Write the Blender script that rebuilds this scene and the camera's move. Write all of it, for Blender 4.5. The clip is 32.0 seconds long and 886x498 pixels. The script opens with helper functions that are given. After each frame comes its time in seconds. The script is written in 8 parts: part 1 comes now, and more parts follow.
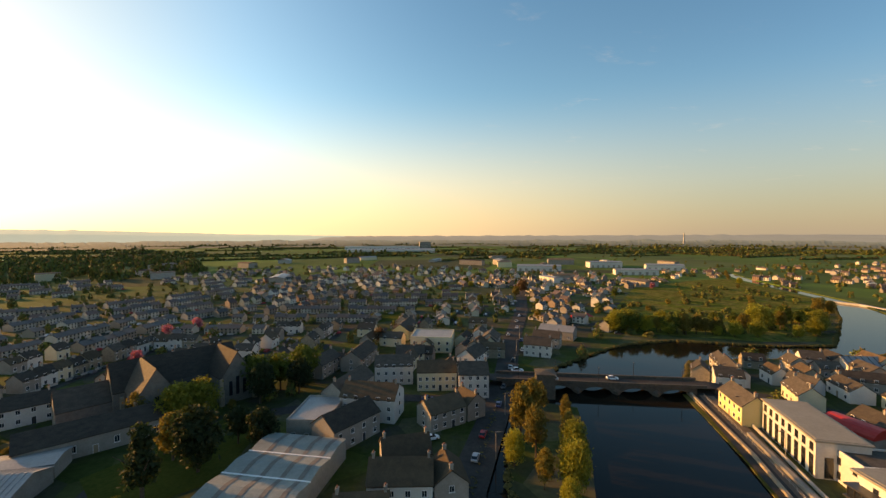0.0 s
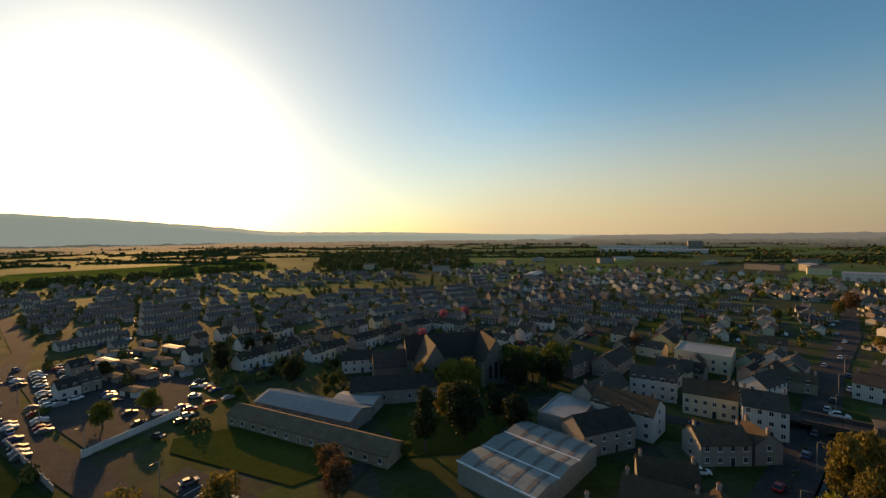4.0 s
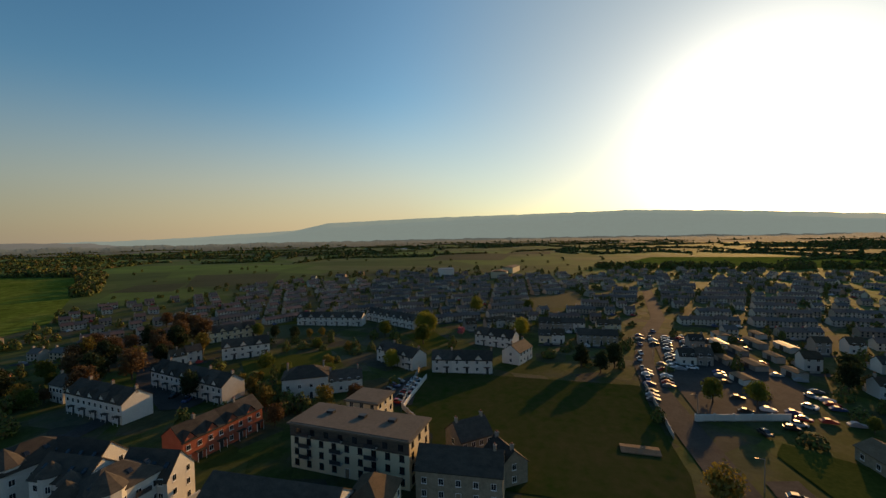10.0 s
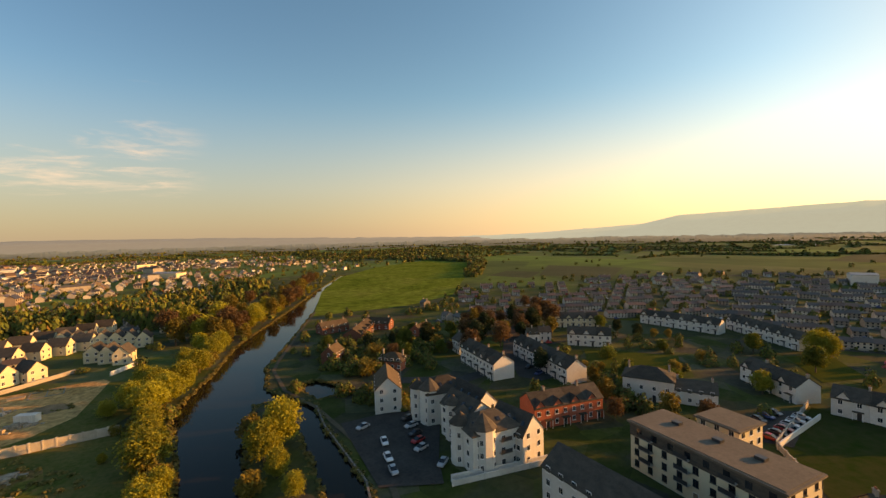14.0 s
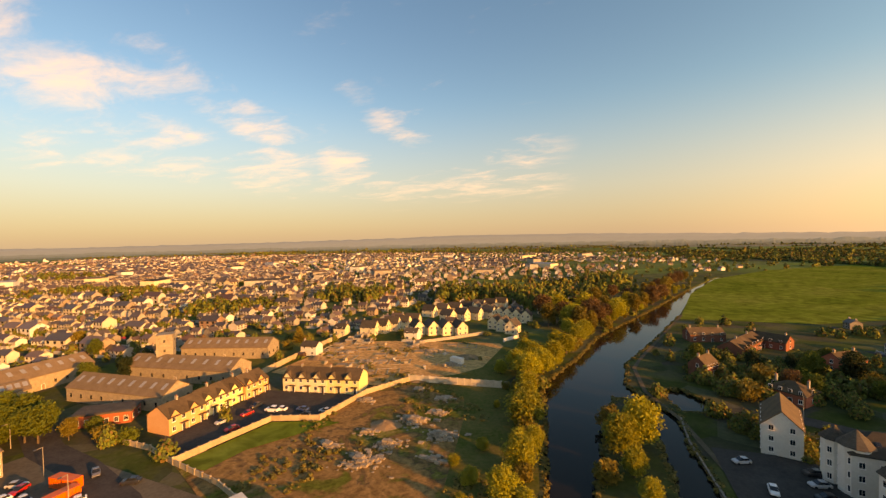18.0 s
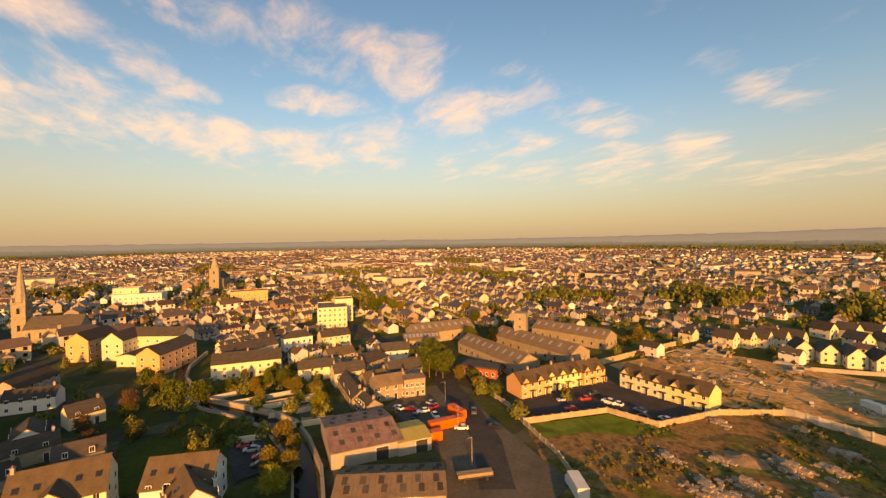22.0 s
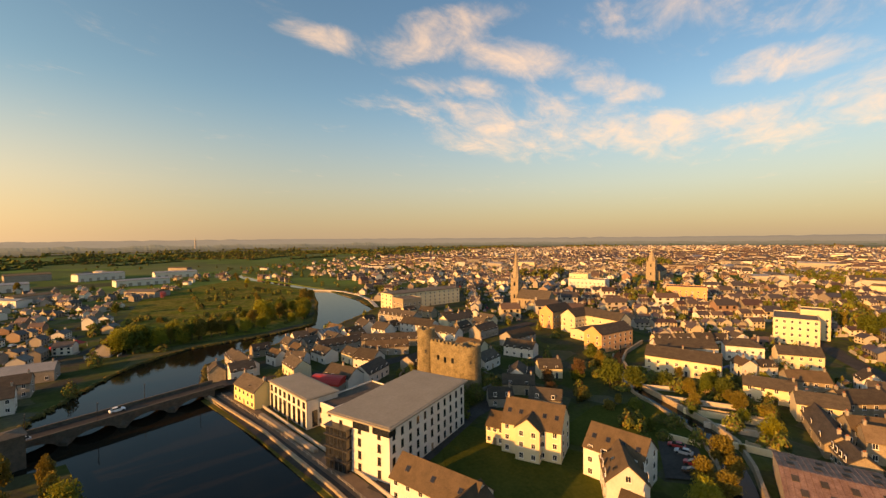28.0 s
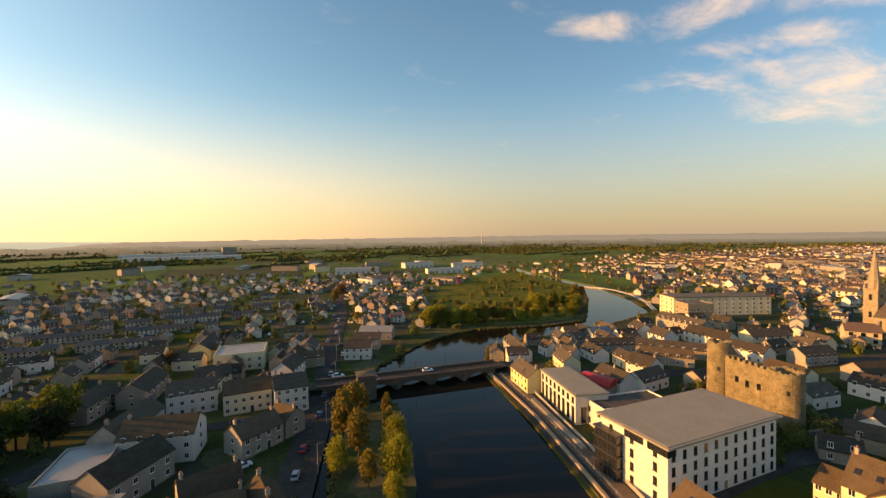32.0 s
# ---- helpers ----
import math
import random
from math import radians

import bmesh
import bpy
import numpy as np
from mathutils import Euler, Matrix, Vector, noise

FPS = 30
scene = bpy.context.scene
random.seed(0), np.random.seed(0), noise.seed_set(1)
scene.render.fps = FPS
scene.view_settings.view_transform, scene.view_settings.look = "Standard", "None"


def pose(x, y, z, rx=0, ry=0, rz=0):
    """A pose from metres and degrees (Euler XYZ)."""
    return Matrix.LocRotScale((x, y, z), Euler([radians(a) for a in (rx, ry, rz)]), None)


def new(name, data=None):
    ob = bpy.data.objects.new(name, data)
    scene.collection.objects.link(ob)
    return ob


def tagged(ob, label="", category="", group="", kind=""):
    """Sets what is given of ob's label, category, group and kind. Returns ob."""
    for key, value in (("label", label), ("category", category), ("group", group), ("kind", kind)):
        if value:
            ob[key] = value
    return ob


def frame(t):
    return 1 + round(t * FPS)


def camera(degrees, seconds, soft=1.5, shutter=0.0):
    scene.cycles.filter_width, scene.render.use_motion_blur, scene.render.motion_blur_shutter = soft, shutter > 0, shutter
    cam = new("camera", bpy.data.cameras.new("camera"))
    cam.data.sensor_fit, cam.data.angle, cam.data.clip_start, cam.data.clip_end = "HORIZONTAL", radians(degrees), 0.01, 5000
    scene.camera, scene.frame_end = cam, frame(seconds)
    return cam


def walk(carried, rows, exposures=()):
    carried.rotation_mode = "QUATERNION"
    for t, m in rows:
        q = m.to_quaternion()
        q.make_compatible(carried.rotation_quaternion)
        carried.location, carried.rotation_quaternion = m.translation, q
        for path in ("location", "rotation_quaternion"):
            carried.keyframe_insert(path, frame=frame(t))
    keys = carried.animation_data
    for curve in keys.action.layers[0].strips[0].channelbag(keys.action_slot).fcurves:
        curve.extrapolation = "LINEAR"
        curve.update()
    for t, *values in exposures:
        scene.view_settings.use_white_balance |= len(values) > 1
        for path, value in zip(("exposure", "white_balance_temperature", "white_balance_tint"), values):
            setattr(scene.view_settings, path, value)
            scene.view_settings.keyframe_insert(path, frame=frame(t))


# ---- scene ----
from mathutils.geometry import delaunay_2d_cdt

cam = camera(93.7, 32.0, soft=1.4)
EYE = 55.0
# seconds, yaw, pitch, roll of the hovering camera
TURN = [
    (0.0, -0.08, -1.85, 0.10),
    (0.5, 3.30, -1.89, 0.06),
    (1.0, 6.78, -1.88, 0.37),
    (1.5, 10.61, -1.80, 0.30),
    (2.0, 14.76, -1.79, 0.20),
    (2.5, 19.00, -1.76, 0.30),
    (3.0, 23.42, -1.88, 0.28),
    (3.5, 28.52, -1.82, 0.37),
    (5.5, 49.14, -1.91, 0.84),
    (6.0, 54.54, -1.96, 0.69),
    (6.5, 59.82, -2.04, 0.80),
    (7.0, 65.30, -2.06, 0.82),
    (7.5, 71.27, -2.16, 0.95),
    (8.0, 78.20, -2.05, 1.06),
    (8.5, 85.29, -2.11, 1.07),
    (9.0, 92.77, -2.06, 1.04),
    (9.5, 99.94, -2.02, 1.18),
    (10.0, 106.60, -1.99, 1.12),
    (10.5, 112.87, -1.87, 1.12),
    (11.0, 118.70, -1.87, 0.99),
    (11.5, 124.47, -1.88, 1.08),
    (12.0, 130.18, -1.92, 1.07),
    (12.5, 135.59, -1.87, 1.27),
    (13.0, 141.09, -1.87, 1.33),
    (13.5, 146.46, -1.85, 1.32),
    (14.0, 151.56, -1.78, 1.45),
    (14.5, 156.98, -1.83, 1.49),
    (16.5, 180.07, -1.49, 1.19),
    (17.0, 186.33, -1.36, 1.16),
    (17.5, 192.71, -1.34, 1.24),
    (18.0, 198.87, -1.28, 1.18),
    (18.5, 205.25, -1.20, 1.29),
    (19.0, 211.47, -1.25, 1.23),
    (19.5, 217.53, -1.13, 1.19),
    (20.0, 223.88, -1.22, 1.05),
    (20.5, 229.89, -1.13, 0.96),
    (21.0, 235.17, -1.20, 0.85),
    (21.5, 239.35, -1.31, 0.83),
    (22.0, 243.44, -1.34, 0.81),
    (22.5, 247.63, -1.33, 0.83),
    (23.0, 251.98, -1.36, 0.78),
    (23.5, 256.48, -1.42, 0.68),
    (24.0, 261.31, -1.50, 0.65),
    (24.5, 266.31, -1.53, 0.64),
    (25.0, 271.40, -1.51, 0.62),
    (25.5, 276.63, -1.48, 0.52),
    (26.0, 282.00, -1.40, 0.51),
    (26.5, 287.01, -1.45, 0.51),
    (28.5, 302.60, -1.53, 0.59),
    (29.0, 306.44, -1.54, 0.63),
    (29.5, 310.87, -1.56, 0.66),
    (30.0, 315.56, -1.58, 0.72),
    (30.5, 320.52, -1.60, 0.63),
    (31.0, 325.75, -1.57, 0.69),
    (31.5, 331.00, -1.62, 0.71),
    (32.0, 335.15, -1.62, 0.83),
]
walk(cam, [(t, pose(0, 0, EYE, 90 + p, r, y)) for t, y, p, r in TURN],
     [(0, 0.78, 9500, 17), (3.5, 0.08, 8200, 13), (6, -0.3, 7300, 9), (9.5, -0.32, 7300, 9), (12, 0.42, 9300, 16),
      (14.5, 0.8, 11300, 22), (17, 0.98, 13200, 27), (20, 0.90, 14600, 29), (23, 0.75, 13600, 27), (26, 0.74, 12900, 25), (28.5, 0.78, 11900, 23), (32, 0.88, 10700, 21)])

# ---- light ----
SUN_AZ, SUN_EL = 68.7, 10.5          # degrees, anticlockwise from +y
sun_way = Vector((-math.sin(radians(SUN_AZ)) * math.cos(radians(SUN_EL)), math.cos(radians(SUN_AZ)) * math.cos(radians(SUN_EL)), math.sin(radians(SUN_EL))))
sun = new("sun", bpy.data.lights.new("sun", "SUN"))
sun.data.energy, sun.data.angle, sun.data.color = 4.6, radians(0.6), (1.0, 0.56, 0.21)
sun.matrix_world = Matrix.Translation((0, 0, 300)) @ sun_way.to_track_quat("Z", "Y").to_matrix().to_4x4()

world = bpy.data.worlds.new("sky")
scene.world = world
world.use_nodes = True
wn, wl = world.node_tree.nodes, world.node_tree.links
wn.clear()
w_out = wn.new("ShaderNodeOutputWorld")
w_bg = wn.new("ShaderNodeBackground")
w_sky = wn.new("ShaderNodeTexSky")
w_sky.sky_type = "NISHITA"
w_sky.sun_disc = False
w_sky.sun_elevation, w_sky.sun_rotation = radians(SUN_EL), radians(-SUN_AZ)
w_sky.air_density, w_sky.dust_density, w_sky.ozone_density, w_sky.altitude = 1.0, 0.4, 1.5, 60
w_bg.inputs["Strength"].default_value = 0.15
w_tc = wn.new("ShaderNodeTexCoord")


def wmath(op, a, b=None):
    n = wn.new("ShaderNodeMath")
    n.operation = op
    for i, v in enumerate((a, b)):
        if v is None:
            continue
        if isinstance(v, (int, float)):
            n.inputs[i].default_value = v
        else:
            wl.new(v, n.inputs[i])
    return n.outputs[0]


# wispy evening clouds, thin and streaked, in the eastern half of the sky
w_sep = wn.new("ShaderNodeSeparateXYZ")
wl.new(w_tc.outputs["Generated"], w_sep.inputs[0])
w_zc = wmath("MAXIMUM", w_sep.outputs["Z"], 0.03)
w_u = wmath("DIVIDE", w_sep.outputs["X"], wmath("ADD", w_zc, 0.12))
w_v = wmath("DIVIDE", w_sep.outputs["Y"], wmath("ADD", w_zc, 0.12))
w_com = wn.new("ShaderNodeCombineXYZ")
wl.new(w_u, w_com.inputs[0]), wl.new(w_v, w_com.inputs[1])
w_map = wn.new("ShaderNodeMapping")
wl.new(w_com.outputs[0], w_map.inputs[0])
w_map.inputs["Rotation"].default_value = (0, 0, radians(35))
w_map.inputs["Scale"].default_value = (0.75, 1.25, 1)
w_map.inputs["Location"].default_value = (0.4, 0.75, 0)
w_n = wn.new("ShaderNodeTexNoise")
wl.new(w_map.outputs[0], w_n.inputs["Vector"])
w_n.inputs["Scale"].default_value, w_n.inputs["Detail"].default_value, w_n.inputs["Roughness"].default_value, w_n.inputs["Distortion"].default_value = 3.4, 8, 0.6, 0.5
# each cloud: azimuth, height above the horizon, half length, half thickness (degrees), tilt, density
CLOUDS = [
    (313.7, 24.6, 3.8, 1.1, 5, 0.9),
    (301.6, 25.3, 5.8, 1.92, -5, 1),
    (295.3, 27.5, 4.5, 1.1, 0, 0.8),
    (287.9, 22.6, 8.6, 1.51, 15, 0.9),
    (294.9, 19.1, 5.8, 1.03, 10, 0.8),
    (277.3, 18.5, 4.5, 1.17, 20, 0.9),
    (283.6, 16.2, 3.4, 1.65, 25, 0.8),
    (303.8, 17.4, 5.1, 1.03, 5, 0.75),
    (292.0, 14.5, 6.9, 2.74, 10, 1.0),
    (282.3, 13.1, 5.5, 1.51, 5, 0.8),
    (273.3, 12.7, 7.9, 2.06, 8, 1.0),
    (263.0, 11.9, 6.5, 2.06, 5, 0.85),
    (253.5, 12.4, 5.8, 2.06, 0, 0.7),
    (259.9, 25.4, 12.4, 2.06, 5, 0.85),
    (252.0, 21.3, 9.6, 2.2, 15, 0.7),
    (259.2, 17.6, 4.8, 1.37, 0, 0.9),
    (240.3, 17.3, 6.2, 2.33, -5, 0.9),
    (250.5, 17.1, 5.5, 1.51, 10, 0.45),
    (233.1, 12.7, 4.1, 1.37, 0, 0.7),
    (223.3, 14.7, 4.5, 1.37, 15, 0.8),
    (220.6, 9.5, 4.5, 1.78, -10, 0.75),
    (212.3, 10.0, 2.7, 2.33, 20, 0.85),
    (206.5, 16.2, 4.5, 1.24, 35, 0.55),
    (184.9, 11.3, 4.8, 1.37, -5, 0.65),
    (191.6, 7.2, 15.1, 1.24, 0, 0.5),
    (235.1, 9.4, 8.9, 1.03, 5, 0.45),
    (232.4, 20.1, 4.1, 1.24, 20, 0.35),
]
w_env = None
for c_az, c_el, c_len, c_thick, c_tilt, c_den in CLOUDS:
    ca, sa, ce, se = math.cos(radians(c_az)), math.sin(radians(c_az)), math.cos(radians(c_el)), math.sin(radians(c_el))
    right, up = Vector((ca, sa, 0)), Vector((sa * se, -ca * se, ce))
    ct, st = math.cos(radians(c_tilt)), math.sin(radians(c_tilt))
    axes = []
    for axis, size in ((right * ct - up * st, c_len), (right * st + up * ct, c_thick)):
        n_ = wn.new("ShaderNodeVectorMath")
        n_.operation = "DOT_PRODUCT"
        wl.new(w_tc.outputs["Generated"], n_.inputs[0])
        n_.inputs[1].default_value = axis / math.sin(radians(size))
        # the middle of the cloud lies at zero along both axes
        off = axis.dot(Vector((-sa * ce, ca * ce, se))) / math.sin(radians(size))
        axes.append(wmath("SUBTRACT", n_.outputs["Value"], off))
    d_ = wmath("ADD", wmath("MULTIPLY", axes[0], axes[0]), wmath("MULTIPLY", axes[1], axes[1]))
    g_ = wmath("MULTIPLY", wmath("SUBTRACT", 1.0, wmath("MULTIPLY", d_, 0.36)), c_den)
    w_env = g_ if w_env is None else wmath("MAXIMUM", w_env, g_)
w_fine = wn.new("ShaderNodeTexNoise")
wl.new(w_map.outputs[0], w_fine.inputs["Vector"])
w_fine.inputs["Scale"].default_value, w_fine.inputs["Detail"].default_value, w_fine.inputs["Roughness"].default_value, w_fine.inputs["Distortion"].default_value = 11.0, 6, 0.65, 1.2
w_tex = wmath("ADD", wmath("MULTIPLY", wmath("SUBTRACT", w_n.outputs["Fac"], 0.5), 3.2), wmath("MULTIPLY", wmath("SUBTRACT", w_fine.outputs["Fac"], 0.5), 0.7))
w_den = wmath("ADD", wmath("MAXIMUM", w_env, -0.3), w_tex)
w_soft = wn.new("ShaderNodeMapRange")
w_soft.interpolation_type = "SMOOTHSTEP"
wl.new(w_den, w_soft.inputs[0])
w_soft.inputs[1].default_value, w_soft.inputs[2].default_value = 0.0, 1.8
w_low = wn.new("ShaderNodeMapRange")
wl.new(w_sep.outputs["Z"], w_low.inputs[0])
w_low.inputs[1].default_value, w_low.inputs[2].default_value = 0.03, 0.12
w_side = wn.new("ShaderNodeMapRange")
wl.new(w_sep.outputs["X"], w_side.inputs[0])
w_side.inputs[1].default_value, w_side.inputs[2].default_value = 0.0, 0.12
w_fac = wmath("MULTIPLY", wmath("MULTIPLY", w_soft.outputs[0], w_side.outputs[0]), wmath("MULTIPLY", w_low.outputs[0], 0.78))
w_mix = wn.new("ShaderNodeMix")
w_mix.data_type = "RGBA"
wl.new(w_fac, w_mix.inputs[0])

def wrange(value, lo, hi, a, b, kind="SMOOTHSTEP"):
    n = wn.new("ShaderNodeMapRange")
    n.interpolation_type = kind
    wl.new(value, n.inputs[0])
    for i, v in enumerate((lo, hi, a, b)):
        n.inputs[i + 1].default_value = v
    return n.outputs[0]


def wmix(fac, a, b, mode="MIX"):
    n = wn.new("ShaderNodeMix")
    n.data_type, n.blend_type = "RGBA", mode
    for v, k in ((fac, 0), (a, 6), (b, 7)):
        if isinstance(v, (tuple, float, int)):
            n.inputs[k].default_value = v
        else:
            wl.new(v, n.inputs[k])
    return n.outputs[2]


# clear blue above, warm haze below that is brightest under the sun
w_dot = wn.new("ShaderNodeVectorMath")
w_dot.operation = "DOT_PRODUCT"
wl.new(w_tc.outputs["Generated"], w_dot.inputs[0])
w_dot.inputs[1].default_value = sun_way
w_near = w_dot.outputs["Value"]
w_sat = wn.new("ShaderNodeHueSaturation")
w_sat.inputs["Saturation"].default_value = 1.3
wl.new(w_sky.outputs[0], w_sat.inputs["Color"])
w_blue = wmix(1.0, w_sat.outputs[0], (0.70, 0.93, 1.10, 1), "MULTIPLY")
w_blue = wmix(1.0, w_blue, wmix(wrange(w_near, -0.7, 0.3, 0.0, 1.0), (0.84, 0.85, 0.87, 1), (1.26, 1.15, 1.06, 1)), "MULTIPLY")
w_glow = wrange(w_near, 0.70, 0.985, 0.0, 1.0)
w_clear = wmix(w_glow, w_blue, wmix(1.0, w_sky.outputs[0], (0.72, 0.72, 0.74, 1), "MULTIPLY"))
w_hcol = wmix(wrange(w_near, -0.35, 0.85, 0.0, 1.0), (1.56, 1.44, 1.36, 1), (4.6, 3.65, 2.6, 1))
w_hfac = wmath("MULTIPLY", wrange(w_sep.outputs["Z"], -0.04, 0.33, 0.92, 0.0), wmath("SUBTRACT", 1.0, wmath("MULTIPLY", w_glow, 0.75)))
w_full = wmix(w_hfac, w_clear, w_hcol)
# the bright aureole round the low sun
w_up = wmath("MAXIMUM", w_near, 0.0)
w_full = wmix(wmath("POWER", w_up, 4.0), w_full, (1.25, 1.65, 1.8, 1), "ADD")
w_full = wmix(wmath("POWER", w_up, 85.0), w_full, (8.0, 7.7, 7.1, 1), "ADD")
w_full = wmix(wmath("POWER", w_up, 18.0), w_full, (1.0, 1.1, 1.05, 1), "ADD")
wl.new(w_full, w_mix.inputs[6])
w_mix.inputs[7].default_value = (4.1, 3.6, 3.2, 1)
wl.new(w_mix.outputs[2], w_bg.inputs["Color"])
wl.new(w_bg.outputs[0], w_out.inputs[0])

# ---- materials ----


def material(name, base, other, scale=1.0, rough=0.8, bump=0.0, metal=0.0, vary=0.0, island=False, palette=None, fine=None, spec=0.3, stretch=None):
    """Two tones mixed by a coarse and a fine noise, with relief; vary shifts the value from thing to thing."""
    m = bpy.data.materials.new(name)
    m.use_nodes = True
    ns, ls = m.node_tree.nodes, m.node_tree.links
    b = ns["Principled BSDF"]
    geo = ns.new("ShaderNodeNewGeometry")
    vec = geo.outputs["Position"]
    if stretch:
        mp = ns.new("ShaderNodeMapping")
        mp.inputs["Scale"].default_value = stretch
        ls.new(vec, mp.inputs[0])
        vec = mp.outputs[0]
    n1, n2 = ns.new("ShaderNodeTexNoise"), ns.new("ShaderNodeTexNoise")
    for n, s, d in ((n1, scale, 4), (n2, fine or scale * 9, 5)):
        ls.new(vec, n.inputs["Vector"])
        n.inputs["Scale"].default_value, n.inputs["Detail"].default_value, n.inputs["Roughness"].default_value = s, d, 0.65
    add = ns.new("ShaderNodeMath")
    add.operation = "ADD"
    ls.new(n1.outputs["Fac"], add.inputs[0]), ls.new(n2.outputs["Fac"], add.inputs[1])
    rp = ns.new("ShaderNodeMapRange")
    ls.new(add.outputs[0], rp.inputs[0])
    rp.inputs[1].default_value, rp.inputs[2].default_value = 0.72, 1.28
    mx = ns.new("ShaderNodeMix")
    mx.data_type = "RGBA"
    ls.new(rp.outputs[0], mx.inputs[0])
    mx.inputs[6].default_value, mx.inputs[7].default_value = (*base, 1), (*other, 1)
    col = mx.outputs[2]
    if palette or vary:
        rnd = geo.outputs["Random Per Island"] if island else ns.new("ShaderNodeObjectInfo").outputs["Random"]
        if palette:
            cr = ns.new("ShaderNodeValToRGB")
            cr.color_ramp.interpolation = "CONSTANT"
            while len(cr.color_ramp.elements) < len(palette):
                cr.color_ramp.elements.new(0.5)
            for i, (e, c) in enumerate(zip(cr.color_ramp.elements, palette)):
                e.position, e.color = i / len(palette), (*c, 1)
            ls.new(rnd, cr.inputs[0])
            mu = ns.new("ShaderNodeMix")
            mu.data_type, mu.blend_type = "RGBA", "MULTIPLY"
            mu.inputs[0].default_value = 1
            ls.new(col, mu.inputs[6]), ls.new(cr.outputs[0], mu.inputs[7])
            col = mu.outputs[2]
        if vary:
            hs = ns.new("ShaderNodeHueSaturation")
            mr = ns.new("ShaderNodeMapRange")
            wn_ = ns.new("ShaderNodeTexWhiteNoise")
            wn_.noise_dimensions = "1D"
            ls.new(rnd, wn_.inputs["W"])
            ls.new(wn_.outputs["Value"], mr.inputs[0])
            mr.inputs[3].default_value, mr.inputs[4].default_value = 1 - vary, 1 + vary
            ls.new(mr.outputs[0], hs.inputs["Value"]), ls.new(col, hs.inputs["Color"])
            col = hs.outputs[0]
    ls.new(col, b.inputs["Base Color"])
    b.inputs["Roughness"].default_value, b.inputs["Metallic"].default_value, b.inputs["Specular IOR Level"].default_value = rough, metal, spec
    if bump:
        bp = ns.new("ShaderNodeBump")
        bp.inputs["Strength"].default_value, bp.inputs["Distance"].default_value = 0.6, bump
        ls.new(n2.outputs["Fac"], bp.inputs["Height"]), ls.new(bp.outputs[0], b.inputs["Normal"])
    return m


WHITE = material("white render", (0.54, 0.52, 0.47), (0.66, 0.64, 0.58), 0.25, 0.85, 0.01, vary=0.08)
CREAM = material("cream render", (0.58, 0.50, 0.33), (0.66, 0.58, 0.40), 0.3, 0.85, 0.01, vary=0.08)
YELLOW = material("yellow render", (0.64, 0.54, 0.25), (0.70, 0.60, 0.31), 0.3, 0.85, 0.01)
PEACH = material("peach render", (0.60, 0.31, 0.145), (0.66, 0.38, 0.20), 0.3, 0.85, 0.01)
GREYR = material("grey render", (0.24, 0.215, 0.18), (0.34, 0.31, 0.265), 0.3, 0.9, 0.02, vary=0.15)
STONE = material("grey stone", (0.20, 0.165, 0.115), (0.37, 0.31, 0.225), 0.9, 0.92, 0.05, vary=0.1)
CASTLE = material("castle limestone", (0.10, 0.083, 0.048), (0.27, 0.22, 0.135), 0.35, 0.95, 0.25, fine=1.6)
REDBRICK = material("red brick", (0.34, 0.085, 0.05), (0.44, 0.14, 0.08), 0.6, 0.9, 0.02, vary=0.1)
BROWNBRICK = material("brown brick", (0.17, 0.062, 0.04), (0.25, 0.095, 0.06), 0.6, 0.9, 0.02, vary=0.1)
SLATE = material("dark slate", (0.048, 0.041, 0.034), (0.098, 0.083, 0.066), 0.5, 0.8, 0.03, vary=0.3, stretch=(1, 1, 3), spec=0.12)
TILE = material("brown concrete tiles", (0.064, 0.047, 0.031), (0.115, 0.083, 0.053), 0.5, 0.85, 0.03, vary=0.25, spec=0.12)
REDTILE = material("red clay tiles", (0.24, 0.09, 0.05), (0.33, 0.14, 0.08), 0.5, 0.8, 0.03, vary=0.2)
FLATROOF = material("grey membrane roof", (0.10, 0.085, 0.065), (0.155, 0.13, 0.10), 0.15, 0.85, 0.01)
PALEROOF = material("pale beige roof sheet", (0.24, 0.215, 0.165), (0.31, 0.28, 0.22), 0.15, 0.8, 0.01)
SHEDROOF = material("grey green sheet", (0.19, 0.215, 0.195), (0.28, 0.30, 0.27), 0.2, 0.7, 0.0, spec=0.2)
BRIGHTSHEET = material("bright galvanised sheet", (0.22, 0.21, 0.19), (0.34, 0.33, 0.30), 0.9, 0.6, 0.0, metal=0.2)
METALROOF = material("pale metal sheet", (0.24, 0.245, 0.24), (0.34, 0.34, 0.33), 0.2, 0.55, 0.0, metal=0.3)
RUST = material("rusting corrugated sheet", (0.15, 0.075, 0.05), (0.36, 0.225, 0.17), 0.5, 0.8, 0.02)
OLIVE = material("yellow green sheet", (0.34, 0.28, 0.07), (0.42, 0.35, 0.11), 0.4, 0.7, 0.01)
CEMENTROOF = material("weathered cement sheet", (0.135, 0.095, 0.06), (0.225, 0.165, 0.11), 0.35, 0.95, 0.03, spec=0.08)
DARKSTONE = material("dark stone", (0.13, 0.115, 0.10), (0.22, 0.20, 0.17), 0.9, 0.92, 0.05)
CONCRETE = material("concrete", (0.33, 0.31, 0.27), (0.45, 0.42, 0.37), 0.4, 0.9, 0.02, vary=0.1)
# near-black: the bridge's shaded silhouette is put into the stone colour
BRIDGESTONE = material("dark bridge stone", (0.055, 0.048, 0.038), (0.12, 0.105, 0.085), 0.9, 0.95, 0.06, vary=0.1)
ASPHALT = material("asphalt", (0.042, 0.039, 0.036), (0.075, 0.069, 0.063), 0.15, 0.95, 0.01, spec=0.08)
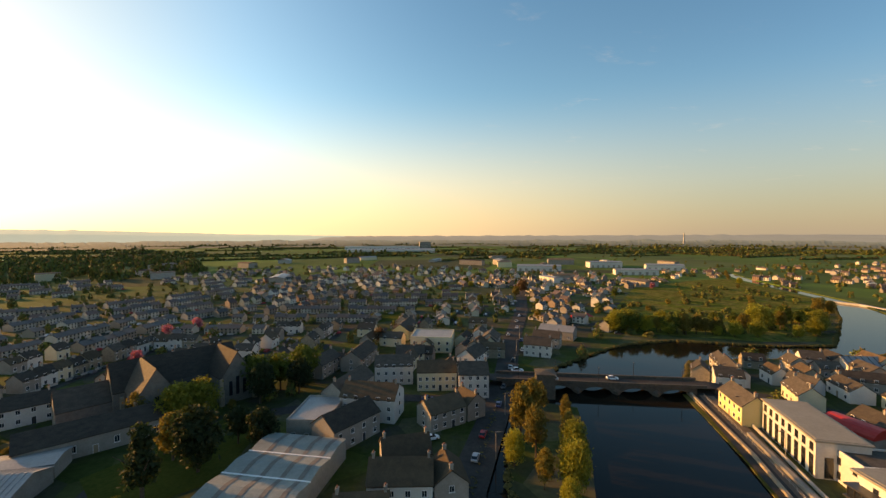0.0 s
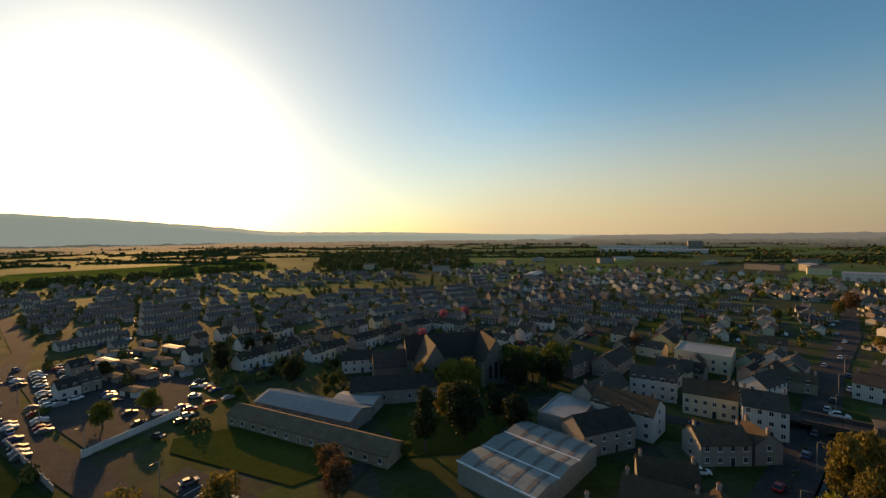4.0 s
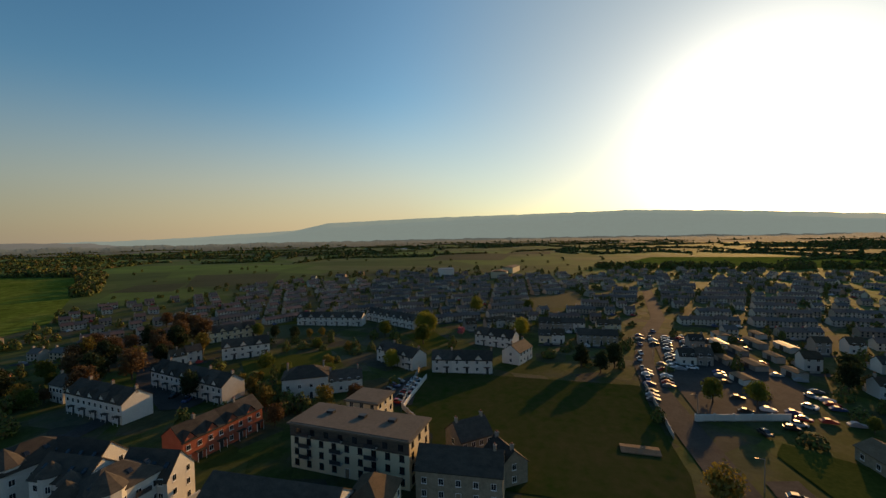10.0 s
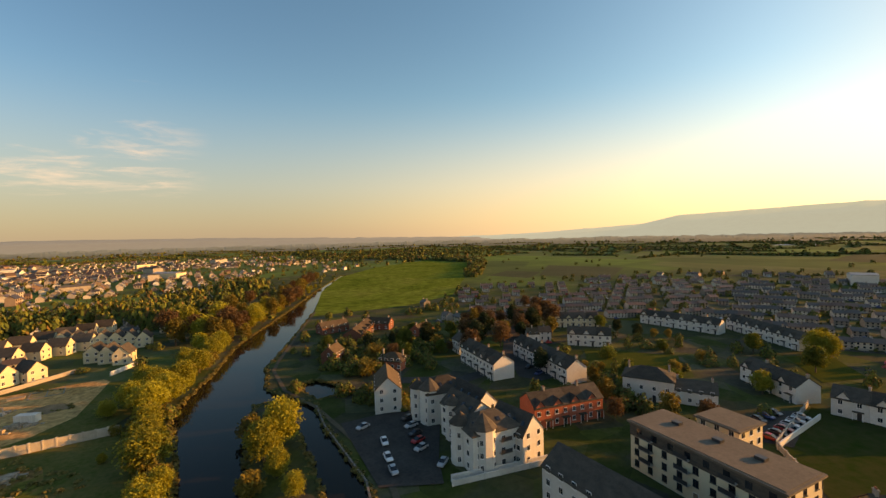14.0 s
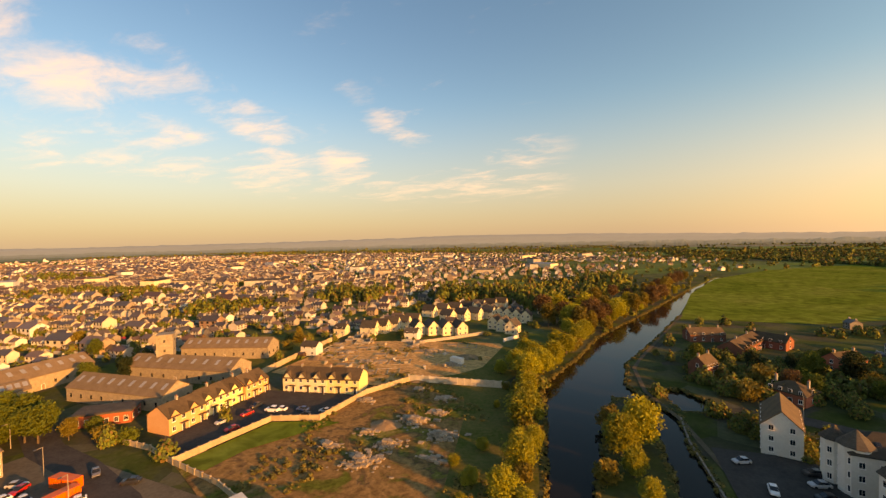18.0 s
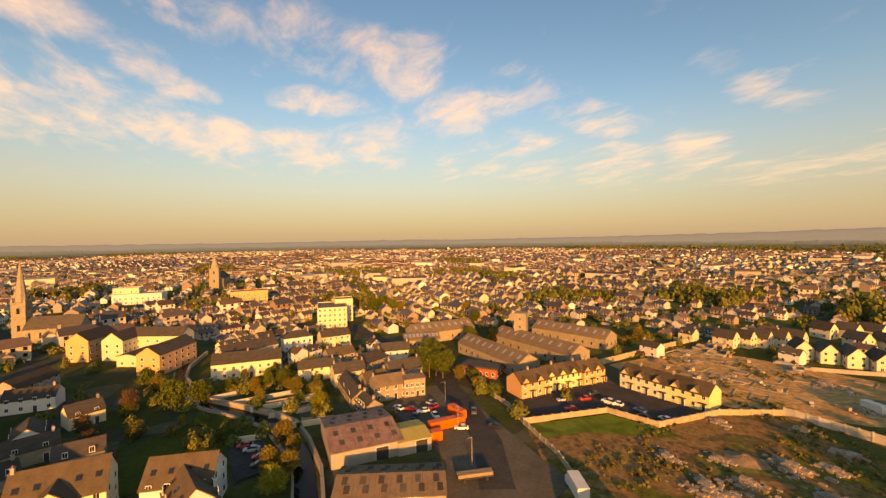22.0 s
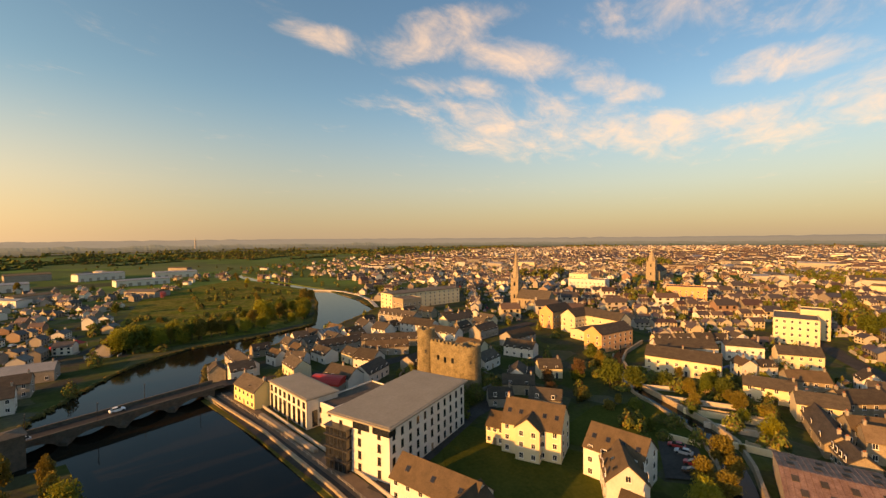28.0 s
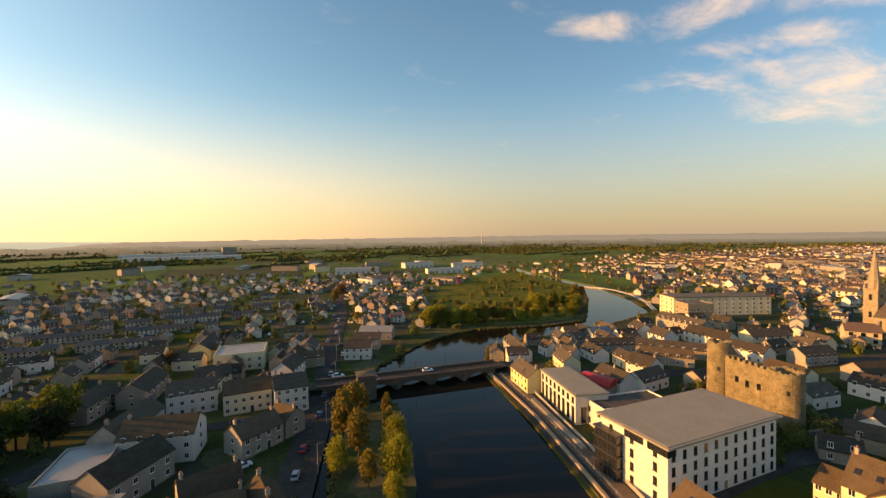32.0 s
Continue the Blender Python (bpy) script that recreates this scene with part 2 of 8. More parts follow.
YARD = material("worn oily tarmac", (0.085, 0.074, 0.055), (0.15, 0.128, 0.092), 0.12, 0.95, 0.01, spec=0.05)
PAVE = material("brown paving", (0.115, 0.085, 0.062), (0.17, 0.13, 0.098), 0.4, 0.9, 0.01)
GRASS = material("mown grass", (0.042, 0.058, 0.012), (0.085, 0.092, 0.022), 0.05, 0.95, 0.05, fine=1.1, spec=0.0)
DARKGRASS = material("worn field grass", (0.026, 0.048, 0.009), (0.062, 0.058, 0.024), 0.022, 0.95, 0.08, fine=0.35, spec=0.0)
# greyer than the near pasture: distance haze is mixed into the colour
FARFIELD = material("far pasture", (0.045, 0.055, 0.024), (0.08, 0.086, 0.042), 0.012, 0.9, 0.1, fine=0.2, spec=0.04)

ROUGHGRASS = material("rough grass", (0.065, 0.085, 0.018), (0.16, 0.13, 0.05), 0.07, 0.95, 0.1, fine=0.9, spec=0.0)
EARTH = material("bare earth", (0.19, 0.125, 0.07), (0.30, 0.21, 0.13), 0.06, 0.95, 0.1, fine=0.7, spec=0.0)


def soil(name, stops, scale, fine):
    """Bare ground: several tones in drifts, speckled by stones and tracks."""
    m = material(name, (0.1, 0.1, 0.1), (0.2, 0.2, 0.2), scale, 0.95, 0.04, fine=fine, spec=0.0)
    ns, ls = m.node_tree.nodes, m.node_tree.links
    b = ns["Principled BSDF"]
    geo = ns.new("ShaderNodeNewGeometry")
    tex = [ns.new("ShaderNodeTexNoise") for _ in range(2)]
    for n, s_, d in zip(tex, (scale, fine), (8, 6)):
        ls.new(geo.outputs["Position"], n.inputs["Vector"])
        n.inputs["Scale"].default_value, n.inputs["Detail"].default_value, n.inputs["Roughness"].default_value, n.inputs["Distortion"].default_value = s_, d, 0.62, 0.6
    r = ns.new("ShaderNodeValToRGB")
    while len(r.color_ramp.elements) < len(stops):
        r.color_ramp.elements.new(0.5)
    for e, (p, c_) in zip(r.color_ramp.elements, stops):
        e.position, e.color = p, (*c_, 1)
    ls.new(tex[0].outputs["Fac"], r.inputs[0])
    sp = ns.new("ShaderNodeMapRange")
    ls.new(tex[1].outputs["Fac"], sp.inputs[0])
    sp.inputs[1].default_value, sp.inputs[2].default_value, sp.inputs[3].default_value, sp.inputs[4].default_value = 0.35, 0.65, 0.6, 1.25
    mu = ns.new("ShaderNodeMix")
    mu.data_type, mu.blend_type = "RGBA", "MULTIPLY"
    mu.inputs[0].default_value = 1
    ls.new(r.outputs[0], mu.inputs[6]), ls.new(sp.outputs[0], mu.inputs[7])
    ls.new(mu.outputs[2], b.inputs["Base Color"])
    return m


TRACK = material("trodden gravel", (0.085, 0.072, 0.05), (0.14, 0.118, 0.085), 0.4, 0.95, 0.02, spec=0.0)
SAND = soil("sandy clay", [(0.28, (0.34, 0.20, 0.08)), (0.40, (0.46, 0.255, 0.10)), (0.52, (0.56, 0.33, 0.14)), (0.62, (0.48, 0.275, 0.115)), (0.74, (0.58, 0.37, 0.18))], 0.03, 0.5)
MEADOW = soil("pasture", [(0.30, (0.075, 0.118, 0.018)), (0.46, (0.115, 0.162, 0.026)), (0.58, (0.138, 0.18, 0.034)), (0.72, (0.168, 0.185, 0.044))], 0.016, 0.12)
MARSH = soil("water meadow", [(0.30, (0.065, 0.085, 0.018)), (0.44, (0.115, 0.14, 0.028)), (0.53, (0.17, 0.15, 0.045)), (0.60, (0.095, 0.115, 0.025)), (0.74, (0.19, 0.16, 0.065))], 0.035, 0.25)
WEEDY = soil("weedy earth", [(0.28, (0.09, 0.115, 0.020)), (0.39, (0.13, 0.125, 0.03)), (0.44, (0.24, 0.138, 0.056)), (0.52, (0.30, 0.175, 0.072)), (0.57, (0.15, 0.095, 0.05)), (0.64, (0.15, 0.145, 0.032)), (0.72, (0.40, 0.27, 0.15))], 0.06, 0.7)
RUBBLE = material("rubble", (0.12, 0.095, 0.07), (0.38, 0.31, 0.23), 0.8, 0.95, 0.05, vary=0.3)
FRAME = material("white frame", (0.70, 0.69, 0.66), (0.78, 0.77, 0.74), 1.0, 0.5)
DARKFRAME = material("dark frame", (0.03, 0.03, 0.032), (0.05, 0.05, 0.05), 1.0, 0.4)
PANE = material("window glass", (0.012, 0.014, 0.017), (0.025, 0.028, 0.032), 0.5, 0.08, spec=0.6)
BARK = material("bark", (0.07, 0.05, 0.035), (0.13, 0.10, 0.07), 2.0, 0.95, 0.03)
RUBBER = material("tyre rubber", (0.02, 0.02, 0.02), (0.03, 0.03, 0.03), 3.0, 0.8)
ORANGE = material("orange painted steel", (0.62, 0.10, 0.02), (0.70, 0.15, 0.04), 0.8, 0.55, 0.01)
REDPAINT = material("red paint", (0.50, 0.025, 0.02), (0.56, 0.05, 0.035), 0.8, 0.4)
WOOD = material("weathered wood", (0.22, 0.16, 0.10), (0.34, 0.26, 0.17), 1.0, 0.85, 0.01, vary=0.15)
HOUSEWALL = material("rendered house walls", (0.78, 0.77, 0.74), (0.90, 0.89, 0.87), 0.3, 0.88, 0.0, island=True,
                     palette=[(0.80, 0.77, 0.69), (0.70, 0.64, 0.52), (0.78, 0.74, 0.64), (0.36, 0.32, 0.27), (0.62, 0.56, 0.43), (0.30, 0.26, 0.21), (0.54, 0.50, 0.44), (0.36, 0.27, 0.20), (0.58, 0.49, 0.35), (0.26, 0.23, 0.195), (0.46, 0.42, 0.37), (0.32, 0.21, 0.155)])
ROWROOF = material("red-brown row roofs", (0.75, 0.72, 0.70), (1.0, 0.97, 0.94), 0.4, 0.5, 0.0, island=True, spec=0.4,
                   palette=[(0.15, 0.085, 0.062), (0.12, 0.08, 0.064), (0.095, 0.075, 0.066), (0.18, 0.105, 0.075), (0.085, 0.074, 0.068)])
ROWWALL = material("pebble-dashed row walls", (0.80, 0.79, 0.76), (0.95, 0.94, 0.92), 0.3, 0.92, 0.0, island=True,
                   palette=[(0.46, 0.41, 0.33), (0.36, 0.31, 0.24), (0.58, 0.53, 0.45), (0.30, 0.25, 0.20), (0.66, 0.60, 0.50), (0.42, 0.33, 0.25), (0.50, 0.46, 0.40)])
HOUSEROOF = material("house roofs", (0.60, 0.57, 0.54), (0.85, 0.81, 0.77), 0.4, 0.45, 0.0, island=True, spec=0.45,
                     palette=[(0.11, 0.085, 0.068), (0.085, 0.078, 0.074), (0.15, 0.10, 0.07), (0.075, 0.066, 0.06), (0.125, 0.098, 0.08), (0.17, 0.12, 0.09), (0.10, 0.06, 0.045)])


def leaves(name, lo, hi, scale=0.5):
    """Foliage: reflecting and letting light through."""
    m = material(name, lo, hi, scale, 0.75, vary=0.22, fine=scale * 5)
    ns, ls = m.node_tree.nodes, m.node_tree.links
    b = ns["Principled BSDF"]
    tr = ns.new("ShaderNodeBsdfTranslucent")
    ls.new(b.inputs["Base Color"].links[0].from_socket, tr.inputs[0])
    ms = ns.new("ShaderNodeMixShader")
    ms.inputs[0].default_value = 0.35
    ls.new(b.outputs[0], ms.inputs[1]), ls.new(tr.outputs[0], ms.inputs[2])
    ls.new(ms.outputs[0], ns["Material Output"].inputs[0])
    return m


LEAF_GREEN = leaves("green leaves", (0.07, 0.10, 0.016), (0.14, 0.165, 0.026))
LEAF_LIME = leaves("young willow leaves", (0.20, 0.205, 0.022), (0.31, 0.29, 0.042))
LEAF_OLIVE = leaves("olive budding leaves", (0.15, 0.125, 0.022), (0.24, 0.18, 0.04))
LEAF_RUST = leaves("copper leaves", (0.095, 0.055, 0.026), (0.15, 0.09, 0.038))
LEAF_DARK = leaves("dark evergreen", (0.018, 0.032, 0.012), (0.035, 0.055, 0.018))
LEAF_SCRUB = leaves("scrub and weeds", (0.14, 0.125, 0.03), (0.24, 0.19, 0.06))
LEAF_PINK = leaves("pink blossom", (0.35, 0.10, 0.14), (0.48, 0.18, 0.22))

# water of the river: dark, smooth, with slight ripples
WATER = bpy.data.materials.new("river water")
WATER.use_nodes = True
_n, _l = WATER.node_tree.nodes, WATER.node_tree.links
_b = _n["Principled BSDF"]
_b.inputs["Base Color"].default_value, _b.inputs["Roughness"].default_value, _b.inputs["IOR"].default_value = (0.012, 0.010, 0.007, 1), 0.06, 1.2
_x, _p = _n.new("ShaderNodeTexNoise"), _n.new("ShaderNodeBump")
_g = _n.new("ShaderNodeNewGeometry")
_l.new(_g.outputs["Position"], _x.inputs["Vector"])
_x.inputs["Scale"].default_value, _x.inputs["Detail"].default_value = 0.9, 4
_p.inputs["Strength"].default_value, _p.inputs["Distance"].default_value = 0.25, 0.03
_l.new(_x.outputs["Fac"], _p.inputs["Height"]), _l.new(_p.outputs[0], _b.inputs["Normal"])

FOAM = material("broken white water", (0.55, 0.58, 0.60), (0.75, 0.77, 0.78), 1.5, 0.5, 0.03)


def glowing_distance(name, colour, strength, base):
    """A hill so far off that haze would veil it; emission stands in for the haze."""
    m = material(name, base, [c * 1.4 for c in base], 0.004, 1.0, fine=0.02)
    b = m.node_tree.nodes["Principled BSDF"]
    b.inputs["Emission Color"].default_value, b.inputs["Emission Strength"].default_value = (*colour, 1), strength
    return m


# ---- building blocks ----


def mesh(name, verts, faces, mats, slots=None, smooth=False):
    me = bpy.data.meshes.new(name)
    me.from_pydata([tuple(map(float, v)) for v in verts], [], [tuple(map(int, q)) for q in faces])
    for m in mats if isinstance(mats, (list, tuple)) else [mats]:
        me.materials.append(m)
    if slots is not None:
        me.polygons.foreach_set("material_index", np.array(slots, dtype=np.int32))
    if smooth:
        me.polygons.foreach_set("use_smooth", np.ones(len(me.polygons), dtype=bool))
    me.update()
    return me


def part(name, me, parent=None, m=None, label=""):
    ob = new(name, me)
    if parent:
        ob.parent = parent
    if m is not None:
        ob.matrix_basis = m
    if label:
        ob["label"] = label
    return ob


def root(name, x, y, ang=0.0, z=0.0):
    ob = new(name)
    ob.empty_display_size = 0.5
    ob.matrix_basis = pose(x, y, z, 0, 0, ang)
    return ob


BOXF = [(0, 3, 2, 1), (4, 5, 6, 7), (0, 1, 5, 4), (1, 2, 6, 5), (2, 3, 7, 6), (3, 0, 4, 7)]


def boxv(x0, y0, z0, x1, y1, z1):
    return [(x0, y0, z0), (x1, y0, z0), (x1, y1, z0), (x0, y1, z0), (x0, y0, z1), (x1, y0, z1), (x1, y1, z1), (x0, y1, z1)]


def boxes(name, bs, mats, slots=None):
    """One mesh of several boxes."""
    v, q, s = [], [], []
    for i, b in enumerate(bs):
        q += [[k + len(v) for k in f] for f in BOXF]
        v += boxv(*b)
        s += [slots[i] if slots else 0] * 6
    return mesh(name, v, q, mats, s)


KEPT = {}
CLEAR_DISCS = []          # x, y, radius: places taken by things of their own


def kept(key, make):
    if key not in KEPT:
        KEPT[key] = make()
    return KEPT[key]


def gable_wall(L, W, eh, rh):
    x, y = L / 2, W / 2
    v = boxv(-x, -y, -1.5, x, y, eh) + [(-x, 0, eh + rh), (x, 0, eh + rh)]
    return v, [(0, 1, 5, 4), (2, 3, 7, 6), (1, 2, 6, 9, 5), (3, 0, 4, 8, 7), (0, 3, 2, 1), (4, 5, 9, 8), (6, 7, 8, 9)]


def gable_roof(L, W, eh, rh, over=0.35, th=0.22):
    x, y = L / 2 + over * 0.6, W / 2
    k = rh / y
    yo, zo = y + over, eh - over * k
    r = eh + rh
    v = []
    for s in (-1, 1):
        v += [(-x, s * yo, zo), (x, s * yo, zo), (x, 0, r), (-x, 0, r), (-x, s * yo, zo + th), (x, s * yo, zo + th), (x, 0, r + th), (-x, 0, r + th)]
    q = [[i + o for i in f] for o in (0, 8) for f in BOXF]
    return v, q


def hip_roof(L, W, eh, rh, over=0.4, th=0.2, flat=0.0):
    x, y = L / 2 + over, W / 2 + over
    k = rh / (W / 2)
    zo = eh - over * k * 0.5
    rx, ry = max(x - y, 0.05) + flat * y, max(flat * y, 0.05)
    v = [(-x, -y, zo), (x, -y, zo), (x, y, zo), (-x, y, zo), (-x, -y, zo + th), (x, -y, zo + th), (x, y, zo + th), (-x, y, zo + th),
         (-rx, -ry, eh + rh), (rx, -ry, eh + rh), (rx, ry, eh + rh), (-rx, ry, eh + rh)]
    q = [(0, 3, 2, 1), (0, 1, 5, 4), (1, 2, 6, 5), (2, 3, 7, 6), (3, 0, 4, 7), (4, 5, 9, 8), (5, 6, 10, 9), (6, 7, 11, 10), (7, 4, 8, 11), (8, 9, 10, 11)]
    return v, q


def window_mesh(w, h, frame_mat):
    return kept(("window", round(w, 1), round(h, 1), frame_mat.name), lambda: boxes("window", [
        (-w / 2, -0.05, 0, w / 2, 0.05, h), (-w / 2 + 0.1, -0.08, 0.1, -0.04, 0.08, h - 0.1), (0.04, -0.08, 0.1, w / 2 - 0.1, 0.08, h - 0.1),
        (-w / 2 - 0.08, -0.16, -0.1, w / 2 + 0.08, 0.05, 0.0)], [frame_mat, PANE], [0, 1, 1, 0]))


def door_mesh(w, h, m):
    return kept(("door", round(w, 1), round(h, 1), m.name), lambda: boxes("door", [(-w / 2 - 0.1, -0.05, 0, w / 2 + 0.1, 0.05, h + 0.1), (-w / 2, -0.09, 0, w / 2, 0.09, h)], [FRAME, m], [0, 1]))


def chimney_mesh(w=0.75, d=0.55, h=1.15):
    return kept(("chimney", w, d, h), lambda: boxes("chimney", [(-w / 2, -d / 2, -1.2, w / 2, d / 2, h), (-w / 2 - 0.08, -d / 2 - 0.08, h - 0.25, w / 2 + 0.08, d / 2 + 0.08, h - 0.05),
                                                    (-w * 0.32, -0.12, h, -w * 0.08, 0.12, h + 0.35), (w * 0.08, -0.12, h, w * 0.32, 0.12, h + 0.35)], [GREYR, REDTILE], [0, 0, 1, 1]))


def facade(rt, L, W, n, floors, base=1.0, step=2.8, ww=1.1, wh=1.4, frame_mat=None, sides=(0, 1), ends=0, door=True, skip=()):
    """Windows, each a part, along the long sides (0 front, 1 back) and at the ends."""
    fm = frame_mat or FRAME
    me = window_mesh(ww, wh, fm)
    for fl in range(floors):
        z = base + fl * step
        for s in sides:
            for i in range(n):
                if (s, fl, i) in skip:
                    continue
                x = -L / 2 + (i + 0.5) * L / n
                if door and fl == 0 and s == 0 and i == n // 2:
                    part("door", door_mesh(1.0, 2.1, WOOD if n % 2 else DARKFRAME), rt, pose(x, -W / 2, 0.05, 0, 0, 0))
                    continue
                part("window", me, rt, pose(x, -W / 2 if s == 0 else W / 2, z, 0, 0, 0 if s == 0 else 180))
        for e in range(2 if ends else 0):
            for i in range(ends):
                y = -W / 2 + (i + 0.5) * W / ends
                part("window", me, rt, pose(L / 2 if e else -L / 2, y, z, 0, 0, 90 if e else -90))


def house(x, y, ang, L, W, eh, rh, wall, roof, n=4, floors=2, chimneys=(-0.42, 0.42), hip=False, label="", category="house", group="", name="house", ends=0, base=0.9, step=2.7,
          frame_mat=None, ww=1.1, wh=1.35, door=True, skylights=0, z=0.0, sides=(0, 1)):
    CLEAR_DISCS.append((x, y, math.hypot(L, W) / 2 + 3))
    rt = root(name, x, y, ang, z)
    key = tuple(round(a, 1) for a in (L, W, eh, rh))
    if hip:
        part("wall", kept(("hipwall", key, wall.name), lambda: boxes("wall", [(-L / 2, -W / 2, -1.5, L / 2, W / 2, eh)], wall)), rt)
        part("roof", kept(("hiproof", key, roof.name), lambda: mesh("roof", *hip_roof(L, W, eh, rh), roof)), rt)
    else:
        part("wall", kept(("gwall", key, wall.name), lambda: mesh("wall", *gable_wall(L, W, eh, rh), wall)), rt)
        part("roof", kept(("groof", key, roof.name), lambda: mesh("roof", *gable_roof(L, W, eh, rh), roof)), rt)
    for c in chimneys:
        part("chimney", chimney_mesh(), rt, pose(c * L, 0, eh + rh, 0, 0, 90))
    for i in range(skylights):
        k = math.degrees(math.atan2(rh, W / 2))
        part("skylight", kept(("skylight",), lambda: boxes("skylight", [(-0.5, -0.6, 0, 0.5, 0.6, 0.12), (-0.4, -0.5, 0.05, 0.4, 0.5, 0.16)], [DARKFRAME, PANE], [0, 1])), rt,
             pose((i + 0.5) / skylights * L - L / 2, -W * 0.27, eh + rh * 0.46 + 0.22, k, 0, 0))
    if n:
        front = math.sin(radians(ang)) * x - math.cos(radians(ang)) * y      # windows go only on sides turned towards the camera
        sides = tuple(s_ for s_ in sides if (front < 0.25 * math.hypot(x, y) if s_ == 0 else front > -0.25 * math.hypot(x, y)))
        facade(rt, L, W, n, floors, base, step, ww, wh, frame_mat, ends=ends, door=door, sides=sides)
    return tagged(rt, label, category, group)


def flat_block(x, y, ang, L, W, h, wall, roof, n=6, floors=4, label="", category="building", name="apartment_block", ends=3, base=0.9, step=2.9, frame_mat=None, parapet=0.5, over=0.0,
               ww=1.2, wh=1.5, z=0.0, door=True):
    CLEAR_DISCS.append((x, y, math.hypot(L, W) / 2 + 3))
    rt = root(name, x, y, ang, z)
    part("wall", boxes("wall", [(-L / 2, -W / 2, -1.5, L / 2, W / 2, h)], wall), rt)
    if over:
        part("roof", boxes("roof", [(-L / 2 - over, -W / 2 - over, h, L / 2 + over, W / 2 + over, h + 0.4), (-L / 2 - over + 0.6, -W / 2 - over + 0.6, h + 0.4, L / 2 + over - 0.6, W / 2 + over - 0.6, h + 0.5)], roof), rt)
    else:
        part("roof", boxes("roof", [(-L / 2 + 0.3, -W / 2 + 0.3, h, L / 2 - 0.3, W / 2 - 0.3, h + 0.12)], roof), rt)
        part("parapet", boxes("parapet", [(-L / 2, -W / 2, h + 0.003, L / 2, -W / 2 + 0.3, h + parapet), (-L / 2, W / 2 - 0.3, h + 0.003, L / 2, W / 2, h + parapet),
                                          (-L / 2, -W / 2 + 0.3, h + 0.003, -L / 2 + 0.3, W / 2 - 0.3, h + parapet), (L / 2 - 0.3, -W / 2 + 0.3, h + 0.003, L / 2, W / 2 - 0.3, h + parapet)], wall), rt)
    facade(rt, L, W, n, floors, base, step, ww, wh, frame_mat, ends=ends, door=door)
    return tagged(rt, label, category)


def inside(poly, x, y):
    """Which of the points x, y lie in the polygon."""
    x, y = np.asarray(x, float), np.asarray(y, float)
    r = np.zeros(x.shape, bool)
    for (xa, ya), (xb, yb) in zip(poly, poly[1:] + poly[:1]):
        c = (ya > y) != (yb > y)
        with np.errstate(divide="ignore", invalid="ignore"):
            r ^= c & (x < (xb - xa) * (y - ya) / (yb - ya + 1e-12) + xa)
    return r


LAYER = [0]


def sheet(name, poly, z, m, label, category="", kind="structure"):
    """A flat patch of ground, each some millimetres above the last."""
    LAYER[0] = (LAYER[0] + 1) % 14
    z += 0.004 * LAYER[0]
    bm = bmesh.new()
    f = bm.faces.new([bm.verts.new((px, py, z)) for px, py in poly])
    if f.normal.z < 0 or sum((xb - xa) * (yb + ya) for (xa, ya), (xb, yb) in zip(poly, poly[1:] + poly[:1])) > 0:
        f.normal_flip()
    bmesh.ops.triangulate(bm, faces=bm.faces[:])
    me = bpy.data.meshes.new(name)
    bm.to_mesh(me)
    bm.free()
    me.materials.append(m)
    return tagged(new(name, me), label, category, "", kind)


def ribbon(name, line, width, z, m, label, th=0.0, category="", kind="structure"):
    """A strip (th 0) or a wall (th its height) along a line of points."""
    LAYER[0] = (LAYER[0] + 1) % 14
    z += 0.0 if th else 0.004 * LAYER[0]
    pts = [Vector((*p, 0)) for p in line]
    v, q = [], []
    for i, p in enumerate(pts):
        a, b = pts[max(i - 1, 0)], pts[min(i + 1, len(pts) - 1)]
        s = Vector((-(b - a).y, (b - a).x, 0)).normalized() * width / 2
        v += [(*(p - s).xy, z), (*(p + s).xy, z)] + ([(*(p - s).xy, z + th), (*(p + s).xy, z + th)] if th else [])
    k = 4 if th else 2
    for i in range(len(pts) - 1):
        o, w = i * k, (i + 1) * k
        if th:
            q += [(o + 2, w + 2, w + 3, o + 3), (o, w, w + 2, o + 2), (o + 1, o + 3, w + 3, w + 1)]
        else:
            q += [(o, w, w + 1, o + 1)]
    if th:
        e = (len(pts) - 1) * k
        q += [(0, 2, 3, 1), (e, e + 1, e + 3, e + 2)]
    return tagged(new(name, mesh(name, v, q, m)), label, category, "", kind)


# ---- the land ----
RIVER = [(420, 600), (380, 500), (338, 340), (288, 245), (258, 204), (200, 188), (150, 182), (108, 180), (86, 146), (85, 137), (76, 101), (65, 64), (50, 20), (30, -30),
         (12, -60), (9, -91), (12, -121), (16, -158), (5, -195), (-6, -243), (-52, -356), (-98, -475), (-160, -620),
         (-172, -620), (-104, -475), (-60, -318), (-37, -249), (-17, -195), (-14, -166), (-20, -154), (-27, -140), (-26, -124), (-28, -90),
         (-22, -60), (-14, -20), (-6, 40), (8, 94), (19, 140), (30, 150), (49, 174), (62, 185), (77, 198), (93, 209), (120, 216), (165, 204), (195, 205), (239, 249), (260, 270), (322, 342), (366, 510), (404, 600)]
ISLANDS = [[(27, 138), (43, 131), (38, 105), (32, 85), (26, 72), (14, 86), (18, 110)],
           [(-2, -91), (2, -70), (-10, -66), (-18, -91), (-18, -124), (-16, -150), (-9, -152), (-5, -120)]]
POND = [(-25, -165), (-32, -167), (-39, -154), (-36, -145.5), (-28, -145.5), (-25, -156)]
GREEN_FIELD = [(-58, -305), (-92, -437), (-150, -589), (-254, -735), (-422, -868), (-443, -708), (-281, -462), (-190, -335), (-131, -305)]
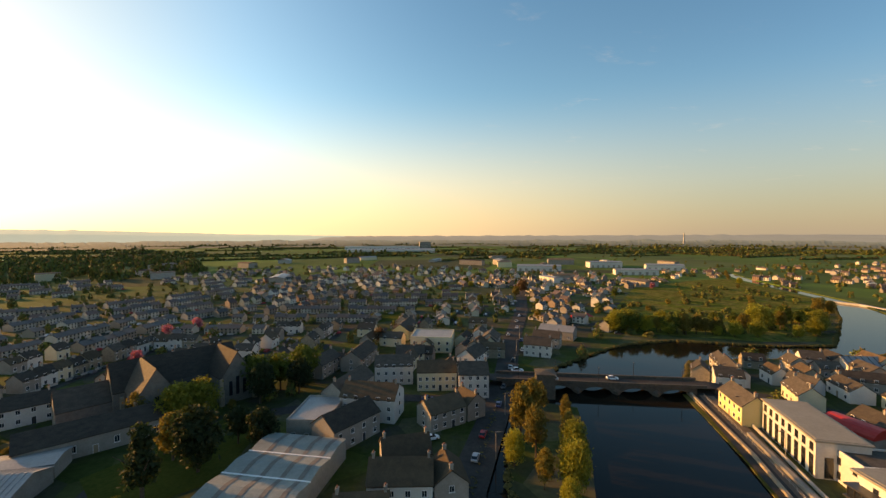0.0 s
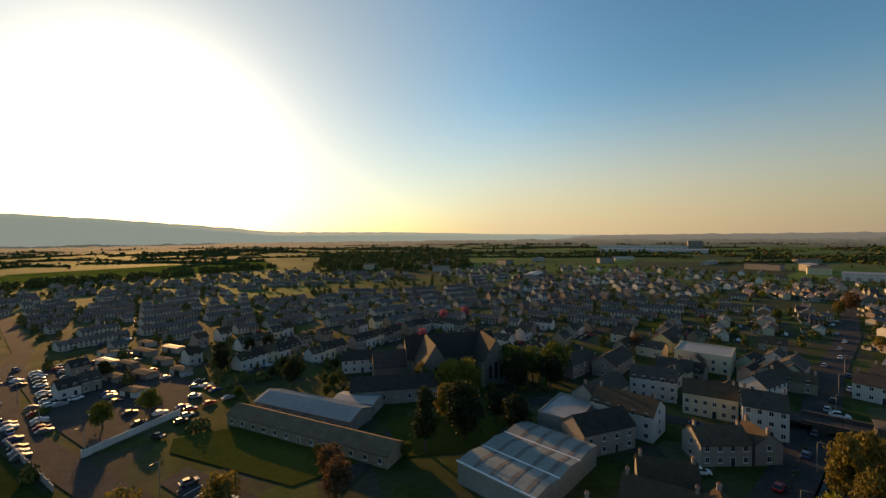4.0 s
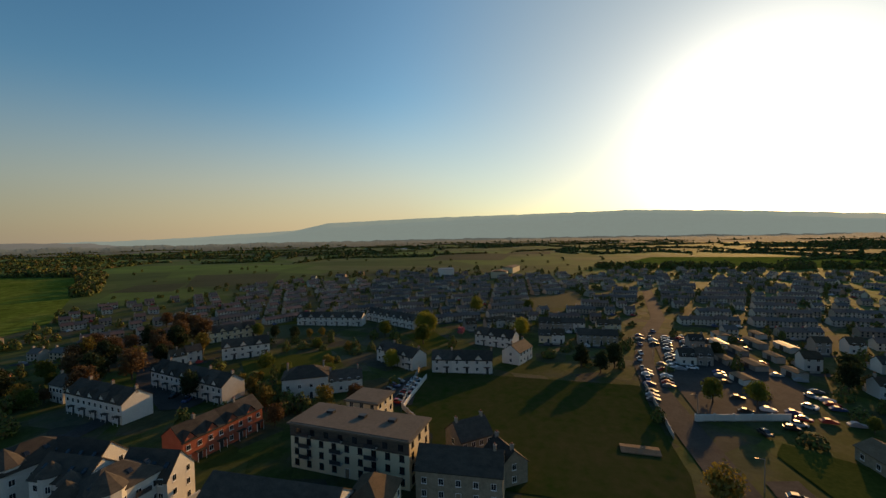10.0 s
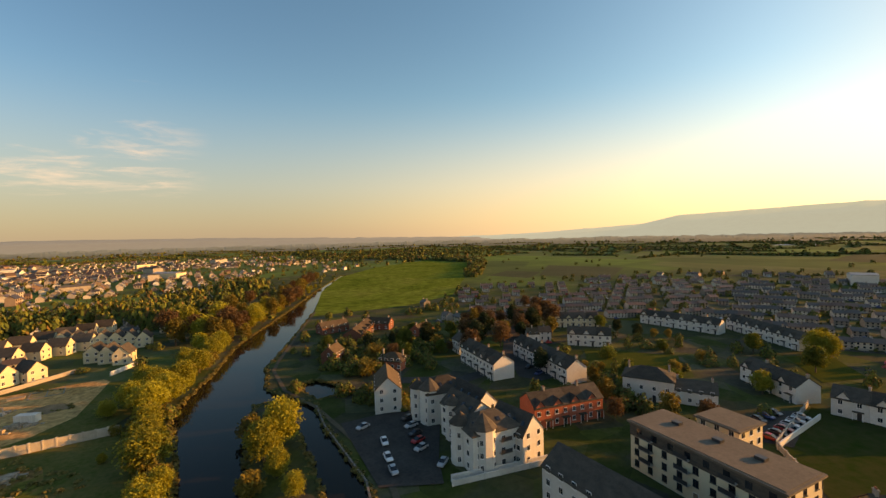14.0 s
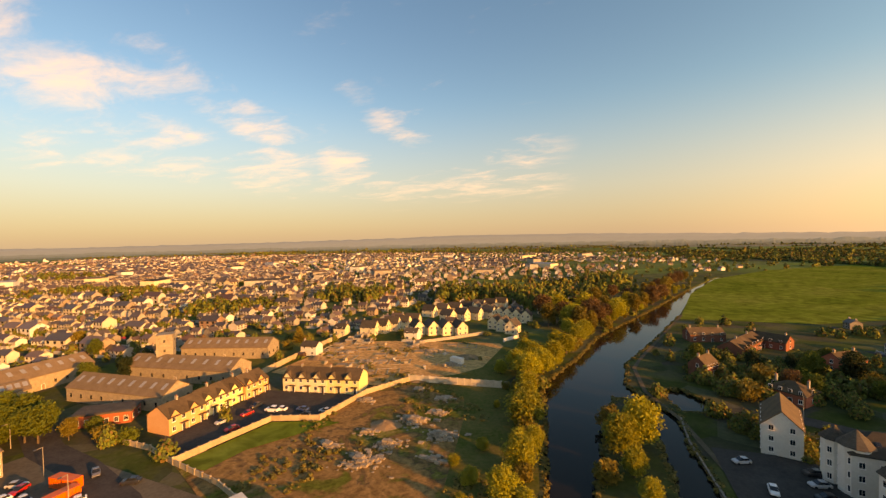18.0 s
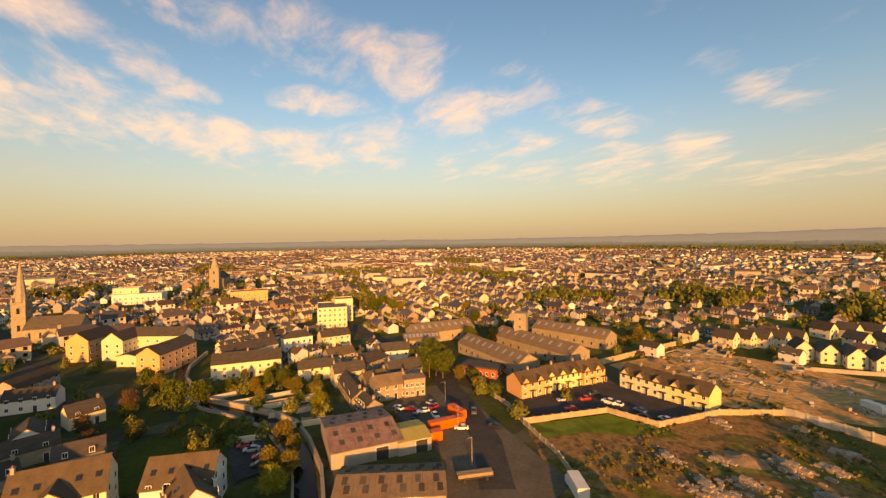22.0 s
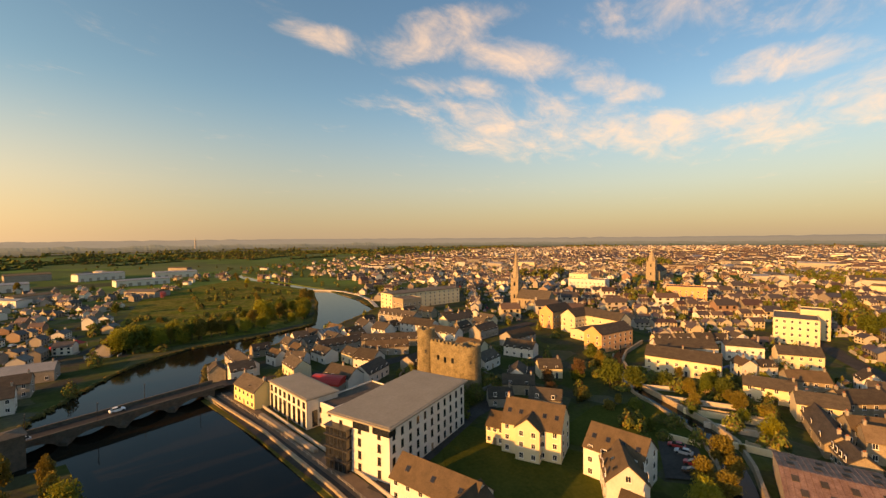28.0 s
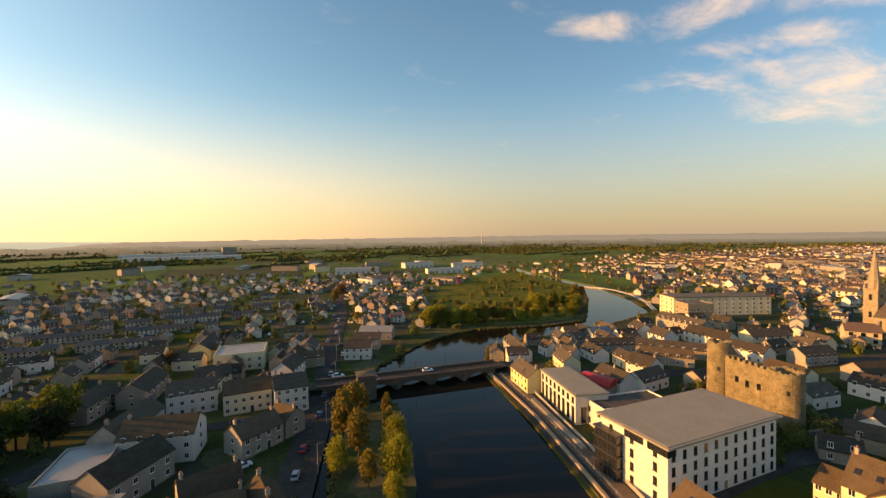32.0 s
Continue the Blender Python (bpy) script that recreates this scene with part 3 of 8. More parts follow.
MEADOW_N = [(100, 232), (118, 290), (199, 430), (300, 500), (362, 518), (318, 350), (256, 276), (232, 252), (192, 212), (165, 212), (125, 226)]
DARK_FIELD = [(-157, -57), (-159, 24), (-120, 25), (-102, 26), (-88, 24), (-86, -30), (-107, -36), (-121, -50)]
SITE = [(98, -75), (92.2, -103), (78, -108), (75, -131), (65.6, -148.5), (30, -151), (24, -136), (19, -90), (22, -60), (52, -52), (70, -62)]
SANDY = [(127, -142), (125, -198), (91, -207), (43, -214), (35, -200), (30, -152), (65.6, -149.5), (76, -140), (96, -138)]
WASTE = [(130, -145), (128, -196), (165, -222), (190, -190), (170, -150)]

loops = [RIVER, POND] + ISLANDS
cv, ce = [], []
for ring in loops + [[(-4950, -4950), (4950, -4950), (4950, 4950), (-4950, 4950)]]:
    o = len(cv)
    cv += [Vector(p) for p in ring]
    ce += [(o + i, o + (i + 1) % len(ring)) for i in range(len(ring))]
tv, te, tf_, *_rest = delaunay_2d_cdt(cv, ce, [], 0, 1e-4)
tv = [tuple(p) for p in tv]
mid = np.array([[sum(tv[i][0] for i in f) / 3, sum(tv[i][1] for i in f) / 3] for f in tf_])
wet = inside(RIVER, mid[:, 0], mid[:, 1]) | inside(POND, mid[:, 0], mid[:, 1])
for isl in ISLANDS:
    wet &= ~inside(isl, mid[:, 0], mid[:, 1])
gv = [(x, y, 0.0) for x, y in tv]
gq = [tuple(f) for f, w in zip(tf_, wet) if not w]
for ring in loops:
    for (xa, ya), (xb, yb) in zip(ring, ring[1:] + ring[:1]):
        o = len(gv)
        gv += [(xa, ya, 0), (xb, yb, 0), (xb, yb, -3), (xa, ya, -3)]
        gq.append((o, o + 1, o + 2, o + 3))

GROUND = bpy.data.materials.new("town ground and fields")
GROUND.use_nodes = True
_n, _l = GROUND.node_tree.nodes, GROUND.node_tree.links
_b = _n["Principled BSDF"]
_b.inputs["Roughness"].default_value = 0.9
_b.inputs["Specular IOR Level"].default_value = 0.04
_geo = _n.new("ShaderNodeNewGeometry")


def _noise(scale, detail=5):
    n = _n.new("ShaderNodeTexNoise")
    _l.new(_geo.outputs["Position"], n.inputs["Vector"])
    n.inputs["Scale"].default_value, n.inputs["Detail"].default_value, n.inputs["Roughness"].default_value = scale, detail, 0.65
    return n.outputs["Fac"]


def _ramp(fac, stops, mode="LINEAR"):
    r = _n.new("ShaderNodeValToRGB")
    r.color_ramp.interpolation = mode
    while len(r.color_ramp.elements) < len(stops):
        r.color_ramp.elements.new(0.5)
    for e, (p, c) in zip(r.color_ramp.elements, stops):
        e.position, e.color = p, (*c, 1)
    _l.new(fac, r.inputs[0])
    return r.outputs[0]


def _mix(fac, a, b, mode="MIX"):
    m = _n.new("ShaderNodeMix")
    m.data_type, m.blend_type = "RGBA", mode
    if isinstance(fac, float):
        m.inputs[0].default_value = fac
    else:
        _l.new(fac, m.inputs[0])
    _l.new(a, m.inputs[6]), _l.new(b, m.inputs[7])
    return m.outputs[2]


_town = _ramp(_noise(0.045, 7), [(0.30, (0.025, 0.038, 0.010)), (0.44, (0.045, 0.058, 0.016)), (0.50, (0.068, 0.068, 0.030)), (0.56, (0.06, 0.058, 0.045)), (0.64, (0.04, 0.046, 0.028)), (0.75, (0.04, 0.056, 0.015))])
_pv = _n.new("ShaderNodeTexVoronoi")
_pv.inputs["Scale"].default_value = 0.085
_l.new(_geo.outputs["Position"], _pv.inputs["Vector"])
_ps = _n.new("ShaderNodeSeparateColor")
_l.new(_pv.outputs["Color"], _ps.inputs[0])
_plots = _ramp(_ps.outputs[1], [(0.0, (0.020, 0.036, 0.008)), (0.28, (0.045, 0.065, 0.014)), (0.46, (0.035, 0.034, 0.03)), (0.62, (0.050, 0.058, 0.022)), (0.72, (0.03, 0.045, 0.012)), (0.86, (0.075, 0.074, 0.05))], "CONSTANT")
_town = _mix(0.55, _town, _plots)
_town = _mix(0.5, _town, _ramp(_noise(0.6, 4), [(0.3, (0.35, 0.35, 0.35)), (0.7, (1.0, 1.0, 1.0))]), "MULTIPLY")
_v = _n.new("ShaderNodeTexVoronoi")
_v.inputs["Scale"].default_value = 0.0058
_l.new(_geo.outputs["Position"], _v.inputs["Vector"])
_sv = _n.new("ShaderNodeSeparateColor")
_l.new(_v.outputs["Color"], _sv.inputs[0])
_fields = _ramp(_sv.outputs[0], [(0.0, (0.035, 0.058, 0.012)), (0.22, (0.050, 0.082, 0.015)), (0.45, (0.028, 0.045, 0.012)), (0.6, (0.045, 0.058, 0.02)), (0.72, (0.060, 0.064, 0.026)), (0.85, (0.045, 0.072, 0.014))], "CONSTANT")
# field colours raised to imitate the haze lit over far country
_fields = _mix(1.0, _fields, _ramp(_noise(0.004, 2), [(0.35, (0.85, 1.05, 1.25)), (0.65, (1.35, 1.65, 1.7))]), "MULTIPLY")
_fields = _mix(0.45, _fields, _ramp(_noise(0.03), [(0.3, (0.045, 0.060, 0.018)), (0.7, (0.075, 0.095, 0.030))]))
_len = _n.new("ShaderNodeVectorMath")
_len.operation = "LENGTH"
_l.new(_geo.outputs["Position"], _len.inputs[0])
_far = _n.new("ShaderNodeMapRange")
_ad = _n.new("ShaderNodeMath")
_ad.operation = "MULTIPLY_ADD"
_l.new(_noise(0.0022, 3), _ad.inputs[0])
_ad.inputs[1].default_value = 1500
_l.new(_len.outputs["Value"], _ad.inputs[2])
_l.new(_ad.outputs[0], _far.inputs[0])
_far.inputs[1].default_value, _far.inputs[2].default_value = 1120, 1400
_all = _mix(_far.outputs[0], _town, _fields)
_l.new(_mix(1.0, _all, _ramp(_noise(0.012, 2), [(0.3, (1.35, 1.32, 1.28)), (0.7, (1.9, 1.82, 1.65))]), "MULTIPLY"), _b.inputs["Base Color"])
ground = new("ground", mesh("ground", gv, gq, GROUND))
tagged(ground, "town ground of gardens, yards and fields reaching the horizon", "ground", "", "structure")


def water_face(ring, level, name, label, category):
    bm = bmesh.new()
    face = bm.faces.new([bm.verts.new((px, py, level)) for px, py in ring])
    bmesh.ops.triangulate(bm, faces=[face])
    bmesh.ops.recalc_face_normals(bm, faces=bm.faces[:])
    if sum(f.normal.z for f in bm.faces) < 0:
        bmesh.ops.reverse_faces(bm, faces=bm.faces[:])
    wm = bpy.data.meshes.new(name)
    bm.to_mesh(wm)
    bm.free()
    wm.materials.append(WATER)
    return tagged(new(name, wm), label, category, "", "structure")


water_face(RIVER, -0.7, "water", "dark slow river water with faint ripples", "river")
water_face(POND, -0.9, "pond", "small dark pond beside the towpath", "pond")

sheet("field", GREEN_FIELD, 0.10, MEADOW, "bright green pasture beside the river", "field")
sheet("meadow", MEADOW_N, 0.10, MARSH, "rough green water meadow inside the river bend", "meadow")
sheet("field", DARK_FIELD, 0.10, DARKGRASS, "walled grass field with worn brown earth", "field")
sheet("waste_ground", SITE, 0.10, WEEDY, "weedy waste ground with patches of rubble", "waste ground")
sheet("building_site", SANDY, 0.12, SAND, "bare sandy clay of a building site", "building site")
sheet("waste_ground", WASTE, 0.10, ROUGHGRASS, "overgrown plot behind the building site", "waste ground")
for poly in ([(-196, -186), (-232, -172), (-227, -126), (-194, -144)], [(-210, -85), (-229, -78), (-204, -58), (-185, -64)], [(-250, -20), (-285, -25), (-290, 0), (-255, 5)],
             [(-60, 255), (-20, 270), (-25, 300), (-70, 285)], [(60, 330), (95, 340), (90, 380), (55, 370)]):
    sheet("green", poly, 0.10, GRASS, "mown green between the houses", "lawn")
# paddocks of the far country
for i in range(26):
    a, r = radians(95 + i * 13.1), 1150 + 730 * ((i * 7) % 5) / 2
    if 205 < math.degrees(a) % 360 < 300:
        r += 1300
    cx, cy = -math.sin(a) * r, math.cos(a) * r
    w, d = 70 + 25 * (i % 4), 60 + 20 * (i % 3)
    ca, sa = math.cos(i), math.sin(i)
    sheet("field", [(cx + ca * u * w - sa * v * d, cy + sa * u * w + ca * v * d) for u, v in ((-1, -1), (1, -0.9), (0.9, 1), (-1.1, 0.9))], 0.14, FARFIELD, "far field with hedges", "field")

# hills on the horizon: degrees anticlockwise, degrees up
HILL = [(165, -0.8), (150, -0.1), (144, 0.0), (139, 0.15), (126, 0.9), (122, 1.8), (108, 2.35), (94, 2.55), (82, 2.65), (72, 2.15), (61, 1.3), (56, 0.75), (40, 0.6), (26, 0.2), (8, -0.1), (0, -0.2), (-15, -0.8)]


def ridge(name, line, radius, m, label, rough):
    v, q = [], []
    for i, (a, e) in enumerate(line):
        z = EYE + math.tan(radians(e)) * radius + rough * (noise.noise((a * 0.9, 3, 0)) + 0.5 * noise.noise((a * 3.1, 7, 0)))
        x, y = -math.sin(radians(a)), math.cos(radians(a))
        v += [(x * radius * 0.86, y * radius * 0.86, -5), (x * radius * 0.95, y * radius * 0.95, z * 0.62), (x * radius, y * radius, z), (x * radius * 1.02, y * radius * 1.02, -5)]
    for i in range(len(line) - 1):
        for k in range(3):
            q.append((i * 4 + k, i * 4 + k + 1, i * 4 + k + 5, i * 4 + k + 4))
    return tagged(new(name, mesh(name, v, q, m, smooth=True)), label, "hill", "", "structure")


def steps(line, d=0.7):
    a = np.arange(line[-1][0], line[0][0], d)[::-1]
    xp, fp = [p[0] for p in line][::-1], [p[1] for p in line][::-1]
    return [(float(k), float(np.interp(k, xp, fp))) for k in a]


# both tones carry emission that imitates haze; the land itself gives no light
FAR_HILL = glowing_distance("western hill with haze glow", (0.46, 0.55, 0.52), 0.49, (0.04, 0.07, 0.06))
FAR_LAND = glowing_distance("far country with haze glow", (0.60, 0.585, 0.57), 0.21, (0.05, 0.06, 0.04))
ridge("backdrop_hill", steps(HILL), 4500, FAR_HILL, "long wooded hill with a glow for haze on the western horizon", 7)
ridge("backdrop_rise", steps([(240, -0.05), (225, 0.05), (217, 0.15), (204, 0.35), (197, 0.55), (180, 0.45), (164, 0.1), (150, -0.1), (135, -0.9)]), 4300, FAR_LAND, "low hills with a glow for haze on the southern horizon", 9)
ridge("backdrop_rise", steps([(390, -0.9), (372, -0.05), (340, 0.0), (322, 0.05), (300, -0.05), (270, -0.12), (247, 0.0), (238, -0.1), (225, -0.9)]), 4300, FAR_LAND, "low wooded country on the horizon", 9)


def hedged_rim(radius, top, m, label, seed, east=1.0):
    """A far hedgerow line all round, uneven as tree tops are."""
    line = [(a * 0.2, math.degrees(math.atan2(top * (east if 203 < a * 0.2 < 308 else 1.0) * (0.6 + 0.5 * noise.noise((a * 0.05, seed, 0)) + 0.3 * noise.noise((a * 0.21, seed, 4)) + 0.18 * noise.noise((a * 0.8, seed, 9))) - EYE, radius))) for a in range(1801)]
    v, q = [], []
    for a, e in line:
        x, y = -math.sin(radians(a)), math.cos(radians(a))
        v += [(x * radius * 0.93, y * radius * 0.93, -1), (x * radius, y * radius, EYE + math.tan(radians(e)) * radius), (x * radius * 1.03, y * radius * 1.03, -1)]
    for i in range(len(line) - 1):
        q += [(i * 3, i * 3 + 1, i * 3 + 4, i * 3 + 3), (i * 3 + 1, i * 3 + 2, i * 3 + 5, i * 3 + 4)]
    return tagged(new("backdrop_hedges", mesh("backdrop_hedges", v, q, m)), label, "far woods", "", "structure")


# emission rises with distance in place of thickening haze
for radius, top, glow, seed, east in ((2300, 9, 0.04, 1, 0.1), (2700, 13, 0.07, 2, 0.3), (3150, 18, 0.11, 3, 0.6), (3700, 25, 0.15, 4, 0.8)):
    hedged_rim(radius, top, glowing_distance("far woods with haze glow", (0.56, 0.58, 0.52), glow, (0.05, 0.055, 0.03)), "far belt of hedges and woods with a glow for haze", seed, east)
FAR_GREENS = [[(-370, -420), (-500, -545), (-540, -424), (-420, -345)], [(-174, -167), (-202, -191), (-243, -143), (-224, -124), (-193, -146)], [(-305, -29), (-375, -25), (-385, 9), (-313, 4)],
              [(-852, -290), (-1177, -340), (-1118, -142), (-849, -128)], [(-135, 763), (-141, 920), (69, 958), (91, 755), (71, 688), (-91, 735)], [(20, 393), (31, 453), (75, 411), (66, 362)],
              [(-358, 442), (-423, 536), (-366, 553), (-311, 458)], [(-993, -780), (-1398, -1062), (-1344, -905), (-1010, -673)], [(95, 640), (230, 600), (350, 600), (300, 640), (120, 700)], [(-317, -465), (-378, -503), (-406, -458), (-340, -403)]]
for poly in FAR_GREENS:
    sheet("field", poly, 0.11, FARFIELD, "green field among the houses", "field")
STUBBLE = [(-747, 79), (-945, 167), (-928, 603), (-649, 442)]
sheet("field", STUBBLE, 0.11, MEADOW, "wide green field at the edge of town", "field")
POLY = material("pale crop film", (0.55, 0.56, 0.58), (0.68, 0.69, 0.70), 0.02, 0.5)
sheet("field", [(-1540, -560), (-1580, -720), (-1640, -700), (-1600, -545)], 0.2, POLY, "field covered with pale crop film", "field")
# ---- trees ----


def crown_mesh(name, lobes, count, size, m, seed):
    """Many small leaf sprays through a few overlapping lobes (x, y, z, radius, height)."""
    g = np.random.default_rng(seed)
    lob = np.array(lobes, float)
    w = lob[:, 3] ** 2
    pick = g.choice(len(lob), count, p=w / w.sum())
    d = g.normal(size=(count, 3))
    d /= np.linalg.norm(d, axis=1)[:, None]
    r = g.uniform(0.45, 1.0, count) ** 0.6 * (1 + 0.18 * g.normal(size=count))
    c = lob[pick, :3] + d * r[:, None] * np.stack([lob[pick, 3], lob[pick, 3], lob[pick, 4]], 1)
    u = g.normal(size=(count, 3))
    u /= np.linalg.norm(u, axis=1)[:, None]
    t = np.cross(u, d + 0.6 * g.normal(size=(count, 3)))
    t /= np.linalg.norm(t, axis=1)[:, None] + 1e-9
    s = size * g.uniform(0.6, 1.3, count)[:, None]
    v = np.stack([c - u * s, c - t * s * 0.55 + d * s * 0.2, c + u * s, c + t * s * 0.55 + d * s * 0.2], 1).reshape(-1, 3)
    q = np.arange(count * 4).reshape(-1, 4)
    me = bpy.data.meshes.new(name)
    me.from_pydata(v.tolist(), [], q.tolist())
    me.materials.append(m)
    return me


def trunk_mesh(h, r, seed, limbs=5):
    g = random.Random(seed)
    v, q = [], []

    def tube(a, b, ra, rb, k=6):
        a, b = Vector(a), Vector(b)
        d = (b - a).normalized()
        u = d.orthogonal().normalized()
        w = d.cross(u)
        o = len(v)
        for p, rr in ((a, ra), (b, rb)):
            for i in range(k):
                n = 2 * math.pi * i / k
                v.append(tuple(p + (u * math.cos(n) + w * math.sin(n)) * rr))
        for i in range(k):
            q.append((o + i, o + (i + 1) % k, o + k + (i + 1) % k, o + k + i))
    tube((0, 0, -0.4), (0.1, 0, h * 0.45), r, r * 0.7)
    tube((0.1, 0, h * 0.45), (0, 0.15, h * 0.85), r * 0.7, r * 0.2)
    for i in range(limbs):
        a, z = i * 2.4 + g.random(), h * g.uniform(0.3, 0.6)
        tube((0, 0, z), (math.cos(a) * h * 0.28, math.sin(a) * h * 0.28, z + h * g.uniform(0.15, 0.3)), r * 0.45, r * 0.12, 5)
    return mesh("trunk", v, q, BARK)


def tree_kind(h, spread, base, m, seed, count=1300, size=0.42, lobes=8, slim=False):
    g = random.Random(seed)
    ls = []
    for i in range(lobes):
        f = (i + 0.5) / lobes
        z = base + (h - base) * (0.18 + 0.68 * f)
        k = math.sin(math.pi * min(0.95, 0.25 + 0.62 * f)) if not slim else 1.0 - 0.75 * f
        a = i * 2.4 + g.uniform(-0.5, 0.5)
        rr = spread * k * 0.45 * g.uniform(0.7, 1.2)
        rad = spread * g.uniform(0.36, 0.58) * (0.6 + 0.5 * k)
        ls.append((math.cos(a) * rr, math.sin(a) * rr, z, rad, rad * g.uniform(0.7, 1.0)))
    return crown_mesh("crown", ls, count, size, m, seed), trunk_mesh(h * 0.9, 0.10 + h * 0.018, seed)


KINDS = {
    "willow": [tree_kind(10, 4.6, 1.0, LEAF_LIME, s, 3900, 0.33, 13) for s in (1, 2, 3)],
    "green": [tree_kind(9, 4.0, 2.0, LEAF_GREEN, s, 1700, 0.42, 9) for s in (4, 5)],
    "olive": [tree_kind(11, 3.6, 1.5, LEAF_OLIVE, s, 1800, 0.40, 9) for s in (6, 7, 8)],
    "copper": [tree_kind(11, 4.6, 2.0, LEAF_RUST, s, 1700, 0.42, 9) for s in (9, 10)],
    "dark": [tree_kind(10, 3.8, 1.5, LEAF_DARK, s, 1900, 0.40, 9) for s in (11, 12)],
    "conifer": [tree_kind(12, 2.8, 1.0, LEAF_DARK, s, 1700, 0.38, 9, True) for s in (13, 14)],
    "bush": [tree_kind(3.2, 2.2, 0.1, LEAF_OLIVE, s, 700, 0.28, 6) for s in (15, 16)],
    "hedge": [tree_kind(2.6, 2.0, 0.1, LEAF_GREEN, s, 600, 0.28, 6) for s in (17, 18)],
    "blossom": [tree_kind(6, 2.8, 1.5, LEAF_PINK, 19, 900, 0.3, 7)],
}
TREE_LABEL = {"willow": "broad willow in fresh yellow-green leaf", "green": "round tree in full green leaf", "olive": "tall tree with olive budding foliage", "copper": "broad tree with copper brown foliage",
              "dark": "dense dark evergreen tree", "conifer": "tall narrow conifer with dark green needles", "bush": "tangled bush with olive green leaves", "hedge": "rounded garden shrub with green leaves", "blossom": "small tree in pink blossom"}
tree_rng = random.Random(5)


def tree(kind, x, y, h=None, z=0.0, wide=1.0):
    crown, trunk = tree_rng.choice(KINDS[kind])
    top = {"willow": 10, "green": 9, "olive": 11, "copper": 11, "dark": 10, "conifer": 12, "bush": 3.2, "hedge": 2.6, "blossom": 6}[kind]
    k = (h or top) / top
    rt = new("bush" if kind in ("bush", "hedge") else "tree")
    rt.empty_display_size = 0.5
    rt.matrix_basis = Matrix.LocRotScale((x, y, z), Euler((0, 0, tree_rng.uniform(0, 6.28))), (k * wide, k * wide, k))
    part("trunk", trunk, rt), part("crown", crown, rt)
    return tagged(rt, TREE_LABEL[kind], "bush" if kind in ("bush", "hedge") else "tree")


# ---- cars ----
CARPAINT = [material("car paint " + n, c, [k * 1.1 for k in c], 2.0, 0.3, spec=0.6) for n, c in
            (("white", (0.70, 0.70, 0.70)), ("silver", (0.38, 0.39, 0.40)), ("black", (0.02, 0.02, 0.022)), ("blue", (0.03, 0.06, 0.16)), ("red", (0.40, 0.02, 0.02)), ("grey", (0.13, 0.13, 0.14)))]
CARNAME = ["white", "silver", "black", "dark blue", "red", "grey"]


def loft(name, rings, m):
    """A body through closed rings with as many points each, capped at both ends."""
    k = len(rings[0])
    v = [p for r in rings for p in r]
    q = [(i * k + j, i * k + (j + 1) % k, (i + 1) * k + (j + 1) % k, (i + 1) * k + j) for i in range(len(rings) - 1) for j in range(k)]
    q += [tuple(range(k))[::-1], tuple(range((len(rings) - 1) * k, len(rings) * k))]
    return mesh(name, v, q, m)


def _car_ring(x, w, z0, z1):
    return [(x, -w, z0), (x, w, z0), (x, w * 1.02, (z0 + z1) / 2), (x, w * 0.92, z1), (x, -w * 0.92, z1), (x, -w * 1.02, (z0 + z1) / 2)]


def car_body(m):
    return loft("body", [_car_ring(-2.1, 0.70, 0.42, 0.72), _car_ring(-1.95, 0.82, 0.28, 0.88), _car_ring(-0.9, 0.86, 0.24, 0.92), _car_ring(0.6, 0.86, 0.24, 0.93), _car_ring(1.7, 0.84, 0.26, 0.84), _car_ring(2.05, 0.70, 0.40, 0.68)], m)


def car_cabin():
    return loft("cabin", [_car_ring(-1.75, 0.66, 0.88, 0.93), _car_ring(-1.25, 0.68, 0.88, 1.38), _car_ring(0.15, 0.68, 0.90, 1.42), _car_ring(1.0, 0.70, 0.90, 0.95)], PANE)


def car_roof(m):
    return loft("roof", [_car_ring(-1.2, 0.60, 1.37, 1.41), _car_ring(-0.5, 0.62, 1.40, 1.46), _car_ring(0.1, 0.60, 1.40, 1.45)], m)


def wheel_mesh():
    v, q = [], []
    for y in (-0.1, 0.1):
        v += [(0.31 * math.cos(i * math.pi / 5), y, 0.31 * math.sin(i * math.pi / 5)) for i in range(10)]
    q = [(i, (i + 1) % 10, 10 + (i + 1) % 10, 10 + i) for i in range(10)] + [tuple(range(10))[::-1], tuple(range(10, 20))]
    return mesh("wheel", v, q, RUBBER)


CARMESH = [(car_body(m), car_roof(m)) for m in CARPAINT]
CABIN, WHEEL = car_cabin(), wheel_mesh()
car_rng = random.Random(8)


def car(x, y, ang, colour=None, z=0.12, group="parked cars", van=False):
    c = car_rng.choice([0, 0, 1, 1, 1, 2, 2, 3, 4, 5]) if colour is None else colour
    rt = root("van" if van else "car", x, y, ang, z)
    if van:
        rt.scale = (1.15, 1.1, 1.35)
    part("body", CARMESH[c][0], rt), part("cabin", CABIN, rt), part("roof", CARMESH[c][1], rt)
    for wx in (-1.3, 1.3):
        for wy in (-0.78, 0.78):
            part("wheel", WHEEL, rt, pose(wx, wy, 0.31))
    return tagged(rt, CARNAME[c] + (" delivery van parked on tarmac" if van else " hatchback car parked on tarmac"), "van" if van else "car", group)


# ---- the town further off ----
GARDENS = [(108, 48), (150, 40), (196, 38), (200, -18), (165, -24), (108, -24)]
KEEP_CLEAR = [GARDENS, RIVER, GREEN_FIELD, MEADOW_N, DARK_FIELD, SITE, SANDY, WASTE]
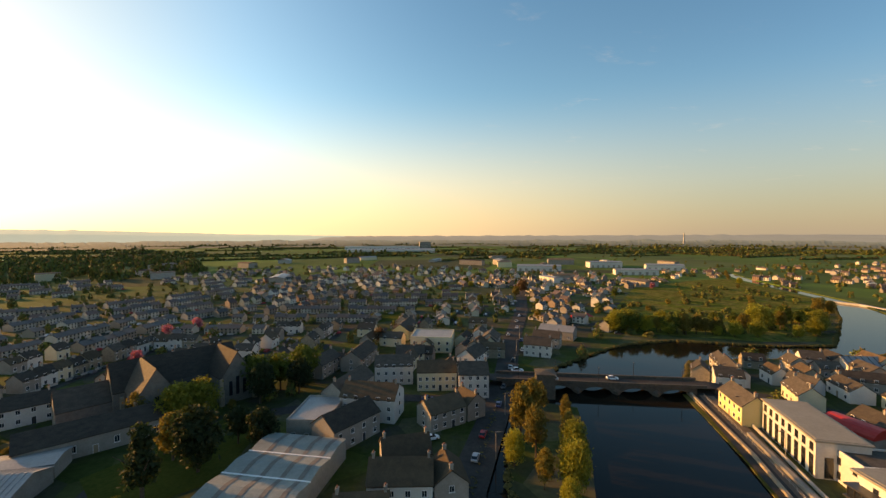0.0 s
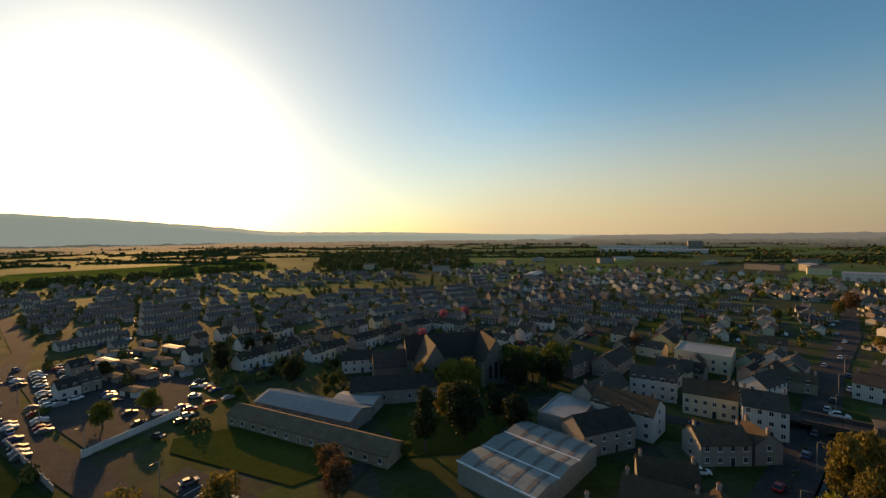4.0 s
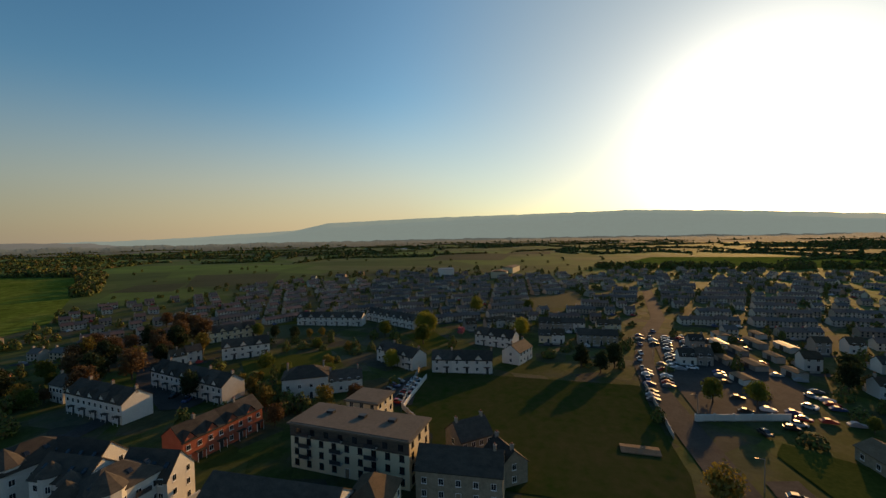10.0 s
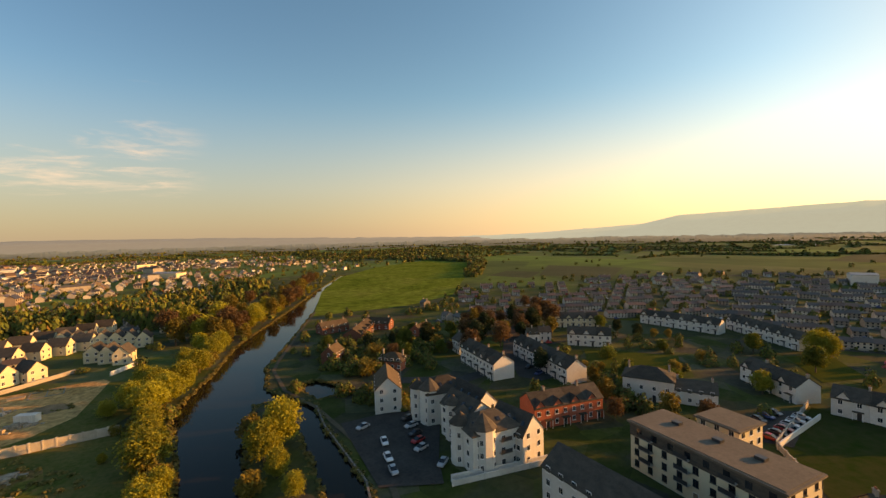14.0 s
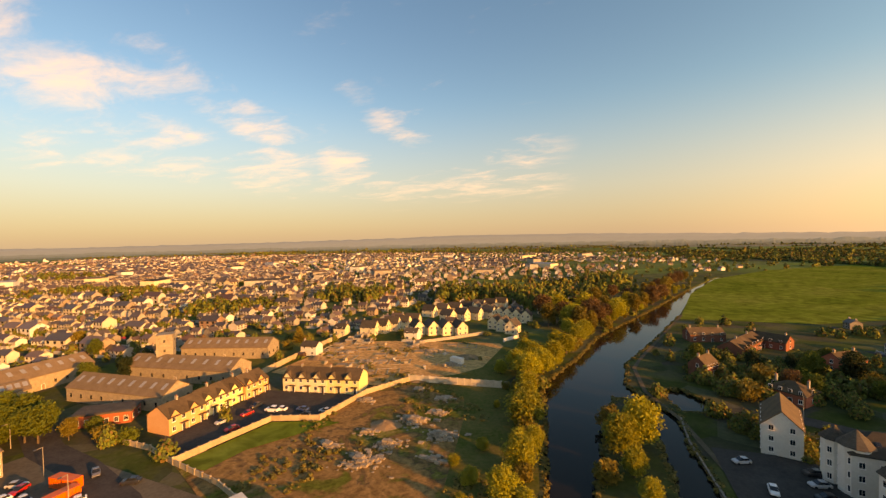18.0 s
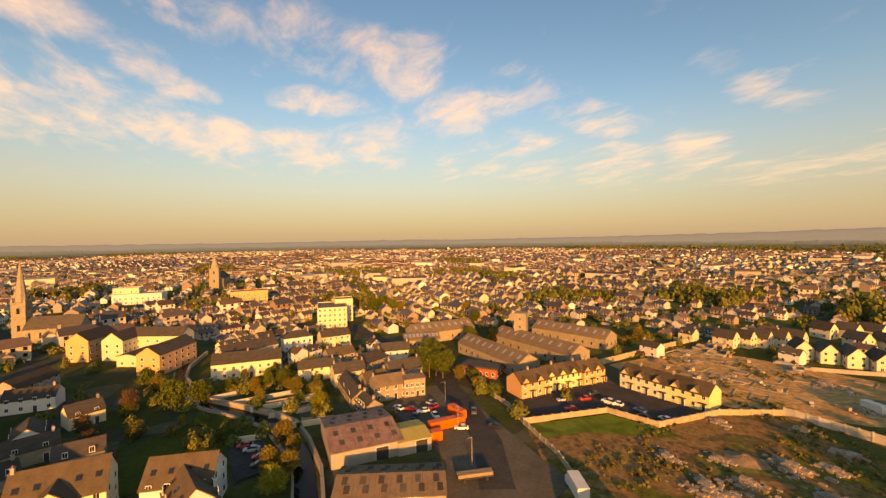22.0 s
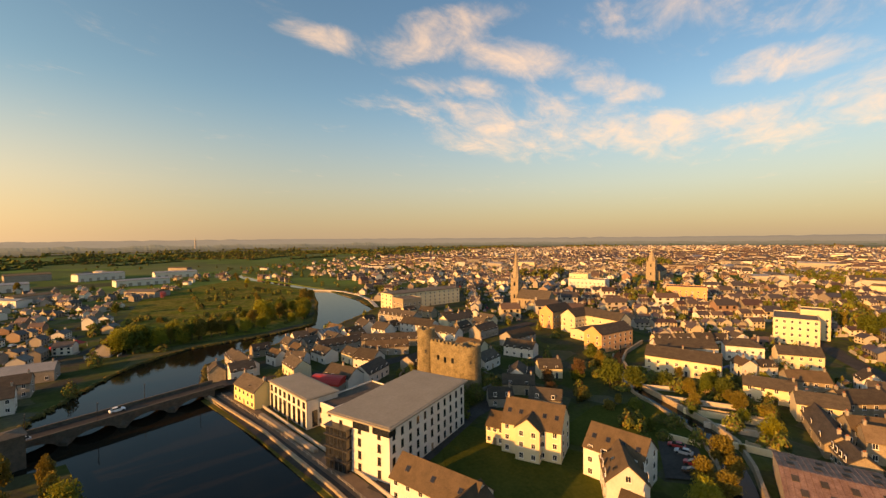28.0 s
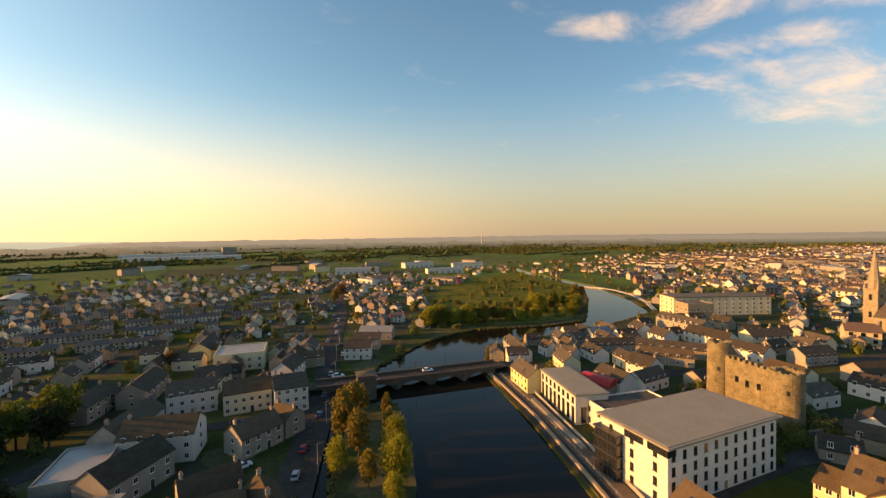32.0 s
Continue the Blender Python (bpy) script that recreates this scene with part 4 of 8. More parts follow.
# ---- roads, paths and yards ----
WORKSHOPS = [(-222, 68, 8, 11, 4), (-226, 84, 8, 13, 4), (-211, 72, 8, 10, 3.5), (-195, 62, 10, 9, 4), (-190, 70, 12, 10, 5), (-171, 60, 14, 8, 5), (-203, 82, 8, 9, 3.5), (-221, 94, 8, 12, 4), (-238, 74, 6, 10, 6), (-182, 80, 14, 8, 4), (-245, 92, 8, 9, 4)]
ROADS = [([(-60, 36), (-85, 35), (-119, 32), (-158, 29), (-187, 30), (-239, 40), (-285, 54), (-420, 70)], 8), ([(-2, 50), (5, 88), (15, 123), (23, 153), (35, 212), (57, 298), (80, 420)], 9),
         ([(-30, 140), (0, 138), (22, 153)], 6), ([(88, 142), (110, 138), (128, 118), (150, 110), (190, 95), (260, 80)], 7), ([(60, 30), (72, 78), (88, 138)], 7),
         ([(75, -50), (95, -60), (120, -67), (139, -70), (160, -78), (200, -72), (300, -60)], 8), ([(-55, -150), (-80, -135), (-106, -140), (-130, -170), (-200, -240)], 7),
         ([(-70, 60), (-75, 90), (-60, 125), (-20, 140)], 6)]
for line, w in ROADS:
    ribbon("road", line, w, 0.16, ASPHALT, "grey asphalt town street", category="road")
sheet("yard", [(139, -74), (118, -70), (69, -66), (62, -45), (76, -38), (90, -45), (108, -46), (130, -42), (141, -60)], 0.20, YARD, "worn tarmac yard beside the sheds", "yard")
sheet("car_park", [(-30, -122), (-29, -86), (-42, -80), (-46, -90), (-56, -108), (-50, -122)], 0.20, ASPHALT, "tarmac car park of the white apartments", "car park")
sheet("car_park", [(-112, -150), (-128, -148), (-122, -118), (-104, -118), (-100, -126)], 0.20, ASPHALT, "tarmac car park before the white terraces", "car park")
sheet("car_park", [(-245, 42), (-170, 36), (-133, 37), (-140, 62), (-165, 78), (-235, 74)], 0.20, ASPHALT, "busy tarmac car park beside the road", "car park")
sheet("car_park", [(-104, 40.5), (-106, 47.5), (-78, 50), (-78, 41)], 0.20, ASPHALT, "tarmac parking bays beside the road", "car park")
sheet("street", [(106, -79), (113, -88), (113.6, -124), (100, -126), (80, -129), (76.4, -127), (79.6, -109), (93.4, -104), (99.6, -78)], 0.20, ASPHALT, "tarmac street of the new terraces", "street")
sheet("lawn", [(-124, 52), (-116, 66), (-72, 72), (-78, 56), (-117, 48)], 0.20, GRASS, "triangle of mown grass beside the school", "lawn")
sheet("lawn", [(78, 42), (92, 52), (108, 52), (108, 16), (92, 2), (76, 14)], 0.20, GRASS, "lawn round the apartment house", "lawn")
sheet("lawn", [(110, 30), (140, 22), (152, 6), (132, -8), (114, -8)], 0.20, GRASS, "lawn beside the stream", "lawn")
sheet("lawn", [(97.2, -75.6), (91.4, -102), (78, -106.6), (71, -108), (78, -98), (86, -86), (88, -75)], 0.20, MEADOW, "strip of rough grass inside the boundary wall", "lawn")
sheet("grass_bank", [(64, -146), (30, -149.5), (20, -148), (14, -121), (10, -91), (13, -62), (28, -62), (30, -84), (33, -104), (36, -122), (40, -136), (58, -141)], 0.16, ROUGHGRASS, "rough grass along the willows and the fence", "grass")
sheet("grass_bank", [(64, -150), (32, -152), (24, -170), (30, -205), (40, -208), (42, -172), (50, -160)], 0.18, ROUGHGRASS, "rough grass strip between the willows and the building site", "grass")
sheet("lawn", [(-112, -100), (-150, -140), (-175, -110), (-150, -92)], 0.20, GRASS, "overgrown garden green", "lawn")
sheet("lawn", [(-82, 92), (-62, 128), (-52, 120), (-50, 92), (-66, 78)], 0.20, GRASS, "dim churchyard grass", "lawn")
ribbon("towpath", [(-62, -320), (-40, -255), (-22, -200), (-18.6, -187), (-19.4, -160), (-26, -139.5), (-30.5, -110), (-32.5, -90), (-28, -60), (-20, -20), (-12, 40)], 1.5, 0.14, TRACK, "worn gravel towpath along the canal", category="path")
ribbon("quay_walk", [(90, 140), (81, 101), (70, 62), (55, 18)], 4.5, 0.22, PAVE, "paved riverside walk on the quay", category="path")
ribbon("quay_wall", [(86, 144), (77, 101), (66, 64), (51, 20), (31, -30)], 0.7, -2.4, STONE, "stone quay wall along the dark river", 3.3, "wall")
ribbon("bank", [(84.5, 143), (75.5, 101), (64.5, 64), (49.5, 20)], 1.6, -1.25, ROUGHGRASS, "weedy foot of the quay wall", 0.8, "bank")
ribbon("low_wall", [(93, 132), (84, 101), (73, 62), (67, 44)], 0.3, 0.2, CONCRETE, "low pale wall along the river walk", 0.9, "wall")
ribbon("lock_wall", [(-26.6, -140), (-25.6, -124), (-27.5, -90), (-21.6, -60)], 0.5, -2.4, DARKSTONE, "dark stone lock wall of the canal", 2.6, "wall")
ribbon("river_wall", [(234, 13.7), (210, 19), (194, 19), (178, 14.5), (163, 9), (152, 0), (141, -9), (130, -15), (117, -16.8), (100, -17), (80, -14)], 0.8, 0.0, STONE, "curving stone wall beside the stream", 1.8, "wall")
ribbon("river_wall", [(205, 24), (189, 23), (172, 18.5), (158, 12), (146, 3), (133, -5.5), (117, -9.5), (100, -10.5), (80, -8)], 0.6, 0.0, STONE, "stone wall on the near side of the stream", 1.0, "wall")
ribbon("stream", [(220, 19), (200, 22), (175, 16.5), (160, 10.5), (149, 1.5), (137, -7), (124, -12), (108, -13.8), (80, -11)], 5.0, 0.08, WATER, "narrow dark stream between stone walls", category="stream")

ribbon("river_promenade", [(320.3, 339.8), (327.9, 323.5), (325.2, 298.4), (313.2, 268.4), (290.7, 236.0), (263.6, 207.2)], 3.0, -1.0, CONCRETE, "pale concrete riverside walk round the river bend", 1.6, "path")
ribbon("weir", [(240.8, 242.4), (273.6, 228.8)], 2.2, -1.3, FOAM, "white water over a low weir across the river", 0.35, "weir")


def panel_wall(points, h, m, label, step=3.0, name="boundary_wall"):
    """A wall of panels between piers, each a part."""
    rt = root(name, *points[0])
    ox, oy = points[0]
    for (xa, ya), (xb, yb) in zip(points, points[1:]):
        d = math.hypot(xb - xa, yb - ya)
        n = max(1, round(d / step))
        a = math.degrees(math.atan2(yb - ya, xb - xa))
        w = d / n
        pm = kept(("panel", round(w, 1), h, m.name), lambda: boxes("panel", [(0.12, -0.09, -0.3, w - 0.12, 0.09, h - 0.08), (0.1, -0.14, h - 0.08, w - 0.1, 0.14, h)], m))
        qm = kept(("pier", h, m.name), lambda: boxes("pier", [(-0.2, -0.2, -0.3, 0.2, 0.2, h + 0.1), (-0.25, -0.25, h + 0.1, 0.25, 0.25, h + 0.2)], m))
        for i in range(n):
            x, y = xa + (xb - xa) * i / n, ya + (yb - ya) * i / n
            part("panel", pm, rt, pose(x - ox, y - oy, 0, 0, 0, a))
            part("pier", qm, rt, pose(x - ox, y - oy, 0, 0, 0, a))
    return tagged(rt, label, "wall")


TANWALL = material("tan block wall", (0.31, 0.245, 0.16), (0.42, 0.34, 0.23), 0.5, 0.9, 0.02, vary=0.12)
panel_wall([(98.3, -75), (92.2, -102.5), (78.1, -107.4), (75, -131), (65.6, -147.6)], 1.9, TANWALL, "tan block wall with piers round the waste ground")
panel_wall([(122, -79), (111, -78.5), (98.3, -75), (79.4, -71.2), (66, -66)], 1.5, TANWALL, "tan block wall along the yard")
FENCEPANEL = material("pale concrete fence panels", (0.42, 0.37, 0.29), (0.55, 0.49, 0.39), 0.6, 0.9, 0.02, vary=0.15)
panel_wall([(65.6, -147.6), (27, -150)], 2.6, FENCEPANEL, "fence of pale concrete panels between posts across the waste ground", 2.8, "panel_fence")
panel_wall([(128.7, -137), (134, -207)], 2.4, TANWALL, "long tan wall behind the building site", 5)
panel_wall([(-43.4, -78.4), (-66.2, -74.6)], 1.3, WHITE, "white rendered wall of the apartments", 4)
panel_wall([(-132.9, 34.9), (-139.8, 60.9)], 2.0, WHITE, "long white wall beside the car park", 5)
for p, q in (((187, 10), (191, -5)), ((170, -1.5), (170.5, -16)), ((150, -8), (150, -26)), ((141.7, -12.5), (140, -24)), ((130.7, -16.8), (128, -26)), ((-159, 26), (-120, 26.5)), ((-157, -58), (-121, -51)), ((-120, -50), (-107, -37))):
    panel_wall([p, q], 1.6, TANWALL if p[0] > 0 else CONCRETE, "garden wall of rendered block", 4, "garden_wall")

# ---- the bridge ----


def bridge():
    ax, ay, bx, by = 22.0, 153.0, 88.0, 145.0
    L, W, top = math.hypot(bx - ax, by - ay), 8.0, 2.3
    rt = root("stone_bridge", ax, ay, math.degrees(math.atan2(by - ay, bx - ax)))
    n, arches = 90, 5
    prof = []
    for i in range(n + 1):
        x = L * i / n
        u = (x / L * arches) % 1.0
        half = abs(u - 0.5) / 0.40
        z = -2.6 if half >= 1 else -1.2 + 2.6 * math.sqrt(1 - half * half)
        prof.append((x, z))
    v, q = [], []
    for x, z in prof:
        v += [(x, -W / 2, z), (x, -W / 2, top), (x, W / 2, z), (x, W / 2, top)]
    for i in range(n):
        a, b = i * 4, i * 4 + 4
        q += [(a, b, b + 1, a + 1), (a + 2, a + 3, b + 3, b + 2), (a, a + 2, b + 2, b), (a + 1, b + 1, b + 3, a + 3)]
    part("arched_wall", mesh("arched_wall", v, q, BRIDGESTONE), rt)
    part("roadway", boxes("roadway", [(-6, -W / 2 + 0.5, top - 0.1, L + 6, W / 2 - 0.5, top + 0.03)], ASPHALT), rt)
    for s in (-1, 1):
        part("parapet", boxes("parapet", [(-2, s * W / 2 - 0.25, top + 0.003, L + 3, s * W / 2 + 0.25, top + 0.9), (-2, s * W / 2 - 0.32, top + 0.9, L + 3, s * W / 2 + 0.32, top + 1.05)], BRIDGESTONE), rt)
    for i in range(1, arches):
        for s in (-1, 1):
            part("cutwater", mesh("cutwater", [(-1.3, 0, -2.6), (1.3, 0, -2.6), (0, s * 1.8, -2.6), (-1.3, 0, 0.4), (1.3, 0, 0.4), (0, s * 1.8, 0.2), (0, 0, 1.2)],
                                  [(0, 1, 4, 3), (1, 2, 5, 4), (2, 0, 3, 5), (3, 4, 6), (4, 5, 6), (5, 3, 6)], BRIDGESTONE), rt, pose(L * i / arches, s * W / 2, 0))
    for s, x0, x1 in ((-1, -22, -6), (1, L + 6, L + 20)):
        part("ramp", mesh("ramp", [(x0, -W / 2, 0.1), (x1, -W / 2, 0.1), (x1, W / 2, 0.1), (x0, W / 2, 0.1), (x0, -W / 2, 0.2 if s < 0 else top), (x1, -W / 2, top if s < 0 else 0.2),
                                   (x1, W / 2, top if s < 0 else 0.2), (x0, W / 2, 0.2 if s < 0 else top)] if s < 0 else
                          [(x0, -W / 2, 0.1), (x1, -W / 2, 0.1), (x1, W / 2, 0.1), (x0, W / 2, 0.1), (x0, -W / 2, top), (x1, -W / 2, 0.2), (x1, W / 2, 0.2), (x0, W / 2, top)], BOXF, ASPHALT), rt)
    for i in range(5):
        part("lamp_post", boxes("lamp_post", [(-0.07, -0.07, top, 0.07, 0.07, top + 6), (-0.05, -0.9, top + 5.9, 0.05, 0.1, top + 6.0), (-0.1, -1.2, top + 5.86, 0.1, -0.7, top + 6.02)], DARKFRAME), rt, pose(6 + i * 14, W / 2 - 0.1 if i % 2 else -W / 2 + 1.0, 0))
    tagged(rt, "old stone bridge of five arches with parapets over the river", "bridge")


bridge()
car(62, 150, -7, 0, 2.35, "cars on the bridge"), car(40, 149.5, 173, 1, 2.35, "cars on the bridge")
house(35.5, 142.5, -7, 6.2, 6.2, 8.6, 0.8, BRIDGESTONE, BRIDGESTONE, 0, 3, (), True, "ruinous dark stone house at the end of the bridge", z=-1.0, ends=2, name="mill_house")

# ---- east bank: modern blocks, castle, cottages ----
wb = flat_block(91.3, 63, -2, 35, 17.6, 12.7, WHITE, PALEROOF, 11, 4, "white four-storey apartment block with a wide flat roof beside the quay", over=0.9, frame_mat=DARKFRAME, ww=1.0, wh=1.8, base=0.9, step=2.95, ends=3)
gc = part("glazed_corner", boxes("glazed_corner", [(-19.2, 2.5, -1, -16.9, 9.2, 10.4)], PANE), wb, None, "dark glazed corner with balconies")
for z in (2.7, 5.5, 8.3, 10.4):
    part("balcony_slab", boxes("balcony_slab", [(-19.7, 2.2, z, -16.8, 9.5, z + 0.25)], DARKFRAME), gc)
for k in range(6):
    part("mullion", boxes("mullion", [(-19.3, 2.4 + k * 1.34, -1, -19.17, 2.5 + k * 1.34, 10.4)], DARKFRAME), gc)
part("clerestory", boxes("clerestory", [(-17.6, -8.86, 10.7, -15.2, -4.0, 12.3), (-17.65, -3.0, 10.7, -17.4, 2.0, 12.3)], PANE), wb, None, "dark top-floor glazing")
lb = flat_block(92.3, 102.6, -105, 24.5, 10.3, 8.4, WHITE, PALEROOF, 8, 1, "white riverside building with tall dark window bays", over=0.4, frame_mat=DARKFRAME, ww=1.7, wh=4.6, base=0.4, ends=2, door=False, name="riverside_building")
for i in range(8):
    part("window", window_mesh(1.5, 1.8, DARKFRAME), lb, pose(-12.25 + (i + 0.5) * 3.06, -5.15, 5.9))
flat_block(98.5, 86.5, -10, 22, 9, 6.6, WHITE, SLATE, 4, 2, "lower grey-roofed wing of the riverside building", frame_mat=DARKFRAME, ends=2, name="riverside_wing", step=3.2)
ribbon("terrace_wall", [(84, 112), (79, 92), (76, 80)], 1.2, 0.1, GREYR, "stepped concrete planter beside the walk", 0.9, "planter")
house(91, 124, -101, 14.5, 7.5, 5.7, 2.9, YELLOW, SLATE, 5, 2, (-0.46, 0.46), label="pale yellow riverside house with a slate roof")
house(104.6, 31, -88, 15, 10.5, 7.9, 4.6, CREAM, TILE, 5, 3, (-0.47,), label="large cream apartment house with a steep brown roof", skylights=5, ends=2, name="apartment_house")
house(99.6, 31, -178, 5, 6, 8.2, 2.4, CREAM, TILE, 2, 3, (), label="projecting cream stair bay with a gable", name="stair_bay", ends=2)
house(104.8, 41.0, -90, 5, 7, 5.0, 2.7, CREAM, TILE, 3, 2, (0.4,), label="lower cream wing with a brown roof", name="apartment_wing")
house(101, 10.4, -105, 13, 9.5, 6.9, 4.0, WHITE, TILE, 4, 3, (), label="white gabled apartment house with brown roofs", skylights=4, ends=2, name="apartment_house")
house(93.5, 9, -165, 11, 8, 6.0, 3.6, WHITE, TILE, 3, 3, (), label="white gabled cross wing with roof windows", skylights=3, ends=1, name="apartment_wing")
house(78, 2, -105, 12, 9, 6.0, 3.6, WHITE, TILE, 3, 2, (), label="white gabled house with a brown roof", skylights=2)
house(72.5, 41.4, -98, 20, 8.5, 5.0, 3.4, WHITE, TILE, 6, 2, (), label="long white house with a brown tiled roof", skylights=3)
house(68, 33, -8, 9, 7.5, 5.0, 3.2, WHITE, TILE, 3, 2, (), label="white gabled house with a brown roof")
for (x, y, a, L, W, eh, rh, w, r, n, g) in (
        (109.7, 155.7, -110, 16, 7, 5.4, 2.6, WHITE, SLATE, 4, (0.45,)), (104, 150, -20, 9, 7, 5.0, 2.6, WHITE, SLATE, 3, (0.45,)), (99, 158, 60, 8, 6, 4.6, 2.4, STONE, SLATE, 2, (0.3,)),
        (117.3, 133.6, -111, 13, 7, 5.2, 2.8, CREAM, SLATE, 4, (-0.45, 0.45)), (126, 143, -70, 9, 6.5, 4.6, 2.4, WHITE, SLATE, 3, (0.4,)), (137.4, 138.3, -104, 12, 7, 4.6, 2.4, WHITE, SLATE, 3, (-0.45,)),
        (138.8, 113.6, -87, 10, 9, 5.4, 3.2, WHITE, SLATE, 3, (0.45,)), (117.6, 108.6, -94, 13, 8, 5.0, 3.0, WHITE, SLATE, 4, (0.0,)), (128, 104, 5, 14, 8, 4.6, 2.8, WHITE, SLATE, 4, ()),
        (172.8, 126.7, -53, 30, 8, 4.6, 2.4, STONE, SLATE, 7, ()), (152.6, 144.2, -23, 22, 8, 4.6, 2.4, GREYR, SLATE, 6, (0.2,)), (160, 120, -50, 20, 8, 4.4, 2.4, GREYR, TILE, 5, ()),
        (191.4, 159.2, -120, 14, 8, 5.2, 2.8, WHITE, SLATE, 4, (0.45,)), (186, 141.8, -101, 11, 8, 6.0, 2.8, WHITE, SLATE, 4, (0.45,)), (219.3, 154.3, -99, 30, 9, 7.0, 3.0, GREYR, SLATE, 8, (0.3, -0.3)),
        (150, 96, -2, 16, 7, 4.4, 2.2, GREYR, SLATE, 4, ()), (205, 130, -95, 22, 9, 6.0, 3.0, WHITE, SLATE, 6, (0.4,)), (228, 118, -20, 20, 9, 6.0, 2.8, CREAM, SLATE, 5, (0.4,)),
        (196, 108, -95, 18, 8, 5.4, 2.6, WHITE, SLATE, 5, (0.4,)), (212, 92, -15, 16, 8, 5.4, 2.6, GREYR, SLATE, 5, (-0.4,)), (178, 84, -95, 14, 8, 5.0, 2.6, CREAM, TILE, 4, (0.4,)),
        (162, 70, -10, 12, 8, 4.8, 2.6, WHITE, SLATE, 3, (0.4,)), (186, 62, -92, 14, 8, 5.2, 2.6, WHITE, SLATE, 4, (0.4,)), (205, 70, -20, 18, 9, 5.6, 2.8, GREYR, TILE, 5, ()),
        (121, 66, -95, 11, 7, 4.4, 2.4, GREYR, SLATE, 2, (0.4,)), (141, 48, -70, 11, 6.5, 4.4, 2.4, STONE, SLATE, 2, (0.4,)), (152, 52, 15, 10, 7, 4.4, 2.4, WHITE, SLATE, 2, ()), (133, 36, -80, 10, 6.5, 4.0, 2.4, GREYR, SLATE, 2, ()),
        (128, 50, -60, 8, 6.5, 3.6, 2.4, GREYR, SLATE, 2, (0.4,)), (163, 43, -60, 9, 7, 4.6, 2.8, CREAM, SLATE, 2, (0.4,))):
    house(x, y, a, L, W, eh * 0.86, rh, w, r, n, 2 if eh < 6.5 else 3, g, label=("two-storey " if eh < 6.5 else "three-storey ") + {"white render": "white rendered", "cream render": "cream", "grey render": "grey rendered", "grey stone": "grey stone"}[w.name] + " house with a " + ("dark slate" if r is SLATE else "brown tiled") + " roof", group="houses by the castle")
packed = random.Random(63)
for x0, x1, y0, y1, a0, want, grp in ((112, 250, 98, 172, -105, 26, "houses by the castle"), (-58, 24, 158, 246, 78, 16, "houses by the west bank")):
    made, tries = 0, 0
    while made < want and tries < 900:
        tries += 1
        x, y, L, W = packed.uniform(x0, x1), packed.uniform(y0, y1), packed.uniform(7.5, 13), packed.uniform(5.6, 6.8)
        if any(math.hypot(x - px, y - py) < pr - 2.5 + L * 0.42 for px, py, pr in CLEAR_DISCS) or inside(RIVER, [x + 6, x - 6, x, x], [y, y, y + 6, y - 6]).any() or math.hypot(x - 140, y - 76) < 28:
            continue
        if any(min(abs(x - (xa + (xb - xa) * f / 8)) + abs(y - (ya + (yb - ya) * f / 8)) for f in range(9)) < 9 for line, w_ in ROADS for (xa, ya), (xb, yb) in zip(line, line[1:])):
            continue
        w, r = packed.choice((WHITE, CREAM, GREYR, STONE)), packed.choice((SLATE, SLATE, TILE))
        house(x, y, a0 + packed.choice((0, 0, 90)) + packed.uniform(-8, 8), L, W, packed.uniform(3.4, 4.6), packed.uniform(2.1, 2.7), w, r, 2, 2, packed.choice(((0.44,), (-0.44,), ())),
              label="small " + {"white render": "white rendered", "cream render": "cream", "grey render": "grey rendered", "grey stone": "grey stone"}[w.name] + " house with a " + ("dark slate" if r is SLATE else "brown tiled") + " roof", group=grp)
        made += 1
rv = root("vaulted_shed", 110.3, 109, -75)
part("roof", mesh("roof", [(x, 4 * math.cos(a), 3.2 + 2.4 * math.sin(a)) for x in (-6, 6) for a in [math.pi * k / 10 for k in range(11)]], [(k, k + 1, k + 12, k + 11) for k in range(10)] + [tuple(range(11)), tuple(range(11, 22))], REDPAINT), rv)
part("wall", boxes("wall", [(-5.9, -3.9, -0.5, 5.9, 3.9, 3.2)], GREYR), rv)
tagged(rv, "shed with a bright red curved roof", "shed")
gh = root("glasshouse", 168.5, 166, -5)
part("wall", mesh("wall", *gable_wall(15, 8, 3.2, 2.6), WHITE), gh)
part("roof", mesh("roof", *gable_roof(15, 8, 3.2, 2.6), METALROOF), gh)
for k in range(7):
    part("rib", mesh("rib", [(-6.9 + k * 2.3, -4.4, 2.95), (-6.7 + k * 2.3, -4.4, 2.95), (-6.7 + k * 2.3, 0, 6.1), (-6.9 + k * 2.3, 0, 6.1), (-6.9 + k * 2.3, -4.4, 3.25), (-6.7 + k * 2.3, -4.4, 3.25), (-6.7 + k * 2.3, 0, 6.2), (-6.9 + k * 2.3, 0, 6.2)], BOXF, DARKFRAME), gh)
tagged(gh, "pale glazed shed with dark ribs near the river", "shed")
flat_block(291, 182, -24, 66, 18, 12, CREAM, FLATROOF, 14, 4, "long modern flat-roofed block with a set-back top floor", over=0.5)
flat_block(255, 172, -24, 16, 14, 11, STONE, FLATROOF, 4, 3, "stone-faced end of the modern block")


